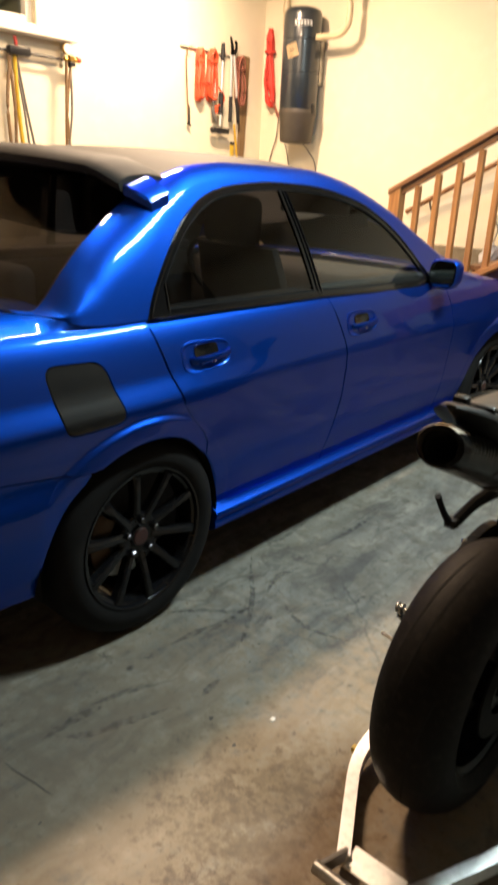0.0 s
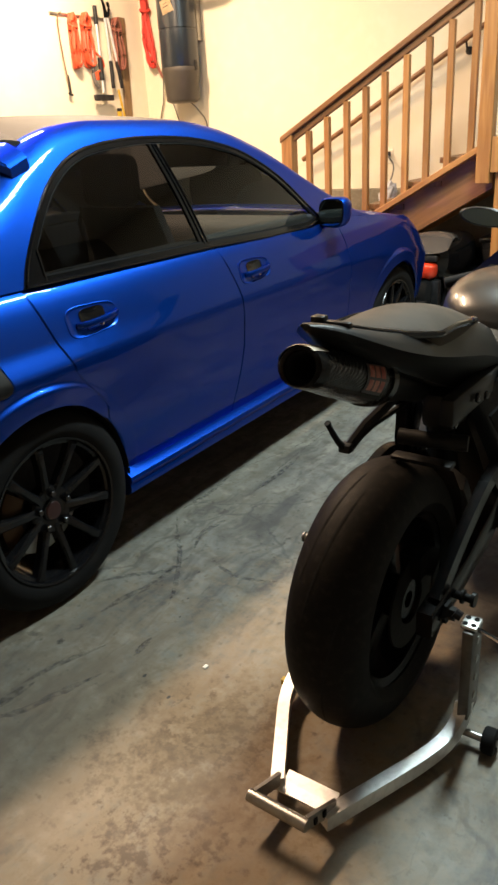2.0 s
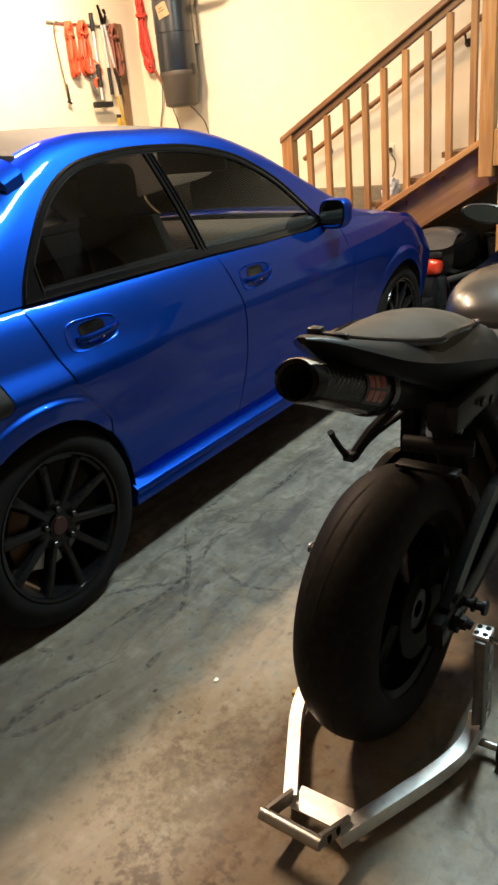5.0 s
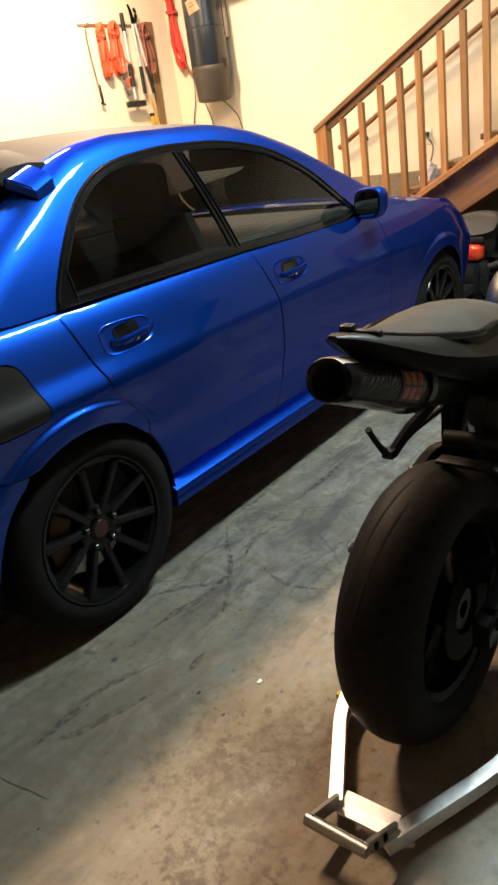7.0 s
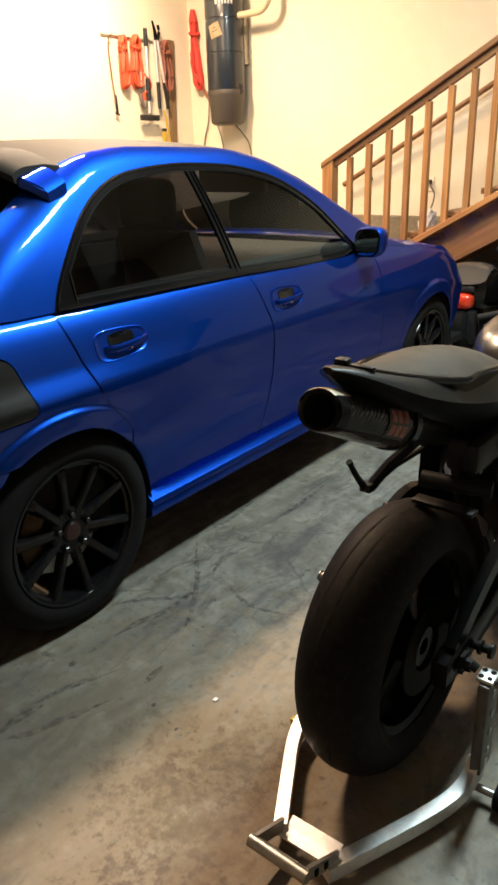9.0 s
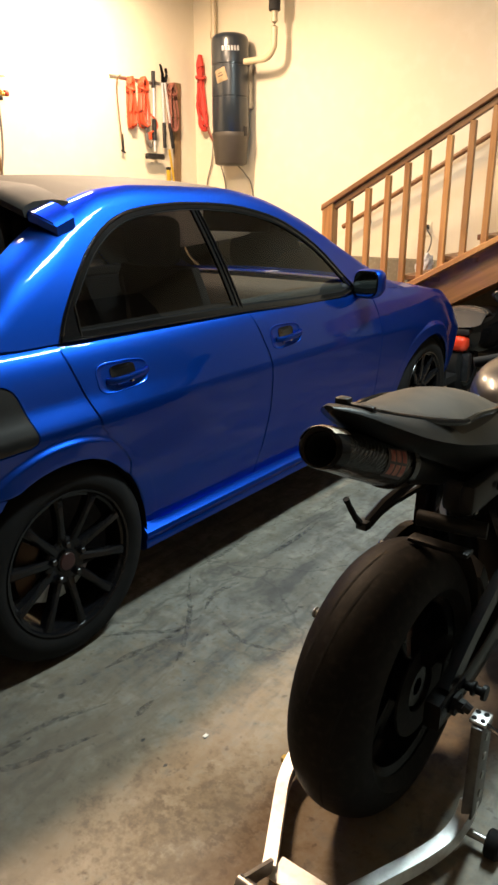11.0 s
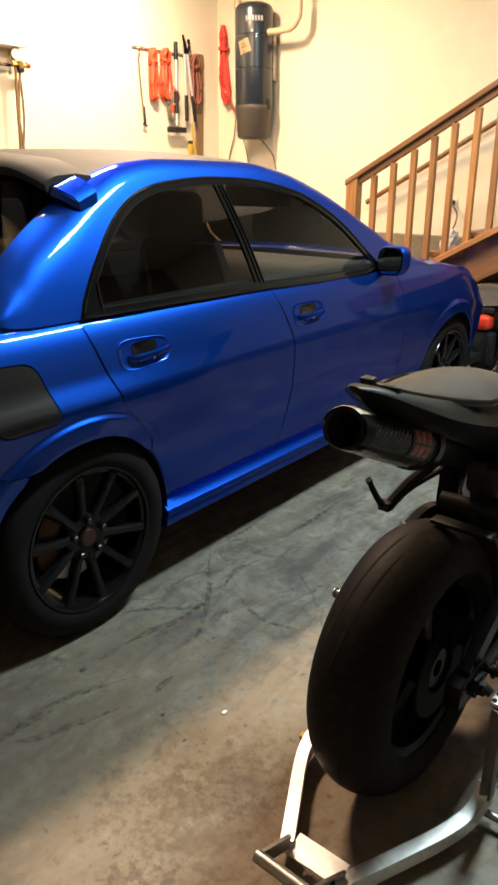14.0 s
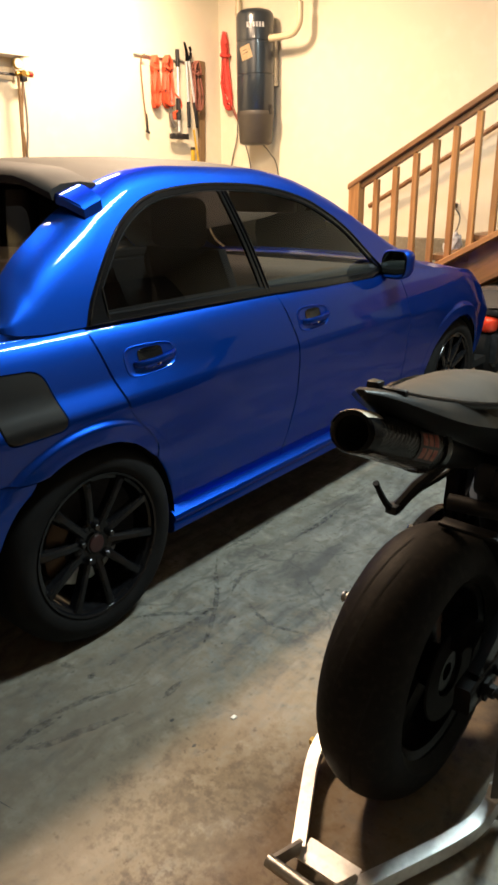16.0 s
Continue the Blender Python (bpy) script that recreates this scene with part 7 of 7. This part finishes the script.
    turned([(0.250, 0.0590), (0.251, 0.0600), (0.272, 0.0600), (0.273, 0.0590)], "strap", SATIN, can, "dark strap", squash=1.18)
    turned([(0.268, 0.0540), (0.30, 0.050), (0.36, 0.044), (0.43, 0.038), (0.52, 0.034)], "mid_pipe", DISCDARK, can, "dull steel link pipe", squash=1.1)
    LABELRED = mat("red_label", (0.30, 0.045, 0.022), 0.4, spots=[(60, (0.42, 0.16, 0.10), 0.45, 0.62, 4)])

    def can_patch(name, y0, y1, a0, a1, material, lift, label=""):
        bm = bmesh.new()
        rows = []
        for i in range(5):
            y = y0 + (y1 - y0) * i / 4
            rr = 0.92 * interp(y, (0.041, 0.10, 0.20, 0.26), (0.039, 0.047, 0.0545, 0.057)) + lift
            rows.append([(1.18 * rr * math.cos(radians(a0 + (a1 - a0) * k / 8)), y, rr * math.sin(radians(a0 + (a1 - a0) * k / 8))) for k in range(9)])
        loft(bm, rows)
        bmesh.ops.recalc_face_normals(bm, faces=bm.faces[:])
        bm.transform(place)
        part(name, bm, material, can, label)
    can_patch("label", 0.150, 0.222, -34, 32, INKBLACK, 0.0008, "dark label with red marks")
    for k in range(3):
        for j in range(2):
            can_patch("label_mark", 0.158 + 0.021 * k, 0.174 + 0.021 * k, -26 + 30 * j, -2 + 30 * j, LABELRED, 0.0014, "")
    # hanger plates and pegs
    bm = bmesh.new()
    sweep(bm, [(-0.045, 0.28, 0.745), (-0.085, 0.225, 0.700), (-0.118, 0.165, 0.655), (-0.136, 0.130, 0.618), (-0.141, 0.118, 0.606)], circle(1, 8, 0.012, 0.015))
    hang = part("peg_hanger", bm, BIKEBLACK, bike, "black passenger peg bracket")
    bm = bmesh.new()
    sweep(bm, [(-0.025, 0.37, 0.725), (-0.085, 0.285, 0.668), (-0.120, 0.200, 0.640), (-0.134, 0.135, 0.618)], circle(0.0075, 8))
    part("brace_rod", bm, BIKEBLACK, hang)
    bm = bmesh.new()
    box(bm, (-0.158, 0.098, 0.600), (-0.128, 0.130, 0.622), 0.004)
    part("peg_clevis", bm, BIKEBLACK, hang)
    bm = bmesh.new()
    tube(bm, [(-0.146, 0.108, 0.610), (-0.152, 0.090, 0.632), (-0.157, 0.073, 0.660), (-0.161, 0.056, 0.690)], 0.0075, 8, 2, scales=[1.2, 1.2, 1.1, 1.0, 1.0, 0.9, 1.1])
    part("footpeg", bm, DARK, hang, "folded black footpeg")
    bm = bmesh.new()
    sweep(bm, smooth_path([(0.15, 0.30, 0.70), (0.175, 0.36, 0.60), (0.18, 0.46, 0.46)], 5), [(-0.004, -0.030), (0.004, -0.030), (0.004, 0.030), (-0.004, 0.030)])
    heel = part("heel_guard", bm, DISCDARK, bike, "drilled grey heel guard")
    for k in range(4):
        bm = bmesh.new()
        lathe(bm, [(0, 0.0085), (0.003, 0.0085), (0.004, 0.0005)], (0.176 + 0.002 * k, 0.335 + 0.03 * k, 0.65 - 0.045 * k), "x", 10, False)
        part("hole_rim", bm, DARK, heel)
    for x, y, z in ((0.125, 0.22, 0.745), (0.128, 0.27, 0.735), (0.10, 0.16, 0.700)):
        bm = bmesh.new()
        lathe(bm, [(0, 0.011), (0.006, 0.011), (0.008, 0.006), (0.0081, 0.0005)], (x, y, z), "x", 12, False)
        part("bolt", bm, NUTBLACK, bike, "dark polished bolt head")
    bm = bmesh.new()
    box(bm, (0.085, 0.10, 0.71), (0.12, 0.42, 0.775), 0.01)
    part("subframe", bm, BIKEBLACK, bike, "black subframe rail")
    bm = bmesh.new()
    rings = []
    for k in range(9):
        th = radians(35 + 8 * k)
        rings.append([(x, r * math.cos(th), AX_Z + r * math.sin(th)) for x, r in ((0.06, 0.062), (0.06, 0.13), (0.108, 0.13), (0.108, 0.07))])
    loft(bm, rings, True, True)
    bmesh.ops.recalc_face_normals(bm, faces=bm.faces[:])
    part("brake_caliper", bm, BIKEDARK, bike, "black rear brake caliper")


INKBLACK = mat("black_label_base", (0.02, 0.012, 0.01), 0.4, spots=[(40, (0.03, 0.015, 0.012), 0.4, 0.7, 4)])
motorcycle()


STANDGREY = mat("dull_grey_stand_metal", (0.13, 0.12, 0.11), 0.42, 0.6, spots=[(30, (0.08, 0.075, 0.07), 0.45, 0.7, 4)])


def paddock_stand():
    e = thing("paddock_stand", "brushed aluminium rear paddock stand under the motorcycle", "motorcycle stand")
    h = 0.0142
    sq = [(-h, -h * 1.25), (h, -h * 1.25), (h, h * 1.25), (-h, h * 1.25)]
    z = 0.045

    def arm(name, pts, label):
        b = bmesh.new()
        sweep(b, smooth_path(pts, 6), sq)
        bmesh.ops.bevel(b, geom=[ed for ed in b.edges if ed.calc_face_angle(0) > 1.2], offset=0.003, segments=2, affect="EDGES")
        return part(name, b, ALU, e, label)
    arm("left_arm", [(1.797, -0.278, z), (1.780, -0.245, z), (1.730, -0.150, z), (1.690, -0.070, z), (1.672, -0.005, z + 0.006), (1.670, 0.070, z + 0.02), (1.671, 0.130, z + 0.05), (1.672, 0.165, z + 0.09)], "brushed aluminium square arm")
    arm("right_arm", [(1.921, -0.305, z), (1.936, -0.275, z), (1.951, -0.243, z), (1.995, -0.150, z), (2.035, -0.060, z), (2.060, 0.010, z + 0.005), (2.072, 0.060, z + 0.03), (2.075, 0.075, z + 0.07)], "brushed aluminium square arm")
    b = bmesh.new()
    for i, (y0, z0, y1, z1) in enumerate(((-0.291, 0.047, -0.267, 0.053), (-0.267, 0.053, -0.243, 0.060))):
        t = bmesh.new()
        vs = [t.verts.new((x, y, zz + d)) for x in (1.806, 1.926) for (y, zz) in ((y0, z0), (y1, z1)) for d in (-0.004, 0)]
        for q in ((0, 1, 3, 2), (4, 6, 7, 5), (0, 2, 6, 4), (1, 5, 7, 3), (0, 4, 5, 1), (2, 3, 7, 6)):
            t.faces.new([vs[k] for k in q])
        bmesh.ops.recalc_face_normals(t, faces=t.faces[:])
        join(b, t)
    part("cross_plate", b, ALU, e, "bent aluminium cross plate", smooth=False)
    b = bmesh.new()
    tube(b, [(1.777, -0.353, 0.078), (1.914, -0.357, 0.078)], 0.0135, 16)
    part("handle_bar", b, STEEL, e, "round steel lifting bar")
    for x0, x1 in ((1.787, 1.800), (1.908, 1.930)):
        b = bmesh.new()
        sweep(b, [(x0, -0.353, 0.078), (x1, -0.275, 0.060)], [(-0.004, -0.016), (0.004, -0.016), (0.004, 0.016), (-0.004, 0.016)])
        part("side_plate", b, STEEL, e, "steel side plate", smooth=False)
    for y in (-0.332, -0.308):
        b = bmesh.new()
        box(b, (1.9165 + (y + 0.332) * 0.28, y - 0.005, 0.062), (1.9215 + (y + 0.332) * 0.28, y + 0.005, 0.078), 0.001)
        part("slot", b, DARK, e)
    b = bmesh.new()
    box(b, (1.648, -0.022, 0.050), (1.660, -0.006, 0.066), 0.003)
    part("tape_tag", b, YELLOW, e, "scrap of yellow tape")
    # perforated uprights with hooks
    for s, x, y in ((1, 2.078, 0.085), (-1, 1.672, 0.185)):
        b = bmesh.new()
        box(b, (x - 0.012, y - 0.034, 0.085), (x + 0.012, y + 0.034, 0.319), 0.003)
        u = part("upright", b, STANDGREY, e, "dark grey perforated upright")
        for k in range(4):
            b = bmesh.new()
            lathe(b, [(0, 0.009), (0.003, 0.009), (0.0035, 0.006), (0.0036, 0.0005)], (x + 0.0115, y, 0.135 + 0.05 * k), "x", 12, False)
            part("hole", b, STEEL, u)
        b = bmesh.new()
        box(b, (x - 0.020, y - 0.026, 0.320), (x + 0.016, y + 0.016, 0.330), 0.003)
        k = part("hook_plate", b, ALU, e, "bright aluminium hook plate")
        b = bmesh.new()
        tube(b, [(x - 0.02, y - 0.02, 0.345), (x - 0.035, y - 0.02, 0.352)], 0.011, 10)
        part("hook_pad", b, BLACK, k)
        for dx, dy in ((-0.012, -0.017), (0.006, -0.017), (-0.012, 0.006), (0.006, 0.006)):
            b = bmesh.new()
            lathe(b, [(0, 0.006), (0.0015, 0.006), (0.0016, 0.0005)], (x + dx, y + dy, 0.330), "z", 10, False)
            part("hole", b, DARK, k)
    for x0, x1 in ((2.085, 2.17), (1.664, 1.584)):
        b = bmesh.new()
        tube(b, [(x0, 0.07 if x0 > 2 else 0.185, 0.325 if x0 > 2 else 0.250), (x1, 0.045 if x0 > 2 else 0.193, 0.320 if x0 > 2 else 0.252)], 0.0055, 8)
        part("locking_pin", b, CHROME, e, "bright locking pin")
    for s, x in ((1, 2.122),):
        b = bmesh.new()
        lathe(b, [(s * -0.012, 0.012), (s * -0.012, 0.026), (s * -0.008, 0.0305), (s * 0.014, 0.0305), (s * 0.018, 0.026), (s * 0.018, 0.012)], (x + s * 0.012, 0.075, 0.0305), "x", 28)
        w = part("roller", b, RUBBER, e, "small black rubber roller")
        b = bmesh.new()
        lathe(b, [(s * -0.058, 0.009), (s * 0.019, 0.009), (s * 0.022, 0.006), (s * 0.0225, 0.0005)], (x + s * 0.012, 0.075, 0.0305), "x", 14, False)
        part("axle", b, STEEL, w)


paddock_stand()

# ---- small motor scooter under the stairs ----
LENSRED = mat("red_lamp_lens", (0.6, 0.044, 0.016), 0.18, coat=0.6)
SILVERGREY = mat("dark_silver_plastic", (0.075, 0.072, 0.07), 0.25, 0.3, coat=0.4)


def scooter():
    e = thing("motor_scooter", "dark motor scooter with a red tail lamp under the stairs", "scooter", (0.62, 3.62, 0))
    b = bmesh.new()
    rings = []
    for y, w, z0, z1 in ((0.0, 0.07, 0.40, 0.53), (0.05, 0.13, 0.34, 0.58), (0.18, 0.16, 0.30, 0.60), (0.40, 0.17, 0.28, 0.60), (0.60, 0.14, 0.28, 0.58), (0.66, 0.08, 0.30, 0.5)):
        zc, h = (z0 + z1) / 2, (z1 - z0) / 2
        rings.append([(w * math.copysign(abs(math.cos(a)) ** 0.7, math.cos(a)), y, zc + h * math.copysign(abs(math.sin(a)) ** 0.7, math.sin(a))) for a in [2 * math.pi * i / 24 for i in range(24)]])
    loft(b, rings, True, True)
    bmesh.ops.recalc_face_normals(b, faces=b.faces[:])
    part("body", b, GLOSSBLACK, e, "gloss black rear body")
    b = bmesh.new()
    rings = []
    for k in range(7):
        t = k / 6
        rings.append([((0.155 - 0.02 * t) * math.cos(a), -0.03 + 0.30 * t + 0.04 * math.sin(a), 0.545 + 0.05 * math.sin(math.pi * t) + 0.035 * math.sin(a)) for a in [2 * math.pi * i / 20 for i in range(20)]])
    loft(b, rings, True, True)
    bmesh.ops.recalc_face_normals(b, faces=b.faces[:])
    part("seat", b, SILVERGREY, e, "dark silver glossy seat cowl")
    b = bmesh.new()
    rings = []
    for y, k in ((0.0, 0.96), (-0.03, 1.0), (-0.055, 0.94), (-0.072, 0.78), (-0.080, 0.5), (-0.083, 0.1)):
        rings.append([(0.078 * k * math.copysign(abs(math.cos(a)) ** 0.6, math.cos(a)), y, 0.395 + 0.056 * k * math.copysign(abs(math.sin(a)) ** 0.55, math.sin(a))) for a in [2 * math.pi * i / 32 for i in range(32)]])
    loft(b, rings, True, True)
    bmesh.ops.recalc_face_normals(b, faces=b.faces[:])
    part("tail_lamp", b, LENSRED, e, "red tail lamp lens")
    b = bmesh.new()
    box(b, (-0.085, -0.06, 0.457), (0.085, 0.02, 0.500), 0.01)
    part("lamp_bracket", b, BLACK, e)
    b = bmesh.new()
    box(b, (-0.10, -0.04, 0.13), (0.10, 0.03, 0.332), 0.02)
    part("mudguard", b, BLACK, e, "black mudguard")
    for y in (0.10, 0.95):
        b = bmesh.new()
        lathe(b, [(-0.05, 0.13), (-0.055, 0.17), (-0.03, 0.20), (0, 0.205), (0.03, 0.20), (0.055, 0.17), (0.05, 0.13)], (0, y, 0.205), "x", 40)
        w = part("tyre", b, RUBBER, e, "small black tyre")
        b = bmesh.new()
        lathe(b, [(-0.045, 0.02), (-0.045, 0.132), (0.045, 0.132), (0.045, 0.02)], (0, y, 0.205), "x", 32)
        part("rim", b, SATIN, w)
    b = bmesh.new()
    box(b, (-0.13, 0.55, 0.22), (0.13, 0.95, 0.27), 0.02)
    part("footboard", b, BLACK, e)


scooter()


# made-up black bins that stand in for the deep shade under the landing
def dark_filler_bin(x, y, w, d, h, label):
    e = thing("dark_filler_bin", label, "storage bin", (x, y, 0), group="storage bins under the landing")
    b = bmesh.new()
    rings = []
    for z, k in ((0, 0.92), (0.01, 0.94), (h - 0.04, 1.0), (h - 0.035, 1.03), (h, 1.03)):
        rings.append([(w / 2 * k * math.copysign(abs(math.cos(a)) ** 0.35, math.cos(a)), d / 2 * k * math.copysign(abs(math.sin(a)) ** 0.35, math.sin(a)), z) for a in [2 * math.pi * i / 32 for i in range(32)]])
    loft(b, rings, True, True)
    bmesh.ops.recalc_face_normals(b, faces=b.faces[:])
    part("tub", b, BLACK, e)
    b = bmesh.new()
    box(b, (-w / 2 * 1.05, -d / 2 * 1.05, h + 0.001), (w / 2 * 1.05, d / 2 * 1.05, h + 0.035), 0.012)
    part("lid", b, GLOSSBLACK, e)


dark_filler_bin(1.32, 4.25, 0.55, 0.75, 0.42, "black bin-shaped filler for the shade under the stair landing")
dark_filler_bin(0.95, 4.40, 0.30, 0.45, 0.50, "narrow black bin-shaped filler for the shade under the stairs")
